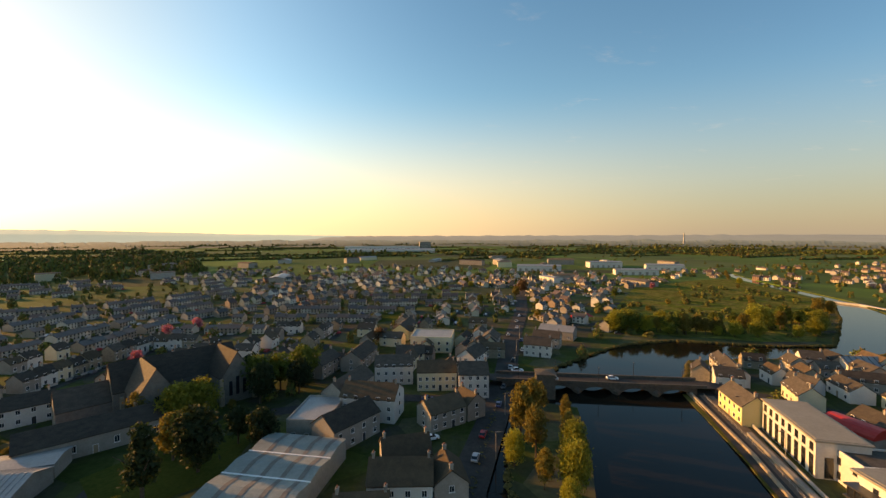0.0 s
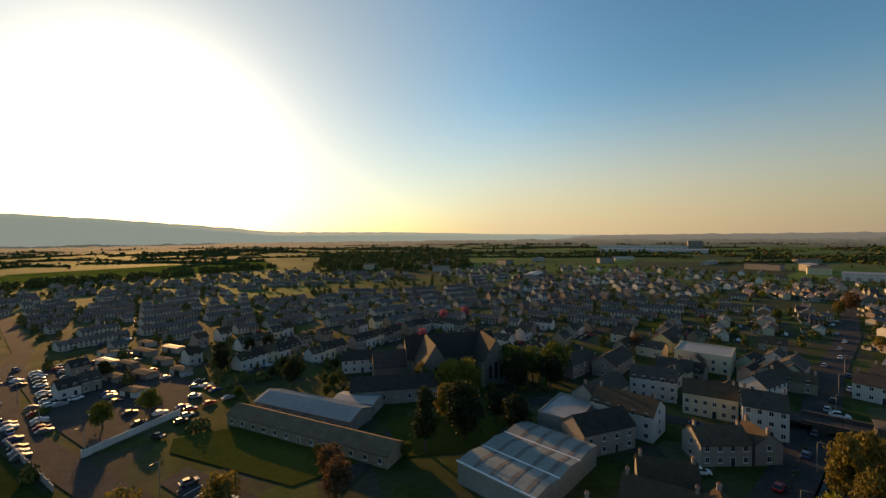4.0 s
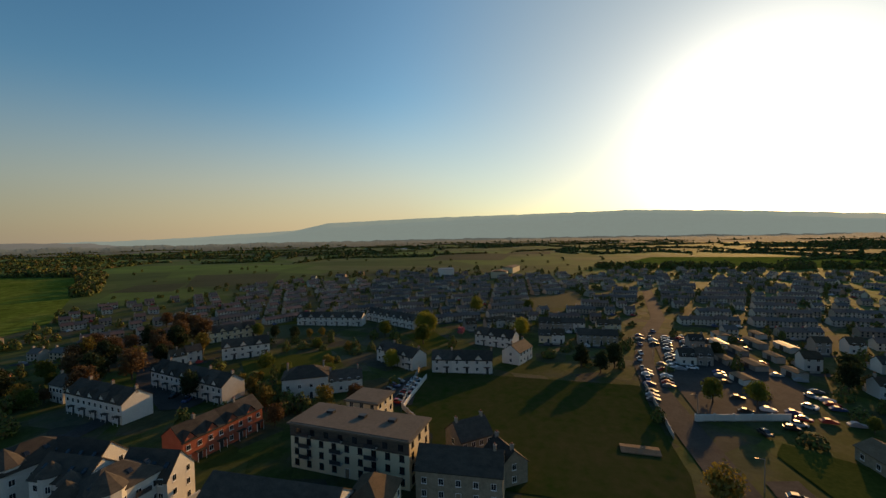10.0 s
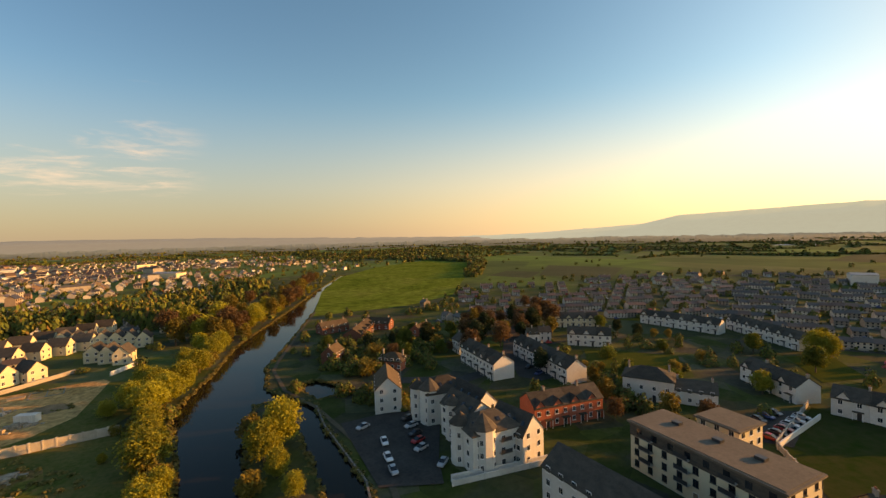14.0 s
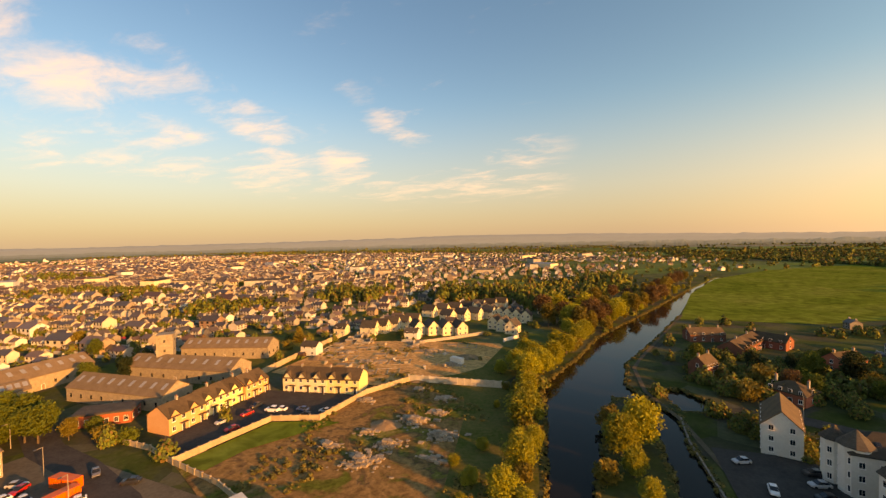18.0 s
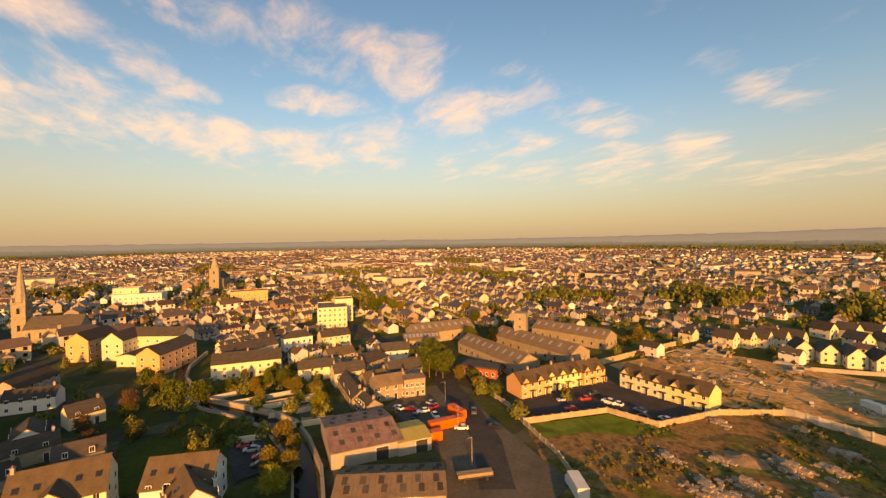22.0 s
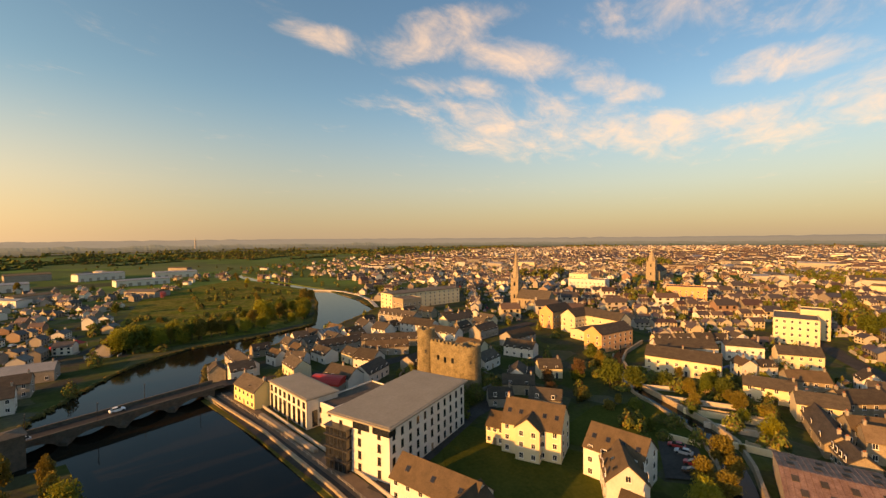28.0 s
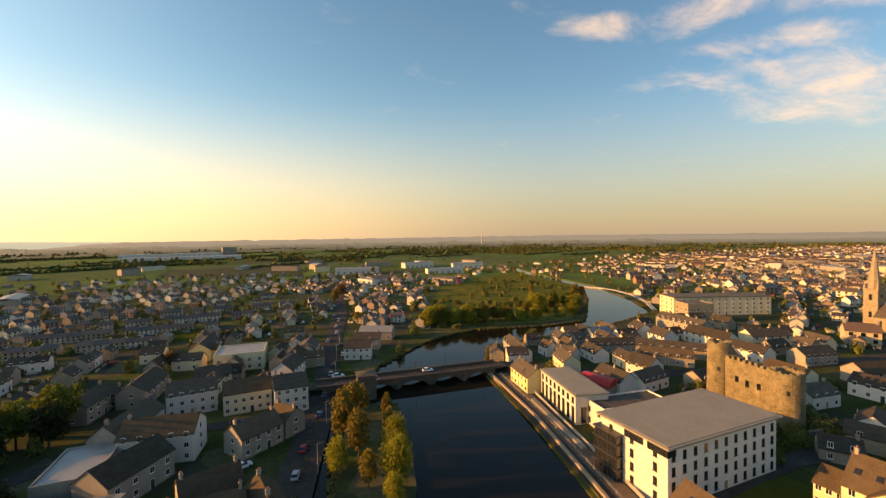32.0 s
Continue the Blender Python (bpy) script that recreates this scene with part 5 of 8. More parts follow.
def castle():
    rt = root("castle_ruin", 140, 76, 0)
    (lx, ly), (rx, ry) = (143 - 140, 87.5 - 76), (138 - 140, 65.5 - 76)
    rng = random.Random(4)
    for (cx, cy), r, h in (((lx, ly), 3.6, 18.6), ((rx, ry), 4.0, 15.6)):
        v, q = [], []
        k = 36
        levels = [-1.5, 0.6, 5, 10, 14, h - 1.0, h]
        for j, z in enumerate(levels):
            for i in range(k):
                a = 2 * math.pi * i / k
                rr = r * (1.10 if j == 0 else 1.05 if j == 1 else 1.0) + 0.10 * noise.noise((math.cos(a) * 3, math.sin(a) * 3, z * 0.8))
                zz = z + (rng.uniform(-0.5, 0.5) if j == len(levels) - 1 else 0)
                v.append((cx + rr * math.cos(a), cy + rr * math.sin(a), zz))
        for i in range(k):
            a = 2 * math.pi * i / k
            v.append((cx + (r - 1.3) * math.cos(a), cy + (r - 1.3) * math.sin(a), v[(len(levels) - 1) * k + i][2] - 0.1))
        for i in range(k):
            a = 2 * math.pi * i / k
            v.append((cx + (r - 1.3) * math.cos(a), cy + (r - 1.3) * math.sin(a), h - 2.2))
        n = len(levels) + 2
        for j in range(n - 1):
            q += [(j * k + i, j * k + (i + 1) % k, (j + 1) * k + (i + 1) % k, (j + 1) * k + i) for i in range(k)]
        q.append(tuple((n - 1) * k + i for i in range(k)))
        part("tower", mesh("tower", v, q, CASTLE), rt, None, "round battered limestone tower")
        for z, a in ((9.5, 205),):
            d = radians(a)
            part("loophole", boxes("loophole", [(-0.5, -0.16, 0, 0.2, 0.16, 1.3)], DARKFRAME), rt, pose(cx + (r - 0.1) * math.cos(d), cy + (r - 0.1) * math.sin(d), z, 0, 0, a + 180))
    d = Vector((rx - lx, ry - ly, 0))
    L = d.length
    m = pose(lx, ly, 0, 0, 0, math.degrees(math.atan2(d.y, d.x)))
    # curtain wall with open window holes
    holes = [(7.0, 7.2, 8.3, 9.2), (10.6, 6.8, 11.9, 9.0), (14.4, 7.2, 15.7, 9.2)]
    xs_, zs_ = sorted({3.2, L - 3.2, *[h[0] for h in holes], *[h[2] for h in holes], 5.0, 17.0}), sorted({-1.0, 14.2, *[h[1] for h in holes], *[h[3] for h in holes], 3.0, 13.6})
    solid = {(i, j) for i in range(len(xs_) - 1) for j in range(len(zs_) - 1)
             if not any(h[0] <= (xs_[i] + xs_[i + 1]) / 2 <= h[2] and h[1] <= (zs_[j] + zs_[j + 1]) / 2 <= h[3] for h in holes)}
    nz = len(zs_)
    v = [(x, y, z) for y in (-1.2, 1.2) for x in xs_ for z in zs_]
    q = []
    for i, j in sorted(solid):
        p, k = i * nz + j, len(xs_) * nz
        q += [(p, p + nz, p + nz + 1, p + 1), (p + k, p + k + 1, p + k + nz + 1, p + k + nz)]
        for (di, dj), (s0, s1) in (((-1, 0), (p, p + 1)), ((1, 0), (p + nz + 1, p + nz)), ((0, -1), (p + nz, p)), ((0, 1), (p + 1, p + nz + 1))):
            if (i + di, j + dj) not in solid:
                q.append((s0, s1, s1 + k, s0 + k))
    part("curtain_wall", mesh("curtain_wall", v, q, CASTLE), rt, m, "high limestone curtain wall with empty windows")
    for i in range(8):
        part("merlon", boxes("merlon", [(-0.5, -1.15, 14.203, 0.5, 1.1, 14.9 + 0.2 * (i % 3))], CASTLE), rt, m @ pose(4.2 + i * 1.95, 0, 0))
    return tagged(rt, "ruined limestone castle with two round towers and a battlemented wall", "castle")


castle()
CLEAR_DISCS.append((140, 76, 20))
sheet("lawn", [(150, 96), (132, 96), (124, 76), (128, 58), (146, 54), (156, 74)], 0.26, GRASS, "grass mound round the castle", "lawn")


def spired_church(x, y, ang, tw, th, top, label, nave, octo=False):
    rt = root("church", x, y, ang)
    part("tower", boxes("tower", [(-tw / 2, -tw / 2, -1, tw / 2, tw / 2, th), (-tw / 2 - 0.25, -tw / 2 - 0.25, th * 0.62, tw / 2 + 0.25, tw / 2 + 0.25, th * 0.64), (-tw / 2 - 0.3, -tw / 2 - 0.3, th - 0.5, tw / 2 + 0.3, tw / 2 + 0.3, th)], STONE), rt)
    k = 8
    r = tw * 0.46
    part("spire", mesh("spire", [(r * math.cos(2 * math.pi * (i + 0.5) / k), r * math.sin(2 * math.pi * (i + 0.5) / k), th) for i in range(k)] + [(0, 0, top)], [(i, (i + 1) % k, k) for i in range(k)], STONE), rt)
    for sx in (-1, 1):
        for sy in (-1, 1):
            part("pinnacle", mesh("pinnacle", [(-0.5, -0.5, th), (0.5, -0.5, th), (0.5, 0.5, th), (-0.5, 0.5, th), (0, 0, th + 5)], [(0, 1, 4), (1, 2, 4), (2, 3, 4), (3, 0, 4)], STONE), rt, pose(sx * (tw / 2 - 0.4), sy * (tw / 2 - 0.4), 0))
    for a in range(4):
        for z in (th * 0.3, th * 0.72):
            part("belfry_window", boxes("belfry_window", [(-0.7, -tw / 2 - 0.06, z, 0.7, -tw / 2 + 0.2, z + 3.2)], PANE), rt, pose(0, 0, 0, 0, 0, a * 90))
    L, W, eh, rh = nave
    part("nave", mesh("nave", *gable_wall(L, W, eh, rh), STONE), rt, pose(L / 2 + tw / 2, 0, 0))
    part("roof", mesh("roof", *gable_roof(L, W, eh, rh), SLATE), rt, pose(L / 2 + tw / 2, 0, 0))
    for i in range(5):
        for s in (-1, 1):
            part("window", window_mesh(1.2, 3.6, STONE), rt, pose(tw / 2 + (i + 0.6) * L / 5.4, s * W / 2, 2.5, 0, 0, 0 if s < 0 else 180))
    CLEAR_DISCS.append((x, y, L * 0.7))
    return tagged(rt, label, "church")


spired_church(316, 109, -97, 6.5, 23, 47.5, "grey stone church with a tall slender spire", (26, 13, 8, 6))
spired_church(572, 23, -10, 10, 24, 40, "tall pale stone cathedral tower above the town roofs", (40, 16, 11, 7))
for x, y, a, L, W, eh, rh, w in ((257.8, 63.5, -22, 19.7, 10, 10, 3.6, PEACH), (250.6, 49, -27, 17, 10, 9.6, 3.6, CREAM), (250, 35.2, -118, 29, 10, 9.6, 3.4, CREAM), (218, 27.7, -29, 24, 10, 8.8, 3.2, PEACH), (236, 40, -29, 18, 10, 4.6, 1.0, CREAM)):
    house(x, y, a, L, W, eh, rh, w, SLATE, 6, 3 if eh > 6 else 1, (), label="three-storey " + ("peach" if w is PEACH else "cream") + " apartment row with slate roof", name="apartment_row", ends=2)
house(191, -3.6, -97, 26, 10, 6.4, 3.2, CREAM, SLATE, 8, 2, (-0.4, 0, 0.4), label="long cream building with dark roof and three chimneys")
house(211.5, -4, -67, 25, 9, 6.4, 3.0, WHITE, SLATE, 7, 2, (-0.4, 0.4), label="long white building with dark slate roof")
house(224, -27, -85, 14, 9, 6.6, 2.8, WHITE, SLATE, 5, 2, (-0.4, 0.4), True, label="white hip-roofed house with dark windows")
house(222, -45.5, -85, 15, 9, 5.6, 2.8, CREAM, SLATE, 5, 2, (-0.4, 0.4), label="cream house with dark slate roof")
flat_block(278, -56, -100, 18, 26, 12.5, CREAM, FLATROOF, 6, 4, "tall pale cream block above the roofs", ends=6, step=3.2)
flat_block(288, -66, -100, 12, 12, 15, CREAM, FLATROOF, 4, 4, "white lift tower of the cream block", ends=3)
flat_block(470, 80, -95, 38, 20, 9, WHITE, PALEROOF, 9, 2, "large white store above the town", ends=4, step=3.6)
flat_block(476, 90, -95, 20, 14, 14, CREAM, PALEROOF, 5, 1, "upper floor of the white store", ends=3, step=3.6, base=10)
flat_block(415, -10, -90, 30, 16, 11, PEACH, FLATROOF, 7, 3, "long pinkish building in the town", ends=3)

# ---- yard, sheds and terraces in the east ----


def sheet_shed(x, y, ang, L, W, eh, rh, roof, lights, label, mono=False):
    rt = root("shed", x, y, ang)
    part("wall", mesh("wall", *gable_wall(L, W, eh, rh), GREYR), rt)
    part("roof", mesh("roof", *gable_roof(L, W, eh, rh, 0.3, 0.12), roof), rt)
    k = math.degrees(math.atan2(rh, W / 2))
    for s in (-1, 1):
        for i in range(lights):
            for f in (0.3, 0.68):
                part("roof_light", kept(("rooflight",), lambda: boxes("roof_light", [(-0.6, -1.0, 0, 0.6, 1.0, 0.09)], SLATE)), rt, pose((i + 0.5 + 0.2 * (f > 0.5)) / lights * L - L / 2, s * W / 2 * f, eh + rh * (1 - f) + 0.14, -s * k, 0, 0))
    for i in range(int(L / 1.1)):
        part("sheet_rib", kept(("rib", round(W, 1), rh, roof.name), lambda: mesh("sheet_rib", [(-0.05, -W / 2 - 0.25, eh + 0.06 - 0.25 * rh / (W / 2)), (0.05, -W / 2 - 0.25, eh + 0.06 - 0.25 * rh / (W / 2)), (0.05, 0, eh + rh + 0.1), (-0.05, 0, eh + rh + 0.1),
                                                                   (0.05, W / 2 + 0.25, eh + 0.06 - 0.25 * rh / (W / 2)), (-0.05, W / 2 + 0.25, eh + 0.06 - 0.25 * rh / (W / 2)),
                                                                   (0, -W / 2 - 0.25, eh + 0.2 - 0.25 * rh / (W / 2)), (0, 0, eh + rh + 0.2), (0, W / 2 + 0.25, eh + 0.2 - 0.25 * rh / (W / 2))],
                                                     [(0, 6, 7, 3), (1, 2, 7, 6), (3, 7, 8, 5), (2, 4, 8, 7)], roof)), rt, pose(-L / 2 + 0.6 + i * 1.1, 0, 0))
    part("door", door_mesh(3.2, 3.2, DARKFRAME), rt, pose(L * 0.2, -W / 2, 0))
    CLEAR_DISCS.append((x, y, math.hypot(L, W) / 2 + 2))
    return tagged(rt, label, "shed")


sheet_shed(110.5, -29, -94, 18, 22, 3.9, 1.7, RUST, 4, "wide shed with rust-red corrugated roof")
sheet_shed(103.6, -40.6, -94, 9, 11, 3.5, 0.8, OLIVE, 0, "lean-to with yellow-green sheet roof")
sheet_shed(84, -28.8, -114, 23, 12, 3.5, 1.5, CEMENTROOF, 6, "long shed with brown cement sheet roof")
sheet_shed(47, -58, -35, 12, 10, 4.4, 1.8, OLIVE, 2, "shed with green corrugated roof")


def container(x, y, ang, m, label, L=6.1):
    rt = root("container", x, y, ang, 0.2)
    part("body", boxes("body", [(-L / 2, -1.22, 0.1, L / 2, 1.22, 2.5)], m), rt)
    for i in range(int(L / 0.6)):
        for s in (-1, 1):
            part("rib", kept(("crib", m.name), lambda: boxes("rib", [(-0.12, -0.05, 0.2, 0.12, 0.05, 2.4)], m)), rt, pose(-L / 2 + 0.4 + i * 0.6, s * 1.25, 0))
    for s in (-1, 1):
        part("door", boxes("door", [(L / 2, min(s * 0.05, s * 1.15), 0.2, L / 2 + 0.06, max(s * 0.05, s * 1.15), 2.4)], m), rt)
    return tagged(rt, label, "container")


container(107.3, -54, 88, ORANGE, "orange steel skip container in the yard", 11)
container(113, -60.5, 5, ORANGE, "orange steel container across the yard", 7)
container(102, -47.5, 80, ORANGE, "orange steel trailer in the yard", 4)
container(54.4, -175, -20, WHITE, "white site cabin on the sandy ground", 6)
for i, (x, y) in enumerate(((126, -46), (123, -49), (120, -52), (121, -56), (117, -48), (115, -54), (124, -57))):
    car(x, y, 20 + i * 31, (0, 4, 0, 4, 2, 0, 1)[i], 0.22, "cars in the yard")
car(104, -57, 60, 0, 0.22, "cars in the yard"), car(100, -66, 30, 2, 0.22, "cars in the yard"), car(112, -66, 150, 5, 0.22, "cars in the yard")
tr_root = root("lorry", 66, -64, -25, 0.2)
part("box_body", boxes("box_body", [(-4.5, -1.25, 1.0, 2.2, 1.25, 3.8)], WHITE), tr_root)
part("cab", loft("cab", [[(2.4, -1.15, 0.5), (2.4, 1.15, 0.5), (2.4, 1.15, 2.9), (2.4, -1.15, 2.9)], [(4.0, -1.15, 0.5), (4.0, 1.15, 0.5), (3.9, 1.1, 2.0), (3.9, -1.1, 2.0)]], WHITE), tr_root)
for wx in (-3.3, -2.2, 3.2):
    for wy in (-1.0, 1.0):
        part("wheel", WHEEL, tr_root, Matrix.LocRotScale((wx, wy, 0.5), None, (1.6, 1.4, 1.6)))
tagged(tr_root, "white box lorry parked in the yard", "lorry")
fl_root = root("flatbed_trailer", 80.5, -47.5, 75, 0.2)
part("bed", boxes("bed", [(-4.2, -1.1, 0.9, 4.2, 1.1, 1.15), (-4.1, -0.9, 1.15, 4.1, -0.1, 1.9), (-4.1, 0.1, 1.15, 4.1, 0.9, 1.9)], [DARKFRAME, WOOD], [0, 1, 1]), fl_root)
for wx in (-2.6, 2.6):
    for wy in (-0.9, 0.9):
        part("wheel", WHEEL, fl_root, Matrix.LocRotScale((wx, wy, 0.42), None, (1.35, 1.2, 1.35)))
tagged(fl_root, "flat trailer loaded with pale timber", "trailer")


def terrace(cx, cy, ang, L, units, wall, roof, front, eh=5.6, rh=3.2, W=9, group="", label=""):
    """Row of narrow houses, each with a small front gable and a porch."""
    c, s = math.cos(radians(ang)), math.sin(radians(ang))
    w = L / units
    for i in range(units):
        u = -L / 2 + (i + 0.5) * w
        h = house(cx + c * u, cy + s * u, ang + (180 if front else 0), w - 0.04, W, eh, rh, wall, roof, 2, 2, (0.46,) if i % 2 == 0 else (), label=label, group=group, door=True)
        part("front_gable", kept(("fgable", wall.name, round(w, 1)), lambda: mesh("front_gable", [(-1.7, -0.06, 0), (1.7, -0.06, 0), (0, -0.06, 2.0), (-1.7, 0.5, 0), (1.7, 0.5, 0), (0, 3.2, 2.0)], [(0, 1, 2), (0, 2, 5, 3), (1, 4, 5, 2)], wall)), h, pose(-w * 0.18, -W / 2 + 0.02, eh - 0.15))
        part("gable_roof", kept(("fgroof", roof.name, round(w, 1)), lambda: mesh("gable_roof", [(-2.0, -0.35, -0.25), (0, -0.35, 2.12), (0, 3.3, 2.12), (-2.0, 0.4, -0.25), (2.0, -0.35, -0.25), (2.0, 0.4, -0.25)], [(0, 1, 2, 3), (1, 4, 5, 2)], roof)), h, pose(-w * 0.18, -W / 2 + 0.02, eh - 0.05))
        part("porch", kept(("porch", roof.name), lambda: boxes("porch", [(-1.2, -1.2, 2.45, 1.2, 0, 2.6), (-1.1, -1.1, 0, -1.0, -1.0, 2.45), (1.0, -1.1, 0, 1.1, -1.0, 2.45)], [roof, FRAME], [0, 1, 1])), h, pose(w * 0.22, -W / 2, 0))


NEWT = dict(eh=5.1, rh=2.9, group="new terraces by the waste ground")
terrace(118.4, -92.4, -91, 12.3, 2, PEACH, TILE, False, label="pink rendered terrace house with small front gable", **NEWT)
terrace(119.2, -106.4, -92, 15.3, 3, YELLOW, TILE, False, label="yellow rendered terrace house with small front gable", **NEWT)
terrace(117.6, -119.5, -92, 10.5, 2, PEACH, TILE, False, label="pink rendered end house with small front gable", **NEWT)
terrace(98.9, -131.0, 9, 17.3, 3, CREAM, TILE, True, label="cream terrace house with small front gable", **NEWT)
terrace(84.3, -133.6, 9, 12.3, 2, YELLOW, TILE, True, label="yellow terrace house with white gable end", **NEWT)
for (xa, ya), (xb, yb), n in (((79.8, -300.5), (33.7, -271.8), 7), ((56, -254), (37.2, -237.7), 3), ((98.3, -224.8), (65.5, -230.3), 4), ((122.7, -213), (103, -247.9), 5), ((110, -275), (60, -330), 7), ((92, -262), (60, -285), 4)):
    a = math.degrees(math.atan2(yb - ya, xb - xa))
    for i in range(n):
        f = (i + 0.5) / n
        house(xa + (xb - xa) * f, ya + (yb - ya) * f, a + 122, 9.5, 6.6, 4.9, 3.4, CREAM, SLATE, 2, 2, (), label="new cream gable-fronted house with a steep dark roof", group="new houses behind the building site", ends=2)
for x, y, a, L, W, eh, rh in ((154.8, -102.8, -177, 44, 12, 5.0, 3.6), (157, -127.9, -173, 50, 13, 5.4, 3.6), (166, -159, -163, 42, 13, 5.4, 3.4), (207, -101, -90, 36, 14, 5.6, 3.8), (196, -84.5, -105, 18, 10, 4.6, 2.4)):
    hh = house(x, y, a, L, W, eh, rh, STONE, CEMENTROOF, 9, 1, (), label="long derelict stone mill with weathered sheet roof", name="mill_building", group="old mill buildings", base=1.6, ww=1.0, wh=1.6, frame_mat=STONE, ends=3)
    k = math.degrees(math.atan2(rh, W / 2))
    for i in range(9):
        for s in (-1, 1):
            part("roof_light", kept(("mill light",), lambda: boxes("roof_light", [(-0.7, -1.3, 0, 0.7, 1.3, 0.05)], METALROOF)), hh, pose((i + 0.5) / 9 * L - L / 2, s * W * 0.22, eh + rh * 0.56 + 0.25, -s * k, 0, 0))
tw = root("mill_tower", 170, -128.5, -48)
part("wall", boxes("wall", [(-3, -3, -1, 3, 3, 16.8), (-3.2, -3.2, 16.8, 3.2, 3.2, 17.4)], STONE), tw)
for a in range(4):
    for z in (5, 10, 14):
        part("window", window_mesh(0.9, 1.3, STONE), tw, pose(3 * math.sin(radians(a * 90)), -3 * math.cos(radians(a * 90)), z, 0, 0, a * 90))
tagged(tw, "square pale stone mill tower among trees", "tower")
rb = flat_block(143.5, -88.5, -144, 15.3, 8, 3.6, REDBRICK, SLATE, 6, 1, "low red and white hut among trees", over=0.5, ends=2, name="red_hut")
for x, y, a, L, W, eh, rh, w, r in ((150, -36, 179, 34, 6, 3.6, 2.4, STONE, SLATE), (168.6, -48.6, -61, 14, 8, 5.4, 2.8, STONE, SLATE), (139, -47, -92, 12, 8, 5.2, 2.6, STONE, CEMENTROOF), (137.5, -55.6, -99, 7.5, 8, 6.4, 0.5, STONE, CEMENTROOF),
                                    (152, -57.6, -89, 13, 8, 5.6, 2.8, STONE, SLATE), (128.5, -37, -176, 9, 6, 3.4, 2.2, STONE, SLATE), (160, -38, -90, 12, 8, 5.4, 2.6, CREAM, SLATE), (178, -62, -100, 16, 8, 6, 2.6, WHITE, SLATE), (185, -40, -80, 12, 8, 5.4, 2.6, STONE, TILE),
                                    (146, -44, -80, 9, 7, 5.0, 2.6, STONE, TILE), (172, -28, -95, 14, 7, 5.0, 2.4, CREAM, SLATE)):
    house(x, y, a, L, W, eh, rh, w, r, 4, 2 if eh < 6.5 else 3, (0.45, -0.45), label="old " + {"grey stone": "stone", "cream render": "cream", "white render": "white"}[w.name] + " town house with a weathered " + ("slate" if r is SLATE else "brown") + " roof", group="old houses by the stream")

# rubble and foundations
rub = np.random.default_rng(3)
bs = []
for cx, cy, sp, hh, n_ in ((50, -115, 7, 1.3, 110), (54, -90, 8, 1.0, 120), (46, -134, 5, 0.9, 60), (72, -125, 4, 1.0, 50), (51, -99, 5, 1.4, 90), (39, -108, 6, 1.2, 90), (60, -104, 4, 0.8, 50), (44, -122, 4, 0.7, 40), (66, -94, 5, 0.8, 50), (36, -96, 4, 0.8, 40), (58, -140, 4, 0.6, 40),
                           (93, -165, 8, 0.7, 70), (72, -190, 8, 0.7, 60), (112, -178, 7, 0.7, 60), (84, -196, 6, 0.9, 50), (56, -172, 6, 0.8, 50), (104, -150, 5, 0.6, 40)):
    for i in range(n_):
        rr, an = abs(rub.normal(0, 0.5)), rub.uniform(0, 6.28)
        x, y = cx + math.cos(an) * rr * sp, cy + math.sin(an) * rr * sp * 0.7
        s = (abs(rub.normal(0.22, 0.3)) + 0.14) * (0.95 if cy > -148 else 1.0)
        zt = 0.1 + hh * max(0.0, 1 - rr) ** 1.5 * rub.uniform(0.6, 1.1) + s * 0.5
        if inside(SITE, [x], [y])[0] or inside(SANDY, [x], [y])[0]:
            bs.append((x - s, y - s * rub.uniform(0.4, 1.2), -0.1, x + s * rub.uniform(0.5, 1.4), y + s * 0.6, zt))
tagged(new("rubble", boxes("rubble", bs, RUBBLE)), "scattered heaps of broken concrete and stone", "rubble", "", "stuff")
for i, (x, y, a) in enumerate(((95, -160, 10), (80, -170, 15), (108, -170, 5), (70, -190, 20), (100, -188, 12), (118, -192, 8), (58, -205, 10), (93, -150, 12), (79, -156, 20), (124, -184, 95), (116, -203, 10), (86, -180, 14))):
    f = root("foundation", x, y, a)
    part("footing", boxes("footing", [(-5, -4, -0.1, 5, -3.6, 0.35), (-5, 3.6, -0.1, 5, 4, 0.35), (-5, -3.6, -0.1, -4.6, 3.6, 0.35), (4.6, -3.6, -0.1, 5, 3.6, 0.35), (-0.2, -3.6, -0.1, 0.2, 3.6, 0.3)], STONE), f)
    part("timber_pallet", boxes("timber_pallet", [(5.8, -2, 0.1, 10.4, 1.0, 0.6)], WOOD), f)
    tagged(f, "concrete house footing with stacked timber on sand", "foundation", "unfinished houses")
for i, (x, y, r, h) in enumerate(((62, -150, 5, 1.6), (88, -150, 6, 2.0), (120, -165, 5, 1.8), (52, -185, 6, 1.6), (57, -110, 5, 1.2))):
    v = [(x + math.cos(a) * r * q_ * (1 + 0.3 * noise.noise((a, i, q_))), y + math.sin(a) * r * q_ * 0.8, 0.1 + h * (1 - q_) ** 1.1 + 0.25 * noise.noise((a * 2, q_ * 4, i))) for q_ in (1.0, 0.7, 0.4, 0.12) for a in [k * math.pi / 8 for k in range(16)]]
    q = [(j * 16 + k, j * 16 + (k + 1) % 16, (j + 1) * 16 + (k + 1) % 16, (j + 1) * 16 + k) for j in range(3) for k in range(16)] + [tuple(range(48, 64))]
    tagged(new("earth_mound", mesh("earth_mound", v, q, EARTH)), "low mound of bare brown earth", "heap")
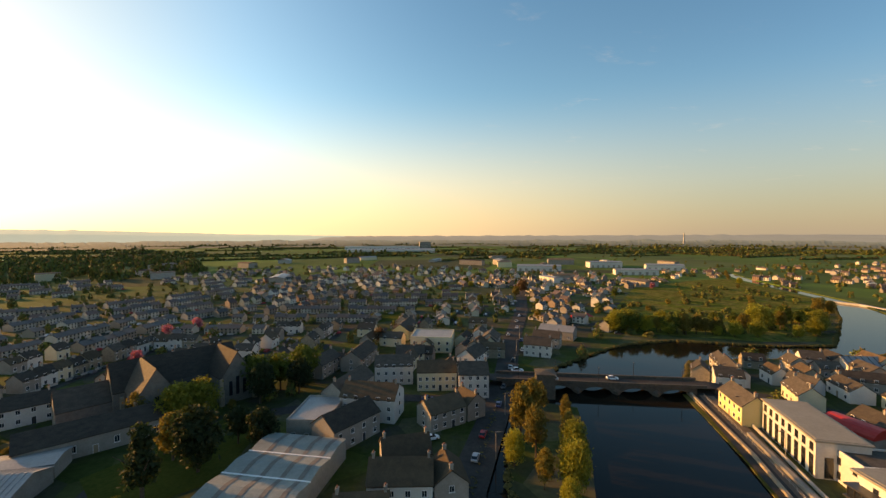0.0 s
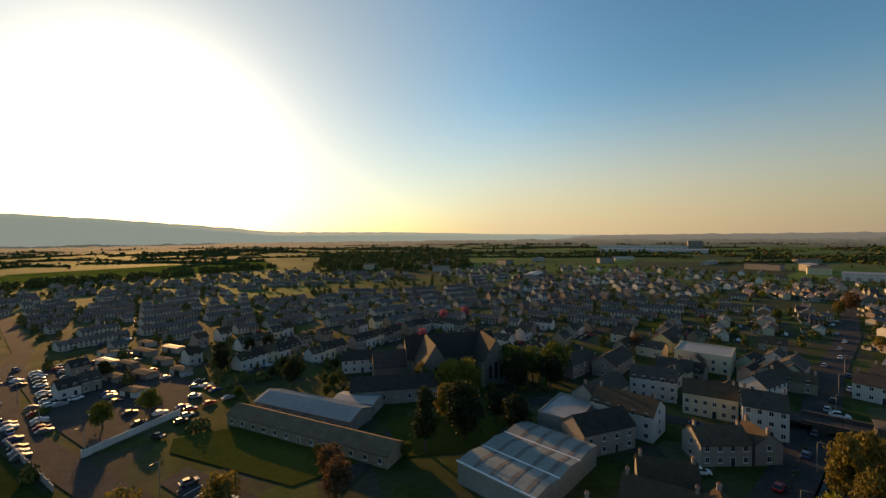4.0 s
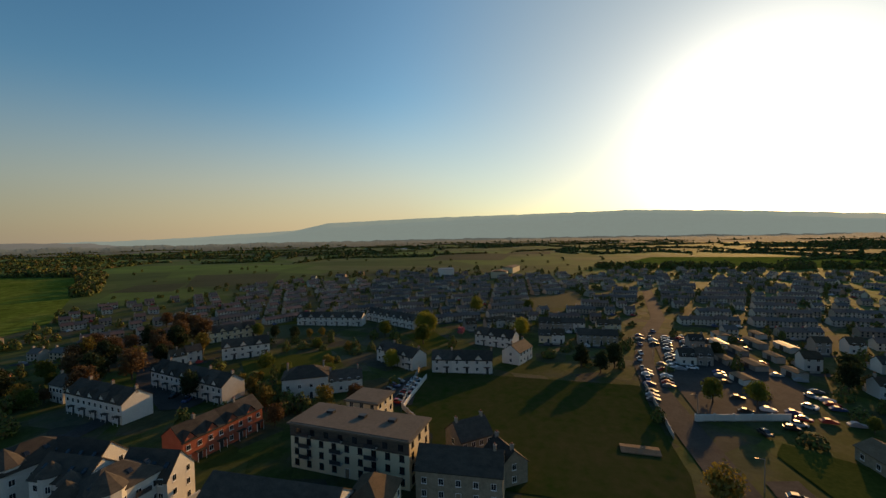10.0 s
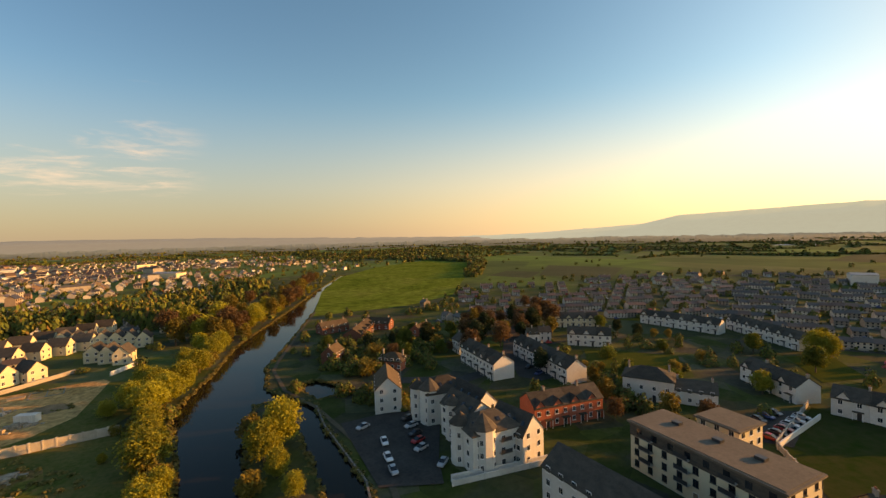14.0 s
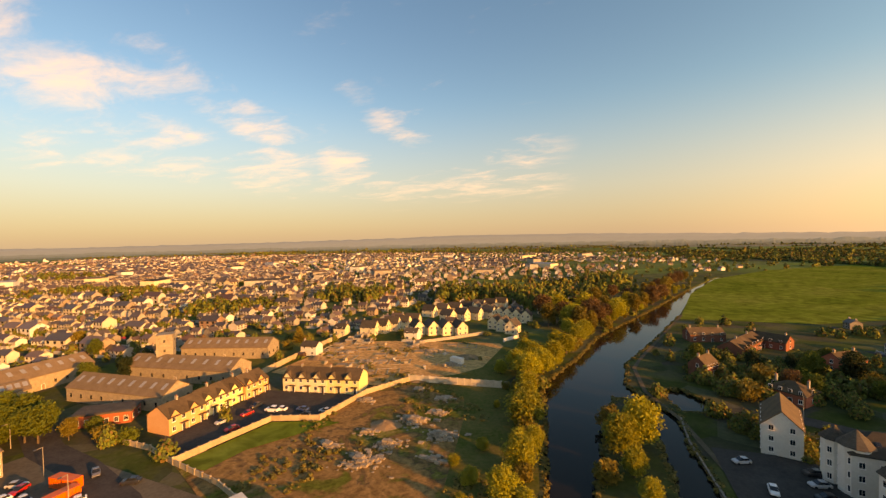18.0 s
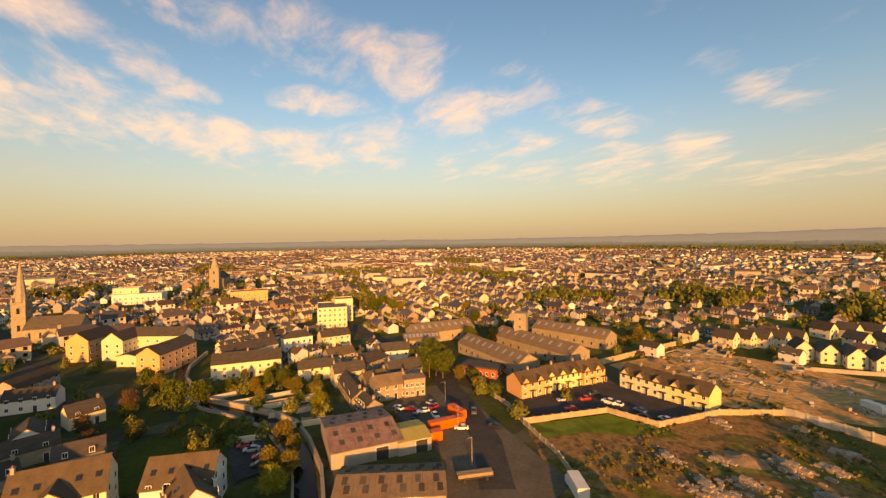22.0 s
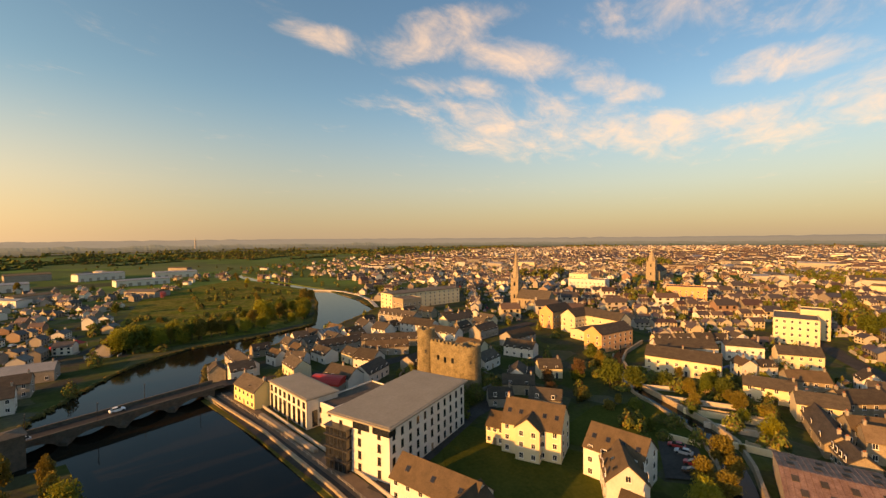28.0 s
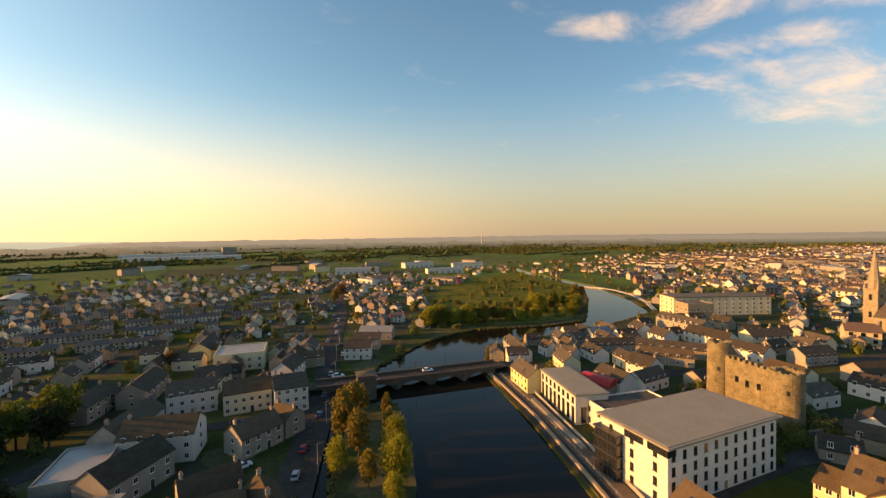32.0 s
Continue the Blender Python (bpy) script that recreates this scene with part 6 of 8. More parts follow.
for x, y, a, c in ((99, -94, 70, 4), (103, -104, 80, 4), (105, -110, 80, 2), (95, -110, 10, 0), (88, -112, 5, 3), (84, -109, -10, 2), (106, -97, 80, 1), (80, -113, 0, 1)):
    car(x, y, a, c, 0.22, "cars before the terraces")
car(97, -108.5, 10, 0, 0.22, "cars before the terraces", True)

# ---- south: white apartments, terraces, cream block ----


def balcony(parent, m):
    b = part("balcony", kept(("balcony",), lambda: boxes("balcony", [(-1.5, -1.2, -0.15, 1.5, 0.05, 0.0)], CONCRETE)), parent, m)
    part("railing", kept(("railing",), lambda: boxes("railing", [(-1.5, -1.2, 0.003, 1.5, -1.15, 0.95)], DARKFRAME)), b)


def turret(parent, x, y, r, h, floors, m):
    k = 10
    part("bay", mesh("bay", [(x + r * math.cos(2 * math.pi * i / k), y + r * math.sin(2 * math.pi * i / k), z) for z in (-1, h) for i in range(k)], [(i, (i + 1) % k, k + (i + 1) % k, k + i) for i in range(k)] + [tuple(range(k, 2 * k))], m), parent)
    part("bay_roof", mesh("bay_roof", [(x + (r + 0.4) * math.cos(2 * math.pi * i / k), y + (r + 0.4) * math.sin(2 * math.pi * i / k), h) for i in range(k)] + [(x, y, h + r * 1.1)], [(i, (i + 1) % k, k) for i in range(k)] + [tuple(range(k))[::-1]], SLATE), parent)
    for f in range(floors):
        for i in range(0, 10, 2):
            a = 2 * math.pi * (i + 0.5) / k
            part("window", window_mesh(0.9, 1.4, FRAME), parent, pose(x + r * 0.955 * math.cos(a), y + r * 0.955 * math.sin(a), 1.0 + f * 2.9, 0, 0, math.degrees(a) + 90))
        balcony(parent, pose(x + r + 1.8, y - r + 1.4, 3.9 + f * 2.9)) if f < floors - 1 else None


def on(ang, cx, cy, x, y):
    """A place of the plan in the frame of a thing turned by ang at (cx, cy)."""
    c, s_ = math.cos(radians(ang)), math.sin(radians(ang))
    return c * (x - cx) + s_ * (y - cy), -s_ * (x - cx) + c * (y - cy)


# each block: middle, turn, length, width, eaves, roof, bays (place, radius, height), hip
for cx, cy, a, L, W, eh, rh, fl, bays, hip in (
        (-56, -83.4, 176, 13, 9.6, 9.2, 3.4, 3, ((-53, -80.6, 3.0, 10.2), (-50.2, -86.2, 2.5, 9.8)), True), (-63.8, -82.2, 99, 11.5, 7.4, 7.5, 4.2, 3, (), False),
        (-57.4, -95.2, 95, 13, 8, 8.8, 3.2, 3, ((-54.4, -97.2, 2.2, 9.8), (-54.0, -91.2, 1.9, 9.4)), False), (-58.4, -110.6, 172, 13, 9.6, 9.2, 3.6, 3, ((-53.4, -109.4, 3.0, 10.2), (-51.6, -113.6, 2.4, 9.6)), True),
        (-63.0, -101.5, 95, 14, 8, 8.0, 3.8, 3, (), False)):
    ap = house(cx, cy, a, L, W, eh, rh, WHITE, SLATE, 4, fl, (), hip, label="white three-storey apartment house with dark roof and round bays", skylights=4, ends=2, name="apartment_house", step=2.8, group="white riverside apartments", frame_mat=FRAME)
    for bx, by, br, bh in bays:
        turret(ap, *on(a, cx, cy, bx, by), br, bh, 3, WHITE)
house(-47.4, -128.9, 71.4, 15.5, 8.2, 7.4, 3.8, WHITE, TILE, 5, 3, (), label="narrow white three-storey house with a brown roof", ends=2, name="apartment_house")
ribbon("boundary_wall", [(-43.9, -80.1), (-59.4, -76.8), (-68, -75.4)], 0.4, 0.0, WHITE, "white rendered wall beside the apartments", 1.6, "wall")
terrace(-95.3, -141.7, 84, 29.4, 5, WHITE, SLATE, False, 6.2, 3.2, 9, "white terraces by the lane", "white terrace house with small front gable")
terrace(-117.3, -129.9, 79, 42, 7, WHITE, SLATE, False, 5.8, 3.2, 8.5, "white terraces by the lane", "white terrace house with small front gable")
terrace(-88.1, -91.4, 170, 23, 4, REDBRICK, SLATE, False, 6.0, 3.0, 8.5, "red brick terrace", "red brick terrace house with dark slate roof")
yb = flat_block(-88, -48, 87, 31, 11.5, 10.6, CREAM, FLATROOF, 9, 4, "cream four-storey apartment block with flat grey roof", over=0.6, ends=3, step=2.6, frame_mat=DARKFRAME)
part("attic_band", boxes("attic_band", [(-15.56, 5.70, 8.2, 15.56, 5.82, 10.4)], SLATE), yb, None, "dark slate-hung top storey")
for f in range(3):
    for x in (-13, -4, 5, 11):
        balcony(yb, pose(x, 5.75, 3.3 + 2.6 * f, 0, 0, 180))
for f in range(3):
    for x in (-11, -2.5, 6.5):
        balcony(yb, pose(x, -5.75, 3.3 + 2.6 * f))
for x in (-9, 0, 8):
    part("roof_vent", boxes("roof_vent", [(-0.9, -0.7, 11.0, 0.9, 0.7, 11.7)], DARKFRAME), yb, pose(x, 1.5, 0))
mn = part("mansard", boxes("mansard", [(-15.56, -5.90, 7.75, 15.56, -5.62, 10.44)], SLATE), yb, None, "dark slate-clad top storey")
for k in range(8):
    part("dormer_window", boxes("dormer_window", [(-13.6 + k * 3.8, -5.96, 8.5, -12.4 + k * 3.8, -5.88, 9.9)], PANE), mn)
flat_block(-103.5, -53, 87, 9.5, 9, 10.2, CREAM, FLATROOF, 3, 4, "cream rear wing with flat roof", over=0.5, ends=3, step=2.6)
house(-63, -52, 93, 27, 10, 7.0, 3.4, WHITE, SLATE, 8, 3, (), label="long white three-storey house with dark roof", ends=2, name="apartment_house")
house(-70, -36, 5, 11, 8, 6.0, 3.4, CREAM, TILE, 3, 2, (), label="cream house with brown hipped roof", hip=True)
house(-84, -22, 95, 18, 8, 6.4, 3.4, STONE, SLATE, 5, 2, (0.4,), label="old stone house with dark roof and gables")
for x, y, a, L, W, eh, rh, w, r, hip in (
        (-99.8, -24, 134, 9, 8, 5.6, 3.2, STONE, SLATE, False), (-92, -14, 40, 8, 7, 4.8, 3.0, STONE, SLATE, False), (-124.7, -88.5, 121, 15, 10, 7.0, 3.0, WHITE, SLATE, True), (-132, -77.6, 123, 12, 7, 4.4, 2.6, WHITE, SLATE, False),
        (-161.8, -41, 100, 24, 8, 5.2, 2.8, WHITE, SLATE, False), (-179.7, -21, 161, 13, 8, 5.2, 2.8, WHITE, SLATE, False), (-202.5, -33.7, 74, 20, 8, 5.2, 2.8, WHITE, SLATE, False), (-164.5, -69, 64, 23, 8, 5.2, 2.8, WHITE, SLATE, False),
        (-158.8, -145, 133, 20, 8, 5.6, 3.0, WHITE, SLATE, False), (-57.8, -247, -168, 17, 9, 3.8, 2.8, BROWNBRICK, TILE, False), (-69, -229, -123, 30, 10, 3.8, 3.0, BROWNBRICK, TILE, False), (-84, -240, -40, 16, 9, 3.8, 2.8, BROWNBRICK, TILE, False),
        (-43.4, -186.5, -129, 9, 7, 4.6, 3.0, BROWNBRICK, TILE, False), (-63.7, -164.7, 136, 11, 9, 3.6, 2.8, REDBRICK, TILE, True), (-96, -205, 30, 12, 8, 4.8, 2.8, REDBRICK, TILE, False), (-100, -168, 84, 8, 7, 6.0, 2.6, WHITE, SLATE, False),
        (-238.7, -104.6, 63, 46, 8, 5.2, 2.6, WHITE, SLATE, False), (-228, -142, 98, 42, 8, 5.2, 2.6, WHITE, SLATE, False), (-183.8, -178.4, 145, 25, 8, 5.2, 2.8, CREAM, SLATE, False)):
    if L > 18:
        terrace(x, y, a, L, max(2, round(L / 7)), w, r, False, eh, rh, W, "terraces south of the field", {"white render": "white", "cream render": "cream", "red brick": "red brick", "brown brick": "brown brick"}[w.name] + " terrace house with front gable and porch")
    else:
        house(x, y, a, L, W, eh, rh, w, r, 4, 2, (-0.4, 0.4), hip, label={"white render": "white rendered", "cream render": "cream rendered", "red brick": "red brick", "brown brick": "brown brick", "grey stone": "grey stone"}[w.name] + " house with " + {"dark slate": "dark slate", "red clay tiles": "red tiled", "brown concrete tiles": "brown tiled"}[r.name] + " roof and chimneys", group="houses south of the field", ends=1)
for x, y, a in ((-34.7, -115.4, 20), (-48, -114, 10), (-46, -104, 15), (-44, -96, 20), (-45.5, -87, 40), (-37, -104, 80), (-35, -96, 85), (-34, -90, 85), (-47, -109, 12), (-45, -100, 18), (-120, -141, 80), (-118, -134, 85), (-117, -128, 85), (-113, -122, 80), (-122, -147, 75), (-108, -124, 20), (-110, -132, 20)):
    car(x, y, a, None, 0.22)
gs = root("lean_to", -111.4, 17, 90)
part("roof", mesh("roof", *gable_roof(9, 4, 0.35, 0.3, 0.2, 0.1), CEMENTROOF), gs), part("wall", mesh("wall", *gable_wall(9, 4, 0.35, 0.3), STONE), gs)
tagged(gs, "low ruined outbuilding with a pale sheet roof", "shed")

# ---- west: church, school, halls, car parks ----
ch = root("church", -90, 139, 48)
CLEAR_DISCS.append((-90, 135, 30))
part("nave", mesh("nave", *gable_wall(36, 12, 8.5, 7.5), DARKSTONE), ch), part("roof", mesh("roof", *gable_roof(36, 12, 8.5, 7.5), SLATE), ch, None, "steep dark slate roof")
for x, L in ((-10, 13), (13, 12)):
    part("transept", mesh("transept", *gable_wall(L, 10, 8.8, 7.6), DARKSTONE), ch, pose(x, -6.5 - L / 2 + 1, 0, 0, 0, 90))
    part("transept_roof", mesh("transept_roof", *gable_roof(L + 4, 10, 8.8, 7.6), SLATE), ch, pose(x, -6.5 - L / 2 + 3, 0, 0, 0, 90))
    for dx in (-2.2, 0, 2.2):
        part("lancet_window", boxes("lancet_window", [(-0.5, -0.1, 2.5, 0.5, 0.2, 8.4 if dx == 0 else 7.2)], PANE), ch, pose(x + dx, -6.5 - L + 1, 0))
    for dx in (-5.2, 5.2):
        part("buttress", boxes("buttress", [(-0.6, -1.3, -1, 0.6, 0, 5), (-0.5, -0.8, 5, 0.5, 0, 8.6)], STONE), ch, pose(x + dx, -6.5 - L + 1, 0))
part("aisle", boxes("aisle", [(-3, -11, -1, 6, -6.4, 5.5)], STONE), ch), part("aisle_roof", mesh("aisle_roof", [(-3.3, -11.4, 5.4), (6.3, -11.4, 5.4), (6.3, -6.3, 8), (-3.3, -6.3, 8), (-3.3, -11.4, 5.7), (6.3, -11.4, 5.7), (6.3, -6.3, 8.3), (-3.3, -6.3, 8.3)], BOXF, SLATE), ch)
part("chancel", mesh("chancel", *gable_wall(13, 9, 6.0, 5.0), DARKSTONE), ch, pose(-24, 0, 0)), part("chancel_roof", mesh("chancel_roof", *gable_roof(13, 9, 6.0, 5.0), SLATE), ch, pose(-24, 0, 0))
for i in range(7):
    part("buttress", boxes("buttress", [(-0.5, -1.2, -1, 0.5, 0, 7)], STONE), ch, pose(-16 + i * 5.4, -6.0, 0))
tagged(ch, "large grey stone church with steep roofs and gabled transepts", "church")
house(-91, 107, 43, 30, 8.5, 4.8, 3.2, GREYR, SLATE, 7, 1, (), label="long grey school hall with slate roof", ends=2, name="hall", ww=1.2, wh=1.8, base=1.4)
house(-124, 122, 46, 13, 8, 5.4, 2.8, WHITE, SLATE, 4, 2, (-0.4, 0.4), label="white two-storey parish house with slate roof")
house(-116, 133, 46, 10, 7, 4.0, 2.4, GREYR, SLATE, 3, 1, (0.4,), label="grey outbuilding behind the parish house")
sc = house(-104.5, 83, 9, 37, 11, 3.4, 1.8, GREYR, METALROOF, 9, 1, (), label="long school building with pale metal roof", name="school", ww=1.8, wh=1.4)
for i in range(30):
    part("roof_seam", kept(("seam",), lambda: mesh("roof_seam", [(-0.06, -5.8, 3.52), (0.06, -5.8, 3.52), (0.06, 0, 5.42), (-0.06, 0, 5.42), (-0.06, 5.8, 3.52), (0.06, 5.8, 3.52), (0, -5.8, 3.64), (0, 0, 5.54), (0, 5.8, 3.64)], [(0, 6, 7, 3), (1, 2, 7, 6), (3, 7, 8, 4), (2, 5, 8, 7)], METALROOF)), sc, pose(-17.4 + i * 1.2, 0, 0))
house(-93, 72.5, 8, 56, 7.5, 3.2, 1.9, STONE, CEMENTROOF, 13, 1, (), label="long low stone range with dark weathered roof", name="stone_range")
house(-96, 94, 20, 14, 8, 3.4, 0.6, GREYR, METALROOF, 4, 1, (), label="low flat-roofed school annexe", name="annexe")
gl = root("market_shed", -36, 89, -10)
CLEAR_DISCS.append((-36, 89, 20))
part("wall", boxes("wall", [(-9.8, -13.8, -1, 9.8, 13.8, 5.0)], SHEDROOF), gl)
for b in range(3):
    y0 = -13.8 + b * 9.2
    v = [(x, y0 + 9.2 * k / 8, 5.0 + 0.6 * (1 - abs(k - 4) / 4)) for x in (-10, 10) for k in range(9)]
    part("roof_bay", mesh("roof_bay", v, [(k, k + 9, k + 10, k + 1) for k in range(8)] + [tuple(range(9))[::-1], tuple(range(9, 18))], SHEDROOF), gl, None, "pale low-pitched metal roof bay")
    for x in (-6, -1.5, 3.0, 7.0):
        part("roof_light", mesh("roof_light", [(x + dx, y0 + 9.2 * k / 8, 5.06 + 0.6 * (1 - abs(k - 4) / 4)) for dx in (0, 1.1) for k in range(9)], [(k, k + 9, k + 10, k + 1) for k in range(8)], DARKSTONE), gl)
    part("gutter", boxes("gutter", [(-10.1, y0 - 0.2, 4.9, 10.1, y0 + 0.2, 5.15)], FRAME), gl)
tagged(gl, "wide shed with three low-pitched pale metal roof bays", "shed")
flat_block(-36, 118, -3, 11, 17, 5.4, GREYR, METALROOF, 3, 1, "flat-roofed store with pale patched roof", ends=3, name="store")
house(-26, 111, 54, 16, 9, 6.0, 3.2, GREYR, SLATE, 4, 2, (), label="grey store house with dark slate roof")
# several white houses use grey render: shade on this bank put into wall colour
for x, y, a, L, W, eh, rh, w, r, n, fl in (
        (-21.5, 126, -11, 17, 10, 7.0, 3.2, WHITE, TILE, 5, 3), (-31, 136, 73, 20, 8, 6.4, 3.4, GREYR, SLATE, 5, 2), (-18.3, 156, 4, 14, 9, 7.0, 3.0, WHITE, SLATE, 5, 3), (-2.2, 150, 2, 14, 9, 6.6, 3.0, CREAM, TILE, 6, 2),
        (10.6, 144, 0, 10, 11, 8.0, 3.0, WHITE, SLATE, 4, 3), (-0.4, 120.3, 33, 12, 8, 5.2, 2.8, GREYR, TILE, 4, 2), (8, 126, -57, 8, 6.5, 5.0, 2.6, GREYR, TILE, 2, 2), (-8.7, 94.5, 14, 11, 8, 6.0, 3.0, GREYR, TILE, 4, 2),
        (-8.6, 84.5, 1, 13, 9, 6.0, 3.2, WHITE, TILE, 4, 2), (1, 86, -80, 9, 7, 5.2, 2.8, GREYR, TILE, 3, 2), (-20.8, 228, 82, 22, 9, 5.0, 3.2, YELLOW, SLATE, 5, 2), (-35.4, 176, 81, 20, 9, 5.2, 3.0, GREYR, SLATE, 5, 2),
        (12.5, 174, 63, 14, 8, 5.4, 3.0, WHITE, SLATE, 4, 2), (16, 190, 70, 12, 8, 5.0, 2.8, GREYR, TILE, 4, 2), (-14, 178, 5, 12, 8, 5.0, 2.8, CREAM, SLATE, 4, 2), (44, 190, -20, 12, 8, 5.4, 2.8, WHITE, SLATE, 4, 2), (52, 205, -25, 13, 8, 5.2, 2.6, GREYR, SLATE, 4, 2),
        (-15, 75, 5, 10, 7.5, 5.0, 2.8, GREYR, TILE, 3, 2), (62, 222, -30, 18, 9, 4.6, 2.2, GREYR, METALROOF, 4, 1), (24, 205, 75, 11, 8, 5.0, 2.6, GREYR, SLATE, 4, 2), (-48, 165, 75, 14, 8, 5.4, 2.8, GREYR, SLATE, 4, 2)):
    house(x, y, a, L, W, eh, rh, w, r, n, fl, (-0.44, 0.44), label={1: "single-storey ", 2: "two-storey ", 3: "three-storey "}[fl] + {"white render": "white rendered", "cream render": "cream", "grey render": "grey rendered", "yellow render": "pale yellow"}[w.name] + " town house with " + {"dark slate": "dark slate", "brown concrete tiles": "brown tiled", "pale metal sheet": "pale metal"}[r.name] + " roof", group="houses by the west bank", ends=1)
flat_block(-4.7, 202, -6, 19.5, 17, 7, CREAM, METALROOF, 5, 2, "pale green-grey flat-roofed hall", name="hall")
for k in range(4):
    tt_ = root("market_tent", 78 + k * 5.5, 262 + k * 2.5, 25)
    part("canopy", mesh("canopy", [(-3, -3, 2.4), (3, -3, 2.4), (3, 3, 2.4), (-3, 3, 2.4), (0, 0, 4.2)], [(0, 1, 4), (1, 2, 4), (2, 3, 4), (3, 0, 4)], REDPAINT), tt_)
    for sx in (-2.9, 2.9):
        for sy in (-2.9, 2.9):
            part("pole", boxes("pole", [(sx - 0.06, sy - 0.06, 0, sx + 0.06, sy + 0.06, 2.45)], FRAME), tt_)
    tagged(tt_, "bright red pyramid tent on the green", "tent", "red tents")
for i, (x, y, a) in enumerate(((18, 132, 75), (22, 148, 75), (28, 170, 78), (31, 180, 78), (38, 196, 75), (41, 214, 74), (36, 226, 74), (44, 244, 74), (8, 100, 75), (11, 112, 75), (4, 134, 0), (-5, 137, 0), (-5, 107, 20), (-3, 110, 20), (47, 262, 72), (52, 280, 72))):
    car(x, y, a, None, 0.2, "cars along the street")
car(30, 165, 5, 0, 0.2, "cars along the street", True)
for r_, (xa, ya, xb, yb) in enumerate(((-237, 48, -183, 40), (-235, 56, -183, 47))):
    for i in range(11):
        if (i * 7 + r_ * 3) % 6:
            car(xa + (xb - xa) * i / 10, ya + (yb - ya) * i / 10, 80 + (i % 3) * 4, None, 0.22, "cars in the car park")
for x, y, a in ((-215, 33, 10), (-200, 31, 5), (-190, 29, 3), (-178, 28, 0), (-166, 28, 0), (-230, 40, 15), (-245, 44, 12), (-136, 61, 80), (-140, 64, 60), (-133, 58, 80), (-128, 50, 20), (-160, 75, 30), (-150, 70, 40), (-98, 44, 80), (-84, 45, 80)):
    car(x, y, a, None, 0.22)
for i in range(9):
    ribbon("parking_line", [(-103 + i * 2.8, 41.2), (-103.6 + i * 2.8, 45.6)], 0.16, 0.21, FRAME, "white painted parking line", category="road marking")

# ---- trees that stand out ----
for x, y, h, w in ((17, -121, 10.5, 1.3), (18.5, -133, 9.5, 1.2), (20, -146, 8.5, 1.15), (21, -160, 11, 1.3), (27, -170, 9.5, 1.2), (17, -171, 10.5, 1.25), (22, -182, 10, 1.2), (14, -187, 10, 1.25), (9, -202, 10, 1.2), (14, -213, 9, 1.1), (4, -223, 10, 1.2), (1, -237, 10, 1.2),
                   (10, -244, 9, 1.1), (15, -97, 9, 1.1), (13, -108, 6.5, 1.0), (17, -84, 8, 1.1), (25, -88, 4.5, 1.2), (26, -104, 3.5, 1.3), (31, -95, 3, 1.4), (33, -165, 6, 1.1), (27, -196, 8, 1.1)):
    tree("willow", x, y, h, wide=w)
for i, (x, y) in enumerate(((-1, -262), (-6, -276), (-17, -294), (-31, -325), (-48, -364), (-68, -433), (-10, -288), (-28, -341), (-55, -419), (-84, -496), (6, -255), (-2, -280), (-20, -315), (-40, -350), (-58, -390), (-75, -460), (-95, -520), (2, -300), (-12, -330), (-30, -372), (-48, -410), (15, -275), (20, -300), (-5, -345), (8, -320), (-110, -560), (-64, -445), (10, -262), (24, -262), (30, -290), (0, -360), (-20, -395))):
    tree(("olive", "copper", "willow", "olive", "copper")[i % 5], x - 2, y, 12 + (i * 7) % 6, wide=1.1)
for x, y, h, k in ((-13, -118, 13, "willow"), (-8, -111, 11, "willow"), (-10, -102, 7, "willow"), (-6, -128, 6, "bush"), (-12, -92, 6, "willow"), (-13, -138, 4, "bush"), (-4, -98, 5, "bush"),
                   (21, 110, 17, "olive"), (26, 119, 15, "olive"), (30, 126, 11, "olive"), (17, 97, 9, "willow"), (31, 96, 12, "willow"), (33, 108, 10, "olive"), (28, 86, 12, "willow"), (23, 101, 14, "olive"), (36, 120, 9, "olive"), (22, 88, 10, "olive"), (25, 79, 8, "willow"), (29, 92, 9, "green")):
    tree(k, x, y, h, wide=0.68 if y > 0 else 1.0)
for x, y, h, k in ((125, 228, 9, "willow"), (110, 238, 7, "willow"), (138, 236, 8, "green"), (118, 250, 6, "green"), (203, 224, 10, "willow"), (214, 234, 9, "willow"), (226, 245, 8, "olive"), (190, 220, 7, "willow"), (236, 258, 7, "olive"), (150, 225, 6, "willow"), (170, 222, 6, "olive"),
                   (105, 255, 6, "bush"), (150, 300, 4, "bush"), (180, 330, 4, "bush"), (220, 380, 4, "bush"), (260, 350, 4, "bush"), (200, 290, 4, "hedge"), (240, 320, 5, "bush"), (300, 420, 6, "olive"), (330, 460, 8, "willow"), (345, 500, 9, "olive"), (370, 540, 10, "olive"), (160, 260, 5, "bush"), (185, 262, 6, "green")):
    tree(k, x, y, h)
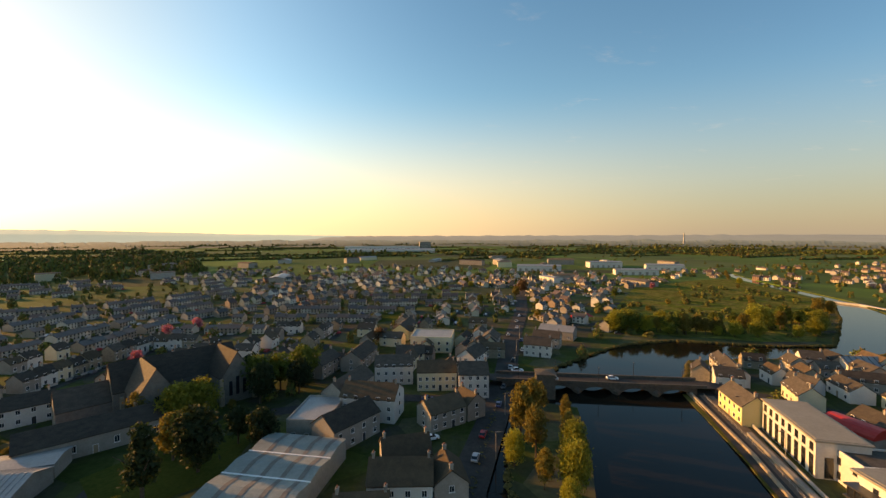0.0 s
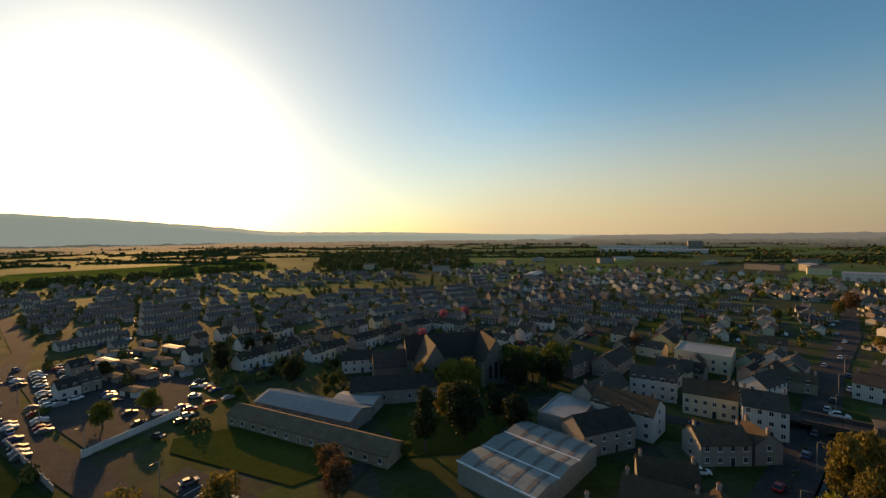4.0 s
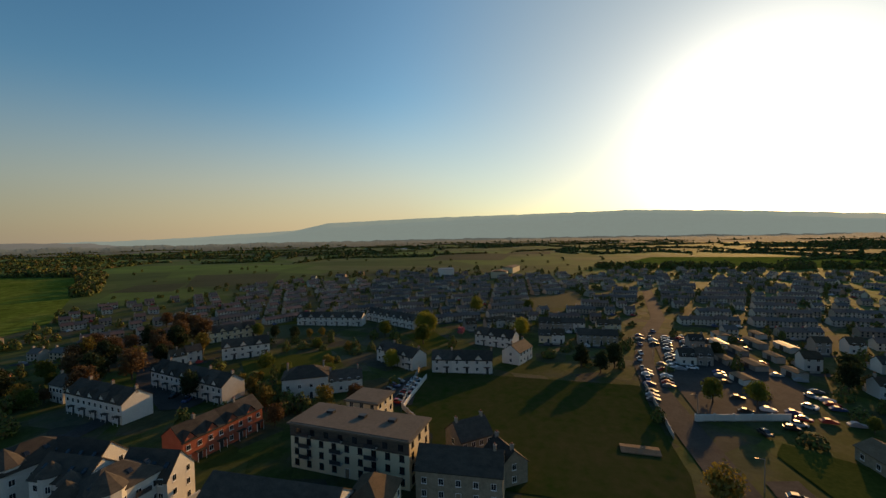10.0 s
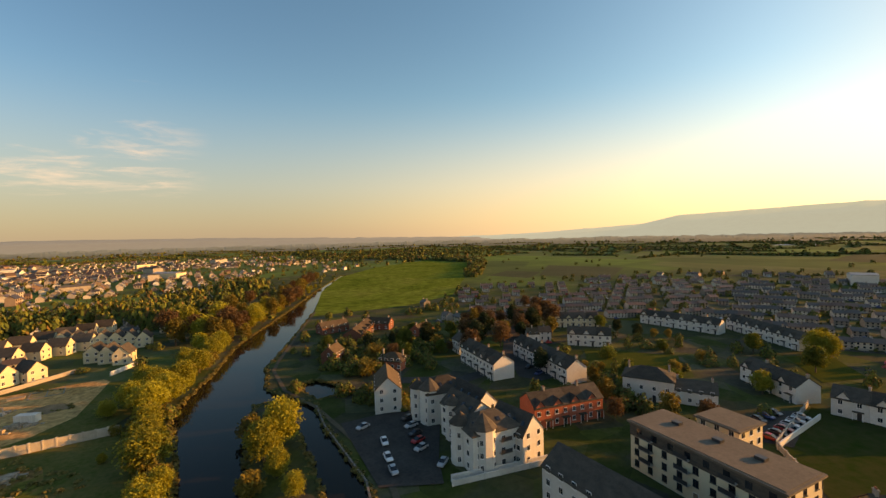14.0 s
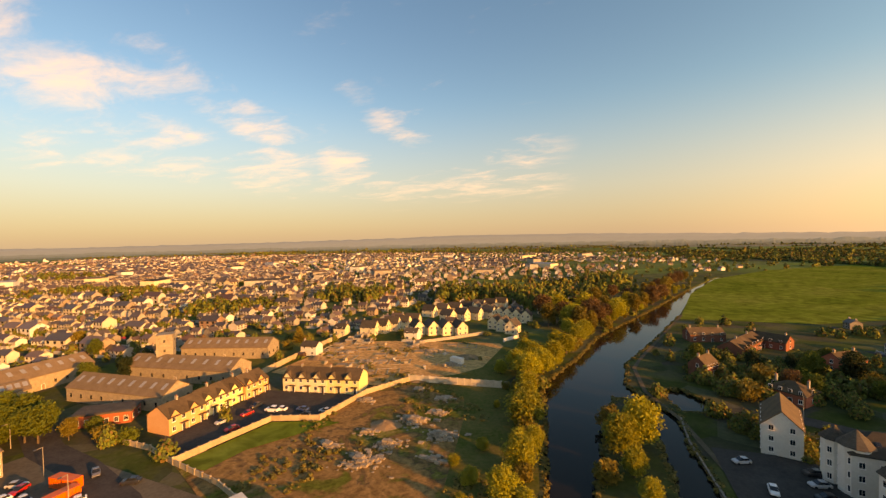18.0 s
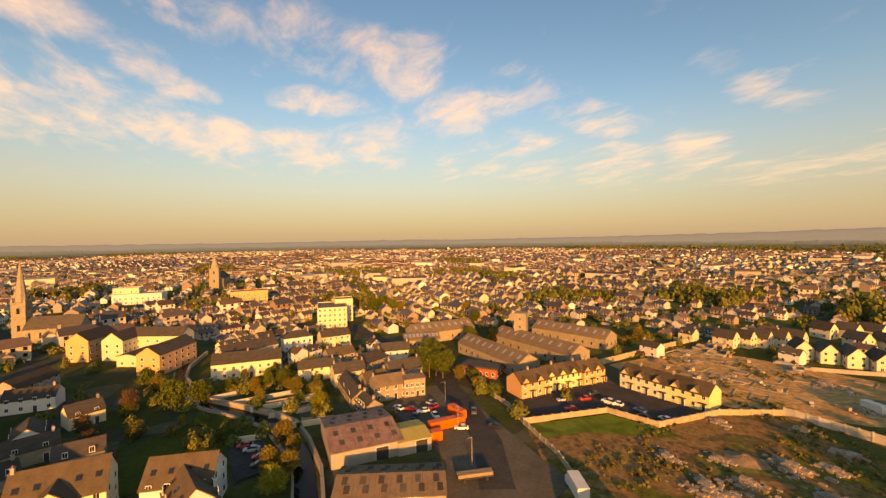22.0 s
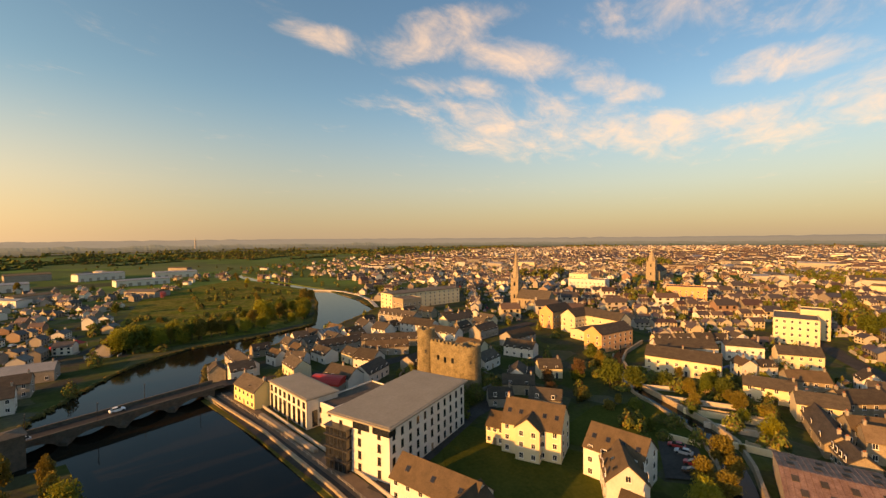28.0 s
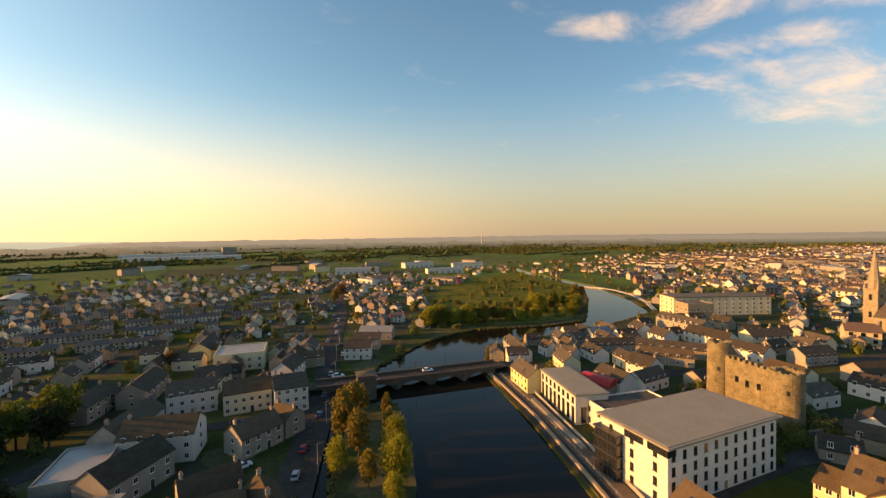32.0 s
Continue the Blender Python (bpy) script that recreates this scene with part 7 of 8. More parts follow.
for x, y, h, k in ((-87, 117, 9, "olive"), (-76, 118, 10, "willow"), (-72.6, 122, 10, "willow"), (-62, 84, 14, "conifer"), (-57, 95, 13, "dark"), (-60, 135, 11, "dark"), (-58, 147, 10, "green"), (-52, 154, 11, "green"), (-70, 150, 10, "dark"), (-46, 104, 9, "dark"), (-64, 142, 11, "green"), (-50, 143, 10, "dark"),
                   (-66, 100, 10, "olive"), (-54, 108, 8, "dark"), (-149, 44, 6, "green"), (-149, 56, 6, "green"), (-222, -24, 8, "willow"), (-223, -75, 8, "willow"), (-110, -72, 8, "olive"), (-104, -66, 6, "olive"), (-118, -66, 6, "copper"), (-196, -70, 8, "green"), (-205, -95, 7, "green"),
                   (-215, -55, 4, "blossom"), (-235, -165, 5, "blossom"), (-130, 175, 5, "blossom"), (-110, -125, 8, "dark"), (-100, -160, 10, "copper"), (-110, -170, 11, "dark"), (-120, -165, 10, "copper"), (-90, -185, 10, "dark"), (-125, -185, 11, "dark"), (-80, -190, 8, "green"),
                   (-60, -180, 5, "bush"), (-50, -160, 5, "bush"), (-72, -170, 6, "green"), (-45, -205, 6, "green"), (-85, 44, 5, "bush"), (-95, 30, 5, "bush"), (-72, 62, 7, "copper"), (-66, 58, 7, "copper"), (-175, 5, 8, "dark"), (-178, 18, 8, "dark"), (-170, 12, 7, "dark"), (-200, 60, 6, "dark"), (-130, 95, 9, "dark"), (-170, 90, 8, "dark"), (-180, 95, 8, "dark")):
    tree(k, x, y, h * 1.3)
for x, y, h, k in ((150, -71, 10, "green"), (158, -71, 9, "green"), (154, -78, 9, "green"), (161, 18, 9, "green"), (190, 31, 8, "green"), (165, 32, 8, "copper"), (100, -10, 8, "olive"), (104, -6, 8, "olive"), (110, -12, 7, "olive"), (96, -6, 7, "willow"), (152, -6, 6, "olive"), (168, -10, 6, "green"), (160, -16, 6, "olive"), (176, -12, 6, "green"), (185, -14, 6, "olive"), (145, -18, 5, "green"),
                   (118, -40, 4, "bush"), (165, -68, 8, "green"), (140, -76, 7, "olive"), (128, -78, 5, "bush"), (122, -80, 4, "hedge"), (135, -108, 6, "olive"), (128, -115, 5, "bush"), (180, -118, 10, "dark"), (184, -130, 10, "dark"), (190, -110, 9, "green"), (150, 40, 7, "copper"), (140, 36, 6, "copper"), (170, 20, 8, "olive"), (178, 26, 9, "olive"),
                   (120, 30, 4, "bush"), (112, 56, 4, "hedge"), (122, 60, 5, "hedge"), (150, -190, 6, "bush"), (145, -175, 5, "bush"), (158, -200, 7, "olive"), (260, -150, 9, "green"), (300, -90, 12, "green"), (310, -100, 12, "green"), (320, -85, 11, "olive"), (295, -105, 11, "green"), (330, -110, 11, "olive")):
    tree(k, x, y, h)

copse = random.Random(52)
for i in range(26):
    f, g_ = copse.random(), copse.random()
    tree(copse.choice(("dark", "copper", "dark", "copper", "olive")), -112 - 42 * f - 45 * g_ * (0.6 + 0.4 * f), -186 + 22 * f - 52 * g_, copse.uniform(9, 14))

# the willow belt along the meadow's edge, and woods by the lock
belt = random.Random(12)
for i in range(34):
    f = i / 33
    xa, ya = (102 + f * 90, 228 - f * 12) if f < 0.6 else (156 + (f - 0.6) * 250, 214 + (f - 0.6) * 140)
    tree(belt.choice(("olive", "willow", "olive", "green")), xa + belt.uniform(-4, 5), ya + belt.uniform(2, 12), belt.uniform(8, 15))
for i in range(16):
    tree(belt.choice(("dark", "copper", "olive", "green", "bush")), belt.uniform(-125, -60), belt.uniform(-215, -160), belt.uniform(5, 9))
for i in range(12):
    tree(belt.choice(("green", "olive", "bush", "hedge")), belt.uniform(112, 190), belt.uniform(-28, 34), belt.uniform(2.5, 5))
for i in range(16):
    tree(belt.choice(("bush", "hedge", "olive")), belt.uniform(-180, -120), belt.uniform(-125, -92), belt.uniform(2.5, 5))
for i in range(18):
    tree(belt.choice(("bush", "olive", "green", "dark")), belt.uniform(-150, -50), belt.uniform(66, 160), belt.uniform(3, 6))
for i in range(12):
    tree(belt.choice(("bush", "willow")), belt.uniform(20, 32), belt.uniform(-230, -75), belt.uniform(2, 3.5))
# the works on the northern skyline
flat_block(-230, 1640, 8, 300, 60, 13, WHITE, METALROOF, 20, 1, "long low white factory on the skyline", name="factory", ww=6, wh=2, base=4, ends=4)
flat_block(-70, 1650, 8, 44, 36, 30, GREYR, FLATROOF, 6, 4, "grey factory tower above the long works", name="factory_tower", step=6, ww=3, wh=2, ends=4)
st = root("works_chimney", 1350, 2320)
part("shaft", mesh("shaft", [(r * math.cos(a), r * math.sin(a), z) for z, r in ((-1, 4.2), (66, 2.8)) for a in [k * math.pi / 6 for k in range(12)]], [(k, (k + 1) % 12, 12 + (k + 1) % 12, 12 + k) for k in range(12)] + [tuple(range(12, 24))], CONCRETE), st)
tagged(st, "tall slender pale works chimney on the horizon", "chimney")

for i in range(46):
    f = i / 45
    bx, by = np.interp(f, [0, 0.15, 0.3, 0.42, 0.55, 0.8, 1], [10, 13, 17, 6, -5, -50, -96]), np.interp(f, [0, 0.15, 0.3, 0.42, 0.55, 0.8, 1], [-85, -121, -158, -195, -243, -356, -475])
    tree(belt.choice(("willow", "bush", "olive")), float(bx) + belt.uniform(1.5, 6), float(by) + belt.uniform(-3, 3), belt.uniform(3.5, 7))

# ---- gardens behind the stream, and single trees of the town ----
for i, (a, b) in enumerate((((164, 9.7), (166.3, -0.8)), ((147, -3), (147.5, -25)), ((139, -7.9), (138.7, -22.4)), ((128.7, -13), (127.4, -22.6)), ((185.7, 13.9), (187.9, 6.6)), ((126, 1), (124.7, -6.5)), ((156, 2), (157, -20)))):
    ribbon("garden_wall", [a, b], 0.45, 0.0, CREAM if i % 2 else CONCRETE, "pale rendered wall between long gardens", 1.7, "wall")
for x, y, h, k in ((164, -5, 7, "olive"), (153, -18, 8, "olive"), (179, -28, 7, "willow"), (167, -15, 7, "green"), (136, -23, 7, "willow"), (115, -10, 9, "olive"), (161, 20, 10, "green"), (179, -2, 6, "olive"), (160, -77, 11, "green"), (146, -72, 11, "green"), (172, -78, 10, "green"), (142, -78, 6, "olive"), (135, -80, 6, "green"),
                   (292, -110, 10, "olive"), (258, -147, 11, "olive"), (232, -139, 9, "green"), (237, -168, 8, "green"), (109, -32, 4, "bush"), (456, -117, 13, "green"), (422, -116, 12, "green"), (161, 12, 9, "green"), (161, -70, 10, "green"), (153, -66, 9, "green"),
                   (74, 385, 15, "copper"), (65, 367, 11, "olive"), (52, 473, 9, "green"), (26, 456, 9, "green"), (30, 440, 7, "willow"), (166, 613, 13, "olive"), (150, 360, 9, "green"), (210, 414, 8, "blossom"), (62, 268, 8, "olive"), (66, 247, 7, "olive"), (-32, 208, 9, "copper"), (30, 329, 8, "green"), (98, 234, 13, "willow"), (105, 240, 12, "willow"), (111, 244, 11, "willow"), (208, 230, 13, "willow"), (217, 238, 12, "willow"),
                   (-224, -80, 11, "willow"), (-241, -84, 9, "green"), (-287, -62, 11, "willow"), (-236, -162, 7, "green"), (-243, -153, 7, "green"), (-157, -70, 8, "willow"), (-289, -26, 9, "green"), (-188, -140, 8, "dark"), (-188, -152, 8, "dark"), (-190, -165, 8, "green"), (-193, -134, 6, "olive"), (-197, -129, 6, "olive"), (-116, -104, 8, "olive"), (-108, -92, 9, "olive"), (-100, -82, 7, "copper"), (-170, -200, 10, "dark"), (-199, -242, 10, "copper"),
                   (-146, 218, 8, "blossom"), (-141, 238, 8, "blossom"), (-150, 226, 7, "copper"), (-180, 118, 9, "dark"), (-186, 112, 8, "dark"), (-150, 106, 6, "dark")):
    tree(k, x, y, h)
for x, y, a, L, W, h in ((150, 645, -12, 66, 24, 8), (270, 580, -10, 56, 18, 7), (128, 490, -70, 30, 12, 6), (350, 655, -18, 54, 22, 8), (278, 714, 2, 56, 20, 9), (-165, 1350, 0, 280, 40, 10)):
    rt = root("warehouse", x, y, a)
    CLEAR_DISCS.append((x, y, min(L, 60) / 2))
    part("wall", boxes("wall", [(-L / 2, -W / 2, -1, L / 2, W / 2, h)], WHITE), rt)
    part("roof", mesh("roof", *gable_roof(L, W, h, W * 0.07, 0.4, 0.4), METALROOF), rt)
    for k in range(int(L // 9)):
        part("loading_door", boxes("loading_door", [(-1.8, -W / 2 - 0.06, 0, 1.8, -W / 2, 4.2)], GREYR), rt, pose(-L / 2 + 5 + k * 9, 0, 0))
    tagged(rt, "long white shed with a shallow pale sheet roof", "building", "white sheds beyond the meadow")


# ---- street lamps along the streets and the quay, and the quay railing ----
def street_lamp(x, y, ang, h=7.0):
    rt = root("street_lamp", x, y, ang, 0.1)
    part("pole", kept(("lamp pole", h), lambda: mesh("pole", [(r_ * math.cos(a_), r_ * math.sin(a_), z_) for z_, r_ in ((-0.3, 0.11), (h, 0.06)) for a_ in [k * math.pi / 3 for k in range(6)]], [(k, (k + 1) % 6, 6 + (k + 1) % 6, 6 + k) for k in range(6)] + [tuple(range(6, 12))], GREYR)), rt)
    part("arm", kept(("lamp arm", h), lambda: boxes("arm", [(-0.04, -0.04, h - 0.1, 1.3, 0.04, h)], GREYR)), rt)
    part("lamp_head", kept(("lamp head", h), lambda: boxes("lamp_head", [(1.1, -0.14, h - 0.16, 1.8, 0.14, h + 0.02)], DARKFRAME)), rt)
    tagged(rt, "slender grey steel street lamp beside the road", "street lamp", "street lamps")


for x, y, a in ((-70, 40.5, -90), (-100, 39, -90), (-135, 36, -90), (-165, 34, -90), (-195, 35, -90), (8, 72, 0), (13, 100, 0), (19, 125, 0), (29, 165, 0), (34, 190, 0), (41, 220, 0), (78, 76, 180), (84, 100, 180), (89, 122, 180), (86, -50, 90), (104, -56, 90), (124, -62, 90), (150, -68, 90), (-52, -118, 0), (-60, -148, 90)):
    street_lamp(x, y, a)
rails = tagged(new("quay_railing"), "thin grey steel railing along the river walk", "railing")
line = [(88.6, 139), (79.6, 101), (68.6, 63), (53.6, 19)]
for (xa, ya), (xb, yb) in zip(line, line[1:]):
    ln = math.hypot(xb - xa, yb - ya)
    an = math.degrees(math.atan2(yb - ya, xb - xa))
    for zz in (0.75, 1.2):
        part("rail", boxes("rail", [(0, -0.03, zz, ln, 0.03, zz + 0.06)], GREYR), rails, pose(xa, ya, 0, 0, 0, an))
    for k in range(int(ln // 3)):
        part("post", kept(("quay post",), lambda: boxes("post", [(-0.04, -0.04, 0, 0.04, 0.04, 1.26)], GREYR)), rails, pose(xa + (xb - xa) * k * 3 / ln, ya + (yb - ya) * k * 3 / ln, 0.1))

# ---- half-built walls, block pallets and weeds of the waste ground ----
for x, y, a, k in ((122.5, -202, 8, 1.0), (122.8, -212, 8, 1.3), (114, -197, 10, 0.8), (86, -203, -38, 0.7)):
    ub = root("unfinished_house", x, y, a)
    for x0, y0, x1, y1, h in ((-4, -3.5, 4, -3.2, 2.6), (-4, 3.2, 4, 3.5, 2.0), (-4, -3.2, -3.7, 3.2, 2.8), (3.7, -3.2, 4, 3.2, 1.6)):
        part("block_wall", boxes("block_wall", [(x0, y0, -0.1, x0 + (x1 - x0) * 0.45 if x1 - x0 > 1 else x1, y0 + (y1 - y0) * 0.45 if y1 - y0 > 1 else y1, h * k), (x0, y0, -0.1, x1, y1, h * k * 0.55)], GREYR), ub)
    tagged(ub, "half-built house shell of grey concrete block", "unfinished house", "unfinished houses")
for i, (x, y) in enumerate(((93, -172), (98, -158), (105, -165), (112, -160), (84, -172), (76, -168), (70, -180), (64, -186), (100, -196), (109, -198), (119, -184), (121, -170), (90, -186), (66, -165), (58, -168))):
    pb = root("block_pallet", x, y, i * 37)
    part("pallet", kept(("pallet",), lambda: boxes("pallet", [(-0.7, -0.6, 0.1, 0.7, 0.6, 0.25)], WOOD)), pb)
    part("block_load", kept(("blocks", i % 3), lambda: boxes("block_load", [(-0.66, -0.56, 0.253, 0.66, 0.56, 0.9 + 0.25 * (i % 3)), (0.8, -0.5, 0.1, 2.2, 0.4, 0.5)], CONCRETE if i % 2 else TANWALL)), pb)
    tagged(pb, "pallet of building block beside the footings", "pallet", "pallets on the building site")
ribbon("site_wall", [(86.8, -201.3), (70, -217), (56, -232.6)], 0.4, 0.0, GREYR, "low block wall before the new houses", 1.6, "wall")
ribbon("site_wall", [(41.7, -217.9), (34.1, -231.8)], 0.4, 0.0, WHITE, "white garden wall of the end house", 1.8, "wall")

# ---- low workshops beside the western car park ----
shop = random.Random(44)
for k, (x, y, a, L, W) in enumerate(WORKSHOPS):
    shiny = k % 7 == 0
    ws = root("workshop", x, y, a)
    CLEAR_DISCS.append((x, y, L / 2))
    h = shop.uniform(2.1, 2.7)
    part("wall", boxes("wall", [(-L / 2, -W / 2, -0.3, L / 2, W / 2, h)], shop.choice((GREYR, CONCRETE, WHITE))), ws)
    part("roof", mesh("roof", *gable_roof(L, W, h, W * 0.1, 0.25, 0.15), BRIGHTSHEET if shiny else CEMENTROOF), ws, None, "shining metal sheet roof" if shiny else "dull brown-grey sheet roof")
    part("door", boxes("door", [(-1.3, -W / 2 - 0.06, 0, 1.3, -W / 2, 2.0)], DARKFRAME), ws)
    tagged(ws, "low workshop with a shining metal sheet roof" if shiny else "low workshop with a dull brown-grey sheet roof", "workshop", "workshops beside the car park")

# ---- car park behind the cream block, court beside the gabled apartments, castle terrace ----
sheet("car_park", [(-138, -64), (-120.5, -54), (-124, -48.5), (-148, -54.4), (-150, -58)], 0.22, ASPHALT, "tarmac car park behind the cream block", "car park")
ribbon("boundary_wall", [(-119.9, -50.2), (-149.1, -52.2)], 0.35, 0.0, WHITE, "pale rendered wall between field and car park", 1.6, "wall")
for i in range(6):
    car(-124 - i * 4.2, -53.4 - i * 0.3, 95, None, 0.24, "cars behind the cream block")
    if i < 3:
        car(-133 - i * 4.4, -60.2, 80, None, 0.24, "cars behind the cream block")
sheet("car_park", [(123.4, 3.4), (126.7, -5.6), (108.2, -7.5), (105, 1.3)], 0.23, ASPHALT, "small tarmac court beside the gabled apartments", "car park")
for x, y, a in ((110, -4, 85), (114, -4.4, 85), (119, -2.5, 80), (122, -1, 85)):
    car(x, y, a, None, 0.25, "cars in the small court")
ribbon("road", [(70, 56), (86.8, 54.8), (115.4, 54.6), (131, 51), (161.8, 52.2), (188, 54)], 5.5, 0.24, ASPHALT, "narrow asphalt lane round the castle", category="road")
ring = [(140 + 15 * math.cos(a_), 77 + 19 * math.sin(a_)) for a_ in [math.radians(k * 15 - 110) for k in range(16)]]
ribbon("terrace_wall", ring, 0.6, 0.0, DARKSTONE, "low curved stone wall below the castle", 1.4, "wall")
sheet("lawn", [(140 + 14.5 * math.cos(a_), 77 + 18.5 * math.sin(a_)) for a_ in [math.radians(k * 20) for k in range(18)]], 0.18, GRASS, "rough grass mound round the castle ruin", "lawn")
# ---- rows of houses that fill the town ----
fill = np.random.default_rng(21)
WOOD_W = [(-521, 421), (-900, 760), (-800, 990), (-465, 780), (-348, 619), (-396, 490)]
N_DIST = 170
d_r = np.sqrt(fill.uniform(0.01, 1, N_DIST)) * 2100
d_a = fill.uniform(0, 2 * np.pi, N_DIST)
d_x, d_y, d_t = -np.sin(d_a) * d_r, np.cos(d_a) * d_r, fill.uniform(0, np.pi, N_DIST)
# how far the town reaches: degrees, nearest metres, furthest metres, share of plots built on
REACH = [(0, 170, 720, 0.85), (30, 175, 760, 0.85), (60, 190, 700, 0.8), (90, 185, 640, 0.85), (115, 165, 640, 0.85), (135, 180, 520, 0.8), (148, 230, 420, 0.6), (158, 300, 420, 0.15), (172, 900, 1500, 0.2),
         (182, 330, 1500, 0.6), (195, 250, 1600, 0.6), (210, 215, 1900, 0.65), (228, 190, 2100, 0.8), (240, 165, 2500, 1.0), (270, 150, 2600, 1.0), (290, 165, 2100, 0.95), (305, 190, 1400, 0.7), (318, 420, 1000, 0.2), (335, 240, 640, 0.5), (345, 175, 640, 0.8), (360, 170, 720, 0.85)]
ra = [r[0] for r in REACH]
cand = []
d_az = np.degrees(np.arctan2(-d_x, d_y)) % 360
terraced = ((d_az < 142) & (d_az > 24)) | (fill.uniform(0, 1, N_DIST) < 0.12)
d_t = np.where(terraced, np.radians(d_az) + fill.uniform(-0.6, 0.6, N_DIST), d_t)
for k in range(N_DIST):
    ct, st = math.cos(d_t[k]), math.sin(d_t[k])
    i, j = np.meshgrid(np.arange(-48, 49), np.arange(-40, 41))
    pitch, depth = 8.0 + (k % 4) * 1.5, 17.5 + (k % 3) * 3.5
    if terraced[k]:
        pitch, depth = 6.2 + (k % 3) * 0.5, 27.0 + (k % 3) * 4.0
    u = i.ravel() * pitch + fill.uniform(-1.4, 1.4, i.size) * (not terraced[k])
    v = j.ravel() * depth + np.where((i.ravel() + 4 * j.ravel()) % (9 if not terraced[k] else 6) == 0, 4000, 0) + fill.uniform(-2.6, 2.6, i.size) * (not terraced[k])
    x, y = d_x[k] + ct * u - st * v, d_y[k] + st * u + ct * v
    near = np.argmin((x[:, None] - d_x) ** 2 + (y[:, None] - d_y) ** 2, axis=1) == k
    az, r = np.degrees(np.arctan2(-x, y)) % 360, np.hypot(x, y)
    lo, hi, share = (np.interp(az, ra, [q[c] for q in REACH]) for c in (1, 2, 3))
    lump = np.array([noise.noise((px * 0.004, py * 0.004, 0)) for px, py in zip(x, y)])
    thin = np.clip((hi - r) / (0.45 * hi), 0.05, 1)
    ok = near & (r > lo) & (r < hi) & (fill.uniform(0, 1, x.size) < share * (0.35 + 0.65 * thin)) & (lump > np.where((az > 190) & (az < 310), -0.6, -0.25))
    for p in KEEP_CLEAR + FAR_GREENS + [STUBBLE, WOOD_W]:
        ok &= ~inside(p, x, y)
    for px, py, pr in CLEAR_DISCS:
        ok &= (x - px) ** 2 + (y - py) ** 2 > (pr + 5) ** 2
    for line, w in ROADS:
        for (xa, ya), (xb, yb) in zip(line, line[1:]):
            f = np.clip(((x - xa) * (xb - xa) + (y - ya) * (yb - ya)) / ((xb - xa) ** 2 + (yb - ya) ** 2), 0, 1)
            ok &= np.hypot(x - xa - f * (xb - xa), y - ya - f * (yb - ya)) > w / 2 + 6
    for a, b, rr in zip(x[ok], y[ok], r[ok]):
        cand.append((float(a), float(b), math.degrees(d_t[k]), float(rr), pitch if terraced[k] else 0.0))
cand.sort(key=lambda c: c[3])
fill_rng = random.Random(77)
NEAR_HOUSES = 90
WALLS, ROOFS = [WHITE, WHITE, CREAM, GREYR, GREYR, STONE, WHITE], [SLATE, SLATE, TILE, TILE, SLATE]
WALLWORD = {"white render": "white rendered", "cream render": "cream rendered", "grey render": "grey pebble-dashed", "grey stone": "grey stone", "red brick": "red brick", "brown brick": "brown brick"}
ROOFWORD = {"dark slate": "dark slate roof", "brown concrete tiles": "brown tiled roof", "red clay tiles": "reddish tiled roof"}
for x, y, a, r, row in cand[:NEAR_HOUSES]:
    w, rf = fill_rng.choice(WALLS), fill_rng.choice(ROOFS)
    L, W = row or fill_rng.choice((6.8, 7.5, 8.5)), fill_rng.choice((5.8, 6.4))
    house(x, y, a + (90 if fill_rng.random() < 0.12 and not row else 0), L, W, fill_rng.choice((3.8, 4.4, 4.8)), fill_rng.choice((1.9, 2.2, 2.5)), w, rf, 2, 2, fill_rng.choice(((-0.44, 0.44), (0.44,), (0.0,))),
          label="two-storey " + WALLWORD[w.name] + " house with " + ROOFWORD[rf.name], group="houses of the town")


def many(name, tv, tq, places, m, parent, label=""):
    """One mesh of many copies of a small shape, each (x, y, turn, sx, sy, sz)."""
    tv, tq = np.array(tv, float), tq
    pl = np.array(places, float)
    if not len(pl):
        return None
    c, s = np.cos(pl[:, 2])[:, None], np.sin(pl[:, 2])[:, None]
    lx, ly, lz = tv[:, 0] * pl[:, 3:4], tv[:, 1] * pl[:, 4:5], tv[:, 2] * pl[:, 5:6]
    v = np.stack([pl[:, 0:1] + c * lx - s * ly, pl[:, 1:2] + s * lx + c * ly, lz], -1).reshape(-1, 3)
    q = []
    for i in range(len(pl)):
        o = i * len(tv)
        q += [[k + o for k in f] for f in tq]
    me = bpy.data.meshes.new(name)
    me.from_pydata(v.tolist(), [], q)
    me.materials.append(m)
    return part(name, me, parent, None, label)


far = cand[NEAR_HOUSES:]
town = tagged(new("far_houses"), "rows of rendered houses with slate and tiled roofs", "houses", "", "stuff")
pl = [(x, y, radians(a + (0 if row else fill_rng.choice((0, 0, 0, 0, 0, 90)) + fill_rng.uniform(-7, 7))), row / 9.6 if row else fill_rng.uniform(0.55, 0.9), 0.9 if row else fill_rng.uniform(0.68, 0.9), fill_rng.uniform(0.58, 0.70) if row else fill_rng.uniform(0.55, 0.85) * (1.4 if fill_rng.random() < 0.06 else 1)) for x, y, a, r, row in far]
pl = [(x, y, t, sx * fill_rng.uniform(1.5, 2.3), sy * 1.45, sz * fill_rng.uniform(1.4, 1.8)) if 195 < math.degrees(math.atan2(-x, y)) % 360 < 312 and fill_rng.random() < 0.11 else (x, y, t, sx, sy, sz) for x, y, t, sx, sy, sz in pl]
gw, gr_ = gable_wall(9.6, 7.4, 4.9, 2.5), gable_roof(9.6, 7.4, 4.9, 2.5, 0.3, 0.2)
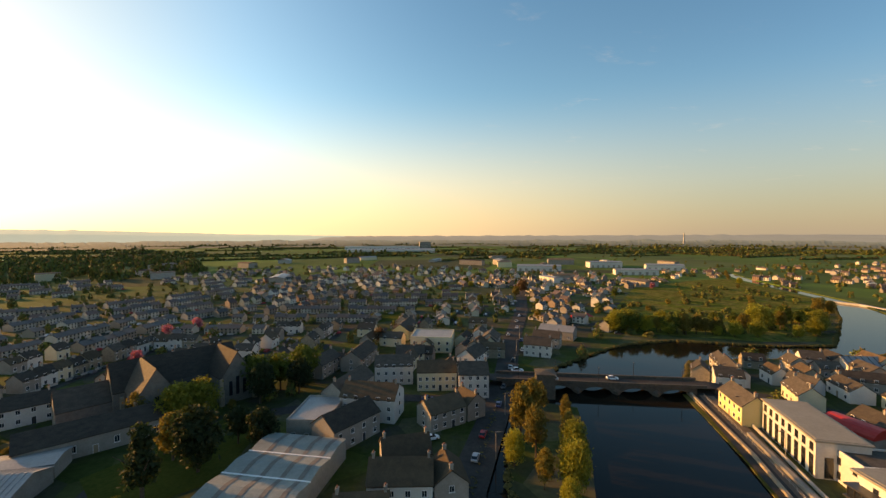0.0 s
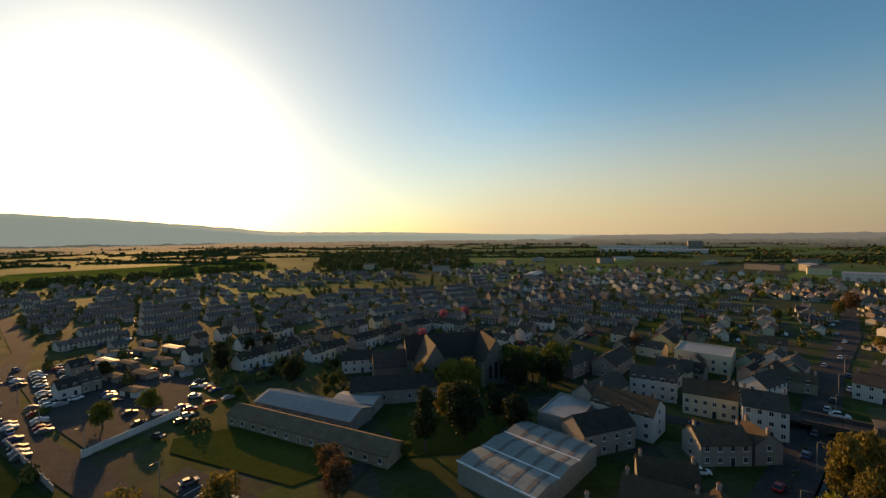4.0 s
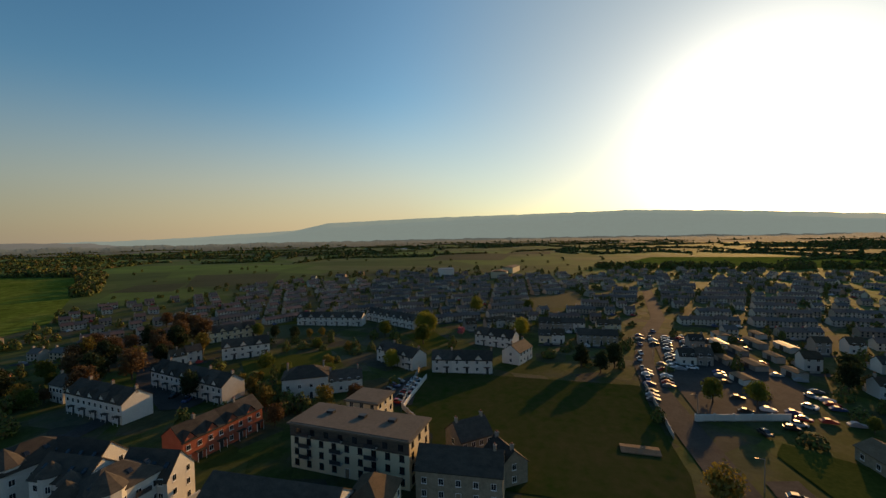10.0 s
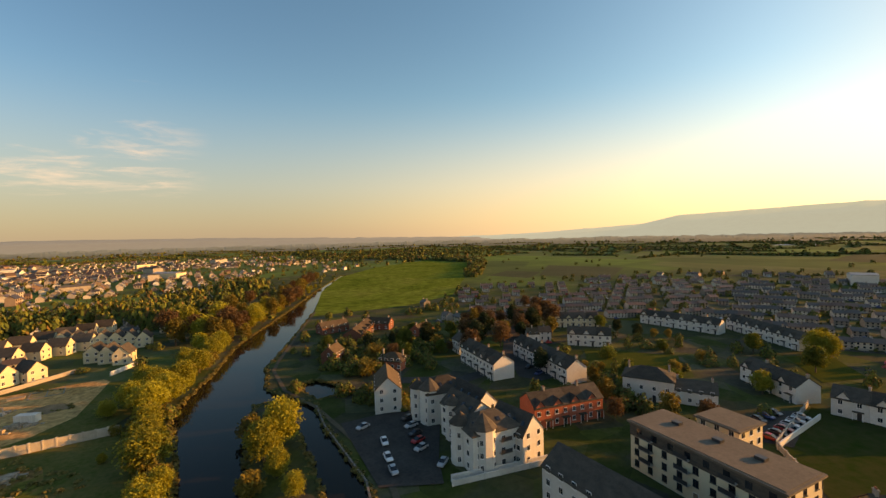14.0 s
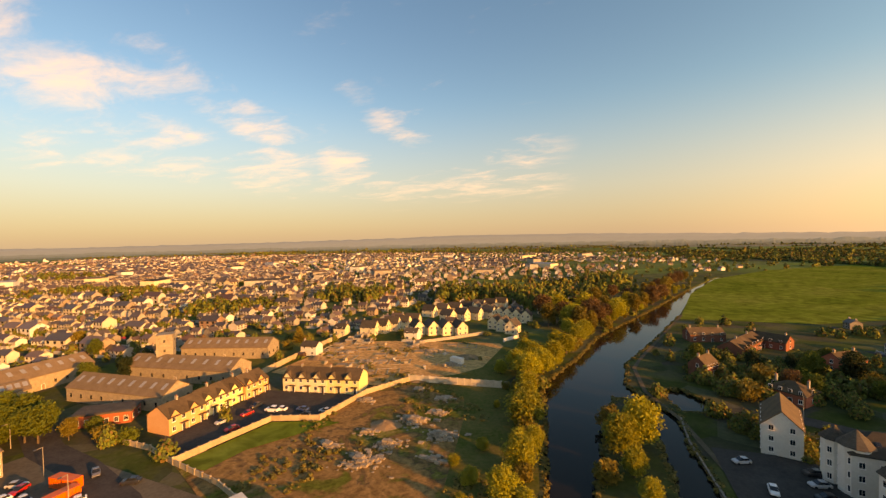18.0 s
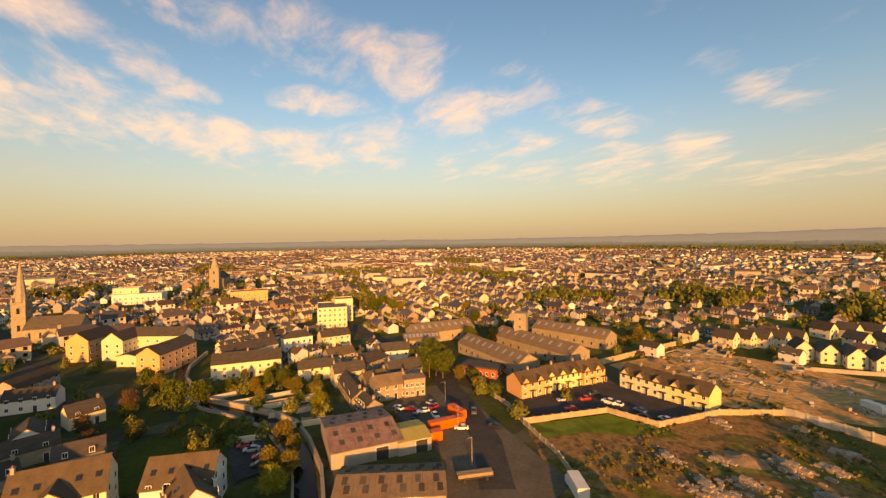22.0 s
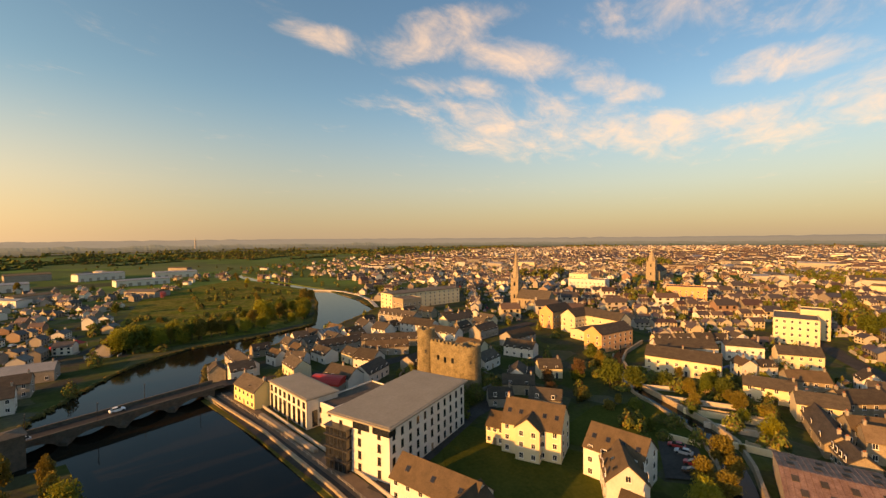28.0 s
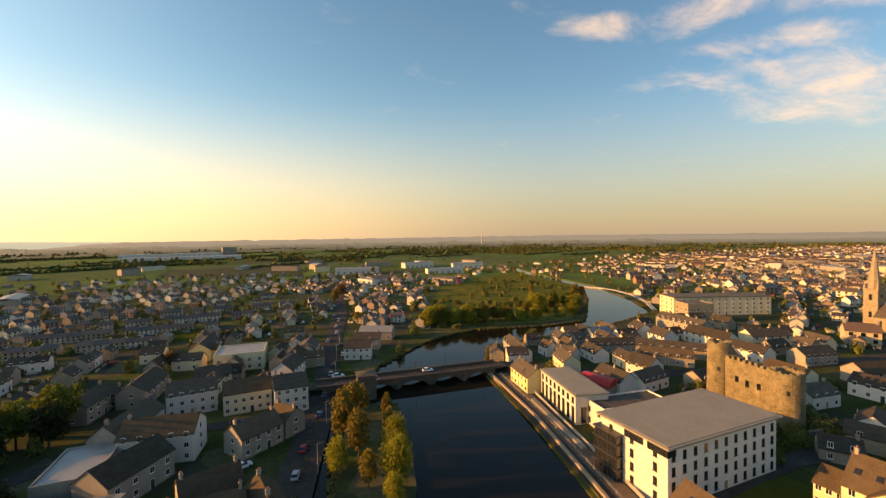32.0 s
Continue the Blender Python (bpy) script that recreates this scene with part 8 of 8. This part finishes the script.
for m_, rows_ in ((HOUSEWALL, False), (ROWWALL, True)):
    tagged(many("wall", gw[0], gw[1], [p for p, f in zip(pl, far) if bool(f[4]) == rows_], m_, town), kind="stuff")
v8 = gr_[0]
roof_q = [(7, 6, 5, 4), (12, 13, 14, 15), (0, 1, 5, 4), (8, 12, 13, 9), (0, 4, 7, 3), (1, 2, 6, 5), (8, 11, 15, 12), (9, 13, 14, 10)]
for m_, rows_ in ((HOUSEROOF, False), (ROWROOF, True)):
    tagged(many("roof", v8, roof_q, [p for p, f in zip(pl, far) if bool(f[4]) == rows_], m_, town), kind="stuff")
chv, chq = [], []
for cx in (-4.4, 4.4):
    chq += [[k + len(chv) for k in f] for f in BOXF[1:]]
    chv += boxv(cx - 0.4, -0.5, 6.2, cx + 0.4, 0.5, 8.7)
tagged(many("chimney", chv, chq, [p for p, f in zip(pl, far) if f[3] < 900], GREYR, town), kind="stuff")
wv, wq = [], []
for sy in (-1, 1):
    for z in (0.9, 3.2):
        for cx in (-3.2, 0, 3.2):
            o = len(wv)
            wv += [(cx - 0.6, sy * 3.75, z), (cx + 0.6, sy * 3.75, z), (cx + 0.6, sy * 3.75, z + 1.3), (cx - 0.6, sy * 3.75, z + 1.3)]
            wq.append((o, o + 1, o + 2, o + 3) if sy < 0 else (o + 3, o + 2, o + 1, o))
tagged(many("window", wv, wq, [p for p, f in zip(pl, far) if f[3] < 800], PANE, town), kind="stuff")

# large pale sheds and blocks of the edges of the town
big_rng = random.Random(31)
BIG = []
for a, r0, r1, n in ((0, 700, 1100, 7), (340, 420, 900, 9), (300, 600, 1300, 12), (262, 500, 1500, 26), (235, 500, 1500, 22), (205, 600, 1400, 14), (192, 700, 1300, 10), (30, 500, 900, 8), (110, 500, 700, 3)):
    for i in range(n):
        aa, rr = radians(a + big_rng.uniform(-14, 14)), big_rng.uniform(r0, r1)
        BIG.append((-math.sin(aa) * rr, math.cos(aa) * rr, big_rng.uniform(0, 3.1), big_rng.uniform(18, 48), big_rng.uniform(11, 22), big_rng.uniform(5, 10)))
for x, y, t, L, W, h in BIG:
    if any(inside(p, [x], [y])[0] for p in KEEP_CLEAR):
        continue
    rt = root("warehouse", x, y, math.degrees(t))
    part("wall", boxes("wall", [(-L / 2, -W / 2, -1, L / 2, W / 2, h)], big_rng.choice((WHITE, CREAM, GREYR, CONCRETE))), rt)
    part("roof", mesh("roof", *gable_roof(L, W, h, W * 0.09, 0.3, 0.3), big_rng.choice((FLATROOF, METALROOF, CEMENTROOF, SLATE))), rt)
    tagged(rt, "pale low warehouse with a shallow sheet roof", "building", "large sheds at the edge of town")

# ---- trees that fill gardens, hedges and banks ----
tf = np.random.default_rng(9)
n = 17000
ta, tr_ = tf.uniform(0, 360, n), tf.uniform(0, 1, n) ** 0.75 * 1750 + 60
tx, ty = -np.sin(np.radians(ta)) * tr_, np.cos(np.radians(ta)) * tr_
ok = np.hypot(tx, ty) > 125
ok &= (tf.uniform(0, 1, n) < np.interp(ta, [0, 40, 60, 140, 185, 200, 300, 325, 360], [0.75, 0.75, 0.8, 0.8, 0.85, 0.95, 0.75, 0.75, 0.75]))
t_hi = np.interp(ta, ra, [q[2] for q in REACH])
ok &= (tr_ < t_hi * 1.05) | (tf.uniform(0, 1, n) < np.where((ta > 150) & (ta < 195), 0.6, 0.06))
ok &= (tr_ > 420) | (tf.uniform(0, 1, n) < 0.95)
for p in [RIVER, GREEN_FIELD, MEADOW_N, DARK_FIELD, SITE, SANDY, STUBBLE] + FAR_GREENS:
    ok &= ~inside(p, tx, ty)
for px, py, pr in CLEAR_DISCS + [(c[0], c[1], 4) for c in cand[:400]]:
    ok &= (tx - px) ** 2 + (ty - py) ** 2 > (pr + 1) ** 2
for line, w in ROADS:
    for (xa, ya), (xb, yb) in zip(line, line[1:]):
        f = np.clip(((tx - xa) * (xb - xa) + (ty - ya) * (yb - ya)) / ((xb - xa) ** 2 + (yb - ya) ** 2), 0, 1)
        ok &= np.hypot(tx - xa - f * (xb - xa), ty - ya - f * (yb - ya)) > w / 2 + 2
tx, ty, tr_ = tx[ok], ty[ok], tr_[ok]
order = np.argsort(tr_)


def clump(count, size, seed):
    g = np.random.default_rng(seed)
    d = g.normal(size=(count, 3))
    d /= np.linalg.norm(d, axis=1)[:, None]
    d[:, 2] = np.abs(d[:, 2]) * 1.2 + 0.15
    lump = 0.82 + 0.16 * np.sin(d[:, 0] * 5.1 + seed) * np.cos(d[:, 1] * 4.3 + seed * 2) + 0.08 * np.sin(d[:, 2] * 7 + seed)
    c = d * (lump * g.uniform(0.78, 1.06, count))[:, None]
    u = np.cross(d, g.normal(size=(count, 3))) + 0.35 * g.normal(size=(count, 3))
    u /= np.linalg.norm(u, axis=1)[:, None]
    t = np.cross(d, u) + 0.45 * g.normal(size=(count, 3))
    t /= np.linalg.norm(t, axis=1)[:, None]
    return np.stack([c - u * size, c - t * size, c + u * size, c + t * size], 1).reshape(-1, 3), [tuple(range(k * 4, k * 4 + 4)) for k in range(count)]


FAR_LEAF = material("leaves of far trees", (0.8, 0.8, 0.8), (1.2, 1.2, 1.2), 0.02, 0.9, island=True,
                    palette=[(0.10, 0.125, 0.024), (0.16, 0.15, 0.03), (0.075, 0.10, 0.022), (0.14, 0.09, 0.03), (0.11, 0.12, 0.025), (0.05, 0.065, 0.02), (0.13, 0.15, 0.028)])
woods = tagged(new("far_trees"), "hedgerows and clumps of budding trees across the town and country", "trees", "", "stuff")
pl = [(float(tx[i]), float(ty[i]), float(tf.uniform(0, 6)), *([float(tf.uniform(1.7, 3.8))] * 2), float(tf.uniform(2.0, 5.2))) for i in order]
# the dark wood on the rise, and the woods by the river bend
for poly, n_, h0, h1 in ((WOOD_W, 420, 9, 15), ([(120, -330), (60, -340), (10, -300), (0, -360), (-50, -500), (-20, -540), (60, -420), (130, -380)], 260, 7, 14), ([(480, -300), (400, -270), (420, -330), (560, -330), (570, -260)], 120, 6, 11), ([(-32, -178), (-45, -162), (-72, -150), (-96, -165), (-108, -212), (-52, -218)], 130, 2, 5), ([(-36, -150), (-62, -138), (-60, -122), (-50, -118), (-36, -138)], 40, 1.5, 3.5), ([(150, -26), (192, -32), (192, -6), (166, -10)], 30, 1.5, 3.5),
                           ([(126, 56), (150, 54), (156, 64), (150, 96), (134, 98), (146, 74)], 50, 1.2, 3), ([(102, 228), (118, 290), (150, 330), (180, 300), (235, 262), (190, 216)], 75, 1.5, 4), ([(180, 330), (260, 460), (300, 440), (300, 350), (250, 290)], 50, 1.5, 4.5), ([(-100, -60), (-112, -100), (-124, -108), (-108, -56)], 40, 2, 5),
                           ([(166, 26), (184, 30), (200, 40), (196, 24), (178, 18)], 16, 2, 4), ([(112, 8), (140, 18), (150, 4), (128, -6)], 16, 1, 2.5), ([(-260, -742), (-430, -885), (-500, -860), (-470, -690), (-300, -455), (-283, -465), (-446, -712), (-426, -872)], 210, 5, 10), ([(-600, -900), (-900, -1250), (-300, -1400), (-200, -1000)], 260, 4, 9), ([(330, -60), (380, -40), (390, -110), (330, -120)], 60, 4, 9), ([(250, -250), (300, -230), (310, -290), (255, -300)], 70, 4, 9), ([(600, -150), (700, -120), (720, -200), (620, -220)], 90, 5, 10), ([(520, 180), (600, 200), (620, 140), (540, 120)], 70, 5, 10), ([(180, -330), (240, -320), (250, -380), (190, -390)], 80, 5, 11),
                           ([(380, 30), (420, 50), (440, 10), (400, -10)], 45, 4, 8), ([(820, 60), (980, 90), (980, 20), (830, 0)], 110, 5, 11), ([(760, -420), (900, -400), (900, -480), (780, -500)], 110, 5, 11), ([(-640, 40), (-660, 440), (-700, 480), (-690, 30)], 160, 5, 9)):
    xs, ys = [p[0] for p in poly], [p[1] for p in poly]
    k = 0
    while k < n_:
        px, py = float(tf.uniform(min(xs), max(xs))), float(tf.uniform(min(ys), max(ys)))
        if inside(poly, [px], [py])[0]:
            hh_ = float(tf.uniform(h0, h1))
            pl.append((px, py, px, min(5.5, hh_ * 0.6 + 0.6), min(5.5, hh_ * 0.6 + 0.6), hh_))
            k += 1
# hedge lines between the fields
hedges = []
for i in range(640):
    a, r = tf.uniform(0, 2 * np.pi), tf.uniform(0.4, 1) * 2600
    cx, cy, t, ln = -math.sin(a) * r, math.cos(a) * r, 0.4 + (i % 2) * 1.57 + tf.uniform(-0.3, 0.3), tf.uniform(60, 230)
    if r < np.interp(math.degrees(a) % 360, ra, [q[2] for q in REACH]):
        continue
    for k in np.arange(-ln, ln, 7.0):
        hedges.append((cx + math.cos(t) * k + tf.uniform(-1, 1), cy + math.sin(t) * k + tf.uniform(-1, 1), k, 4.8, 4.8, float(tf.uniform(2, 4.5) * (2.2 if tf.uniform() < 0.1 else 1))))
for p in (GREEN_FIELD,):
    hedges = [q for q, bad in zip(hedges, inside(p, [q[0] for q in hedges], [q[1] for q in hedges])) if not bad]
    pl = [q for q, bad in zip(pl, inside(p, [q[0] for q in pl], [q[1] for q in pl])) if not bad]
near_pl, far_pl = [p for p in pl if math.hypot(p[0], p[1]) < 430], [p for p in pl if math.hypot(p[0], p[1]) >= 430]
for s in range(3):
    cv, cq = clump(260, 0.13, 35 + s)
    tagged(many("crowns", cv, cq, [p for p in near_pl if math.hypot(p[0], p[1]) < 260][s::3], FAR_LEAF, woods), kind="stuff")
    cv, cq = clump(130, 0.19, 40 + s)
    tagged(many("crowns", cv, cq, [p for p in near_pl if math.hypot(p[0], p[1]) >= 260][s::3], FAR_LEAF, woods), kind="stuff")
    cv, cq = clump(90, 0.21, 45 + s)
    tagged(many("crowns", cv, cq, [p for p in far_pl if math.hypot(p[0], p[1]) < 800][s::3], FAR_LEAF, woods), kind="stuff")
    cv, cq = clump(30, 0.34, 55 + s)
    tagged(many("crowns", cv, cq, [p for p in far_pl if math.hypot(p[0], p[1]) >= 800][s::3], FAR_LEAF, woods), kind="stuff")

cv, cq = clump(14, 0.75, 50)
tagged(many("hedgerow", cv, cq, hedges, FAR_LEAF, woods), kind="stuff")

# streets, garden hedges and parked cars among the rows
near_rows = [(x, y, radians(a), row / 9.0 if row else 0.95, 1.0, 1.0) for x, y, a, r, row in cand if r < 600]
lanes = tagged(new("back_streets"), "narrow asphalt streets between the rows of houses", "street", "", "structure")
tagged(many("lane", [(-5.2, -9.4, 0.09), (5.2, -9.4, 0.09), (5.2, -6.2, 0.09), (-5.2, -6.2, 0.09)], [(0, 1, 2, 3)], near_rows, ASPHALT, lanes), kind="stuff")
walls_ = tagged(new("garden_walls"), "low rendered walls between small gardens", "garden walls", "", "stuff")
gv_, gq_ = [], []
for b in ((-4.0, 3.6, -0.2, -3.85, 7.4, 1.5), (-4.0, 7.3, -0.2, 4.0, 7.45, 1.6), (-3.9, -5.7, -0.2, 1.0, -5.55, 0.9)):
    gq_ += [[k + len(gv_) for k in f] for f in BOXF[1:]]
    gv_ += boxv(*b)
tagged(many("wall", gv_, gq_, [p for i, p in enumerate(near_rows) if i % 3], CONCRETE, walls_), kind="stuff")
sheds = tagged(new("garden_sheds"), "small sheds and lean-tos behind the houses", "sheds", "", "stuff")
sv_, sq_ = gable_wall(3.2, 2.4, 2.0, 0.6)
tagged(many("shed", [(x + 2.0, y + 5.4, z) for x, y, z in sv_], sq_, [p for i, p in enumerate(near_rows) if i % 2], HOUSEROOF, sheds), kind="stuff")
hv, hq = clump(26, 0.5, 90)
hedge_pl = []
for i, p in enumerate(near_rows):
    c, s_ = math.cos(p[2]), math.sin(p[2])
    for u, v, k in ((-3.0, 6.0, 1.2), (2.8, 6.6, 1.5), (0.5, 7.0, 1.1), (3.2, -4.8, 0.8)):
        if (i * 7 + int(u * 3)) % 3:
            hedge_pl.append((p[0] + c * u - s_ * v, p[1] + s_ * u + c * v, i * 0.7, k, k, k * (0.9 + 0.5 * (i % 3))))
tagged(many("hedge", hv, hq, hedge_pl, FAR_LEAF, woods), kind="stuff")
far_cars = tagged(new("far_cars"), "cars parked along the back streets", "cars", "", "stuff")
CARMIX = material("mixed car paint", (0.9, 0.9, 0.9), (1, 1, 1), 1.0, 0.45, island=True, spec=0.4, palette=[(0.6, 0.6, 0.6), (0.3, 0.31, 0.32), (0.03, 0.03, 0.03), (0.05, 0.07, 0.16), (0.35, 0.03, 0.03), (0.12, 0.12, 0.13)])
ring = lambda x, w, a, b: [(x, -w, a), (x, w, a), (x, w * 0.9, b), (x, -w * 0.9, b)]
fv = sum((ring(*r) for r in ((-2.1, 0.8, 0.4, 0.75), (-1.5, 0.85, 0.25, 1.0), (-1.0, 0.8, 0.25, 1.42), (0.2, 0.8, 0.25, 1.42), (0.95, 0.85, 0.25, 0.95), (2.1, 0.8, 0.35, 0.75))), [])
fq = [(i * 4 + j, i * 4 + (j + 1) % 4, i * 4 + 4 + (j + 1) % 4, i * 4 + 4 + j) for i in range(5) for j in range(4)] + [(3, 2, 1, 0), (20, 21, 22, 23)]
tagged(many("car", [(x + 1.0, y - 7.4, z) for x, y, z in fv], fq, [p for i, p in enumerate(near_rows) if (i * 5) % 7 < 3], CARMIX, far_cars), kind="stuff")
weeds = tagged(new("weeds"), "tufts of rough weeds and brambles on the waste ground", "weeds", "", "stuff")
wg = np.random.default_rng(61)
wpl = []
while len(wpl) < 600:
    px, py = float(wg.uniform(15, 132)), float(wg.uniform(-215, -48))
    lump = noise.noise((px * 0.05, py * 0.05, 3))
    if (inside(SITE, [px], [py])[0] and lump > 0.05) or (inside(SANDY, [px], [py])[0] and lump > 0.3) or (inside(WASTE, [px], [py])[0]):
        k = float(wg.uniform(0.25, 0.9))
        wpl.append((px, py, px, k * 1.3, k * 1.3, k))
wv_, wq_ = clump(22, 0.4, 71)
tagged(many("tuft", wv_, wq_, wpl, LEAF_SCRUB, weeds), kind="stuff")
banks = tagged(new("bank_plants"), "reeds and low bushes along the river banks", "bank plants", "", "stuff")
bg = np.random.default_rng(77)
bpl = []
for ring_ in [RIVER, POND] + ISLANDS:
    for (xa, ya), (xb, yb) in zip(ring_, ring_[1:] + ring_[:1]):
        if max(xa, xb) > 29 and -30 < max(ya, yb) < 150 or math.hypot(xa, ya) > 420:
            continue
        d = math.hypot(xb - xa, yb - ya)
        for k in range(int(d / 1.1)):
            f = (k + float(bg.uniform(0, 1))) / (d / 1.1)
            s0 = float(bg.uniform(0.5, 1.25))
            bpl.append((xa + (xb - xa) * f + float(bg.uniform(-0.7, 0.7)), ya + (yb - ya) * f + float(bg.uniform(-0.7, 0.7)), k, s0 * 1.2, s0 * 1.2, s0))
bv_, bq_ = clump(40, 0.32, 72)
bv_ = [(x, y, z - 0.75) for x, y, z in bv_]
tagged(many("clump", bv_, bq_, bpl, LEAF_SCRUB, banks), kind="stuff")
lot = []
cg = np.random.default_rng(83)
for r_ in range(9):
    for i in range(26):
        if cg.uniform() < 0.3:
            f = (i + 0.5) / 26
            lot.append((-240 + f * 96 + r_ * 0.8, 36 + r_ * 6.2 - f * 10 + float(cg.uniform(-0.3, 0.3)), radians(84 + float(cg.uniform(-4, 4))), 1.0, 1.0, 1.0))
lot = [p for p in lot if all(math.hypot(p[0] - px, p[1] - py) > pr + 1 for px, py, pr in CLEAR_DISCS)]
tagged(many("car", fv, fq, lot, CARMIX, far_cars), kind="stuff")
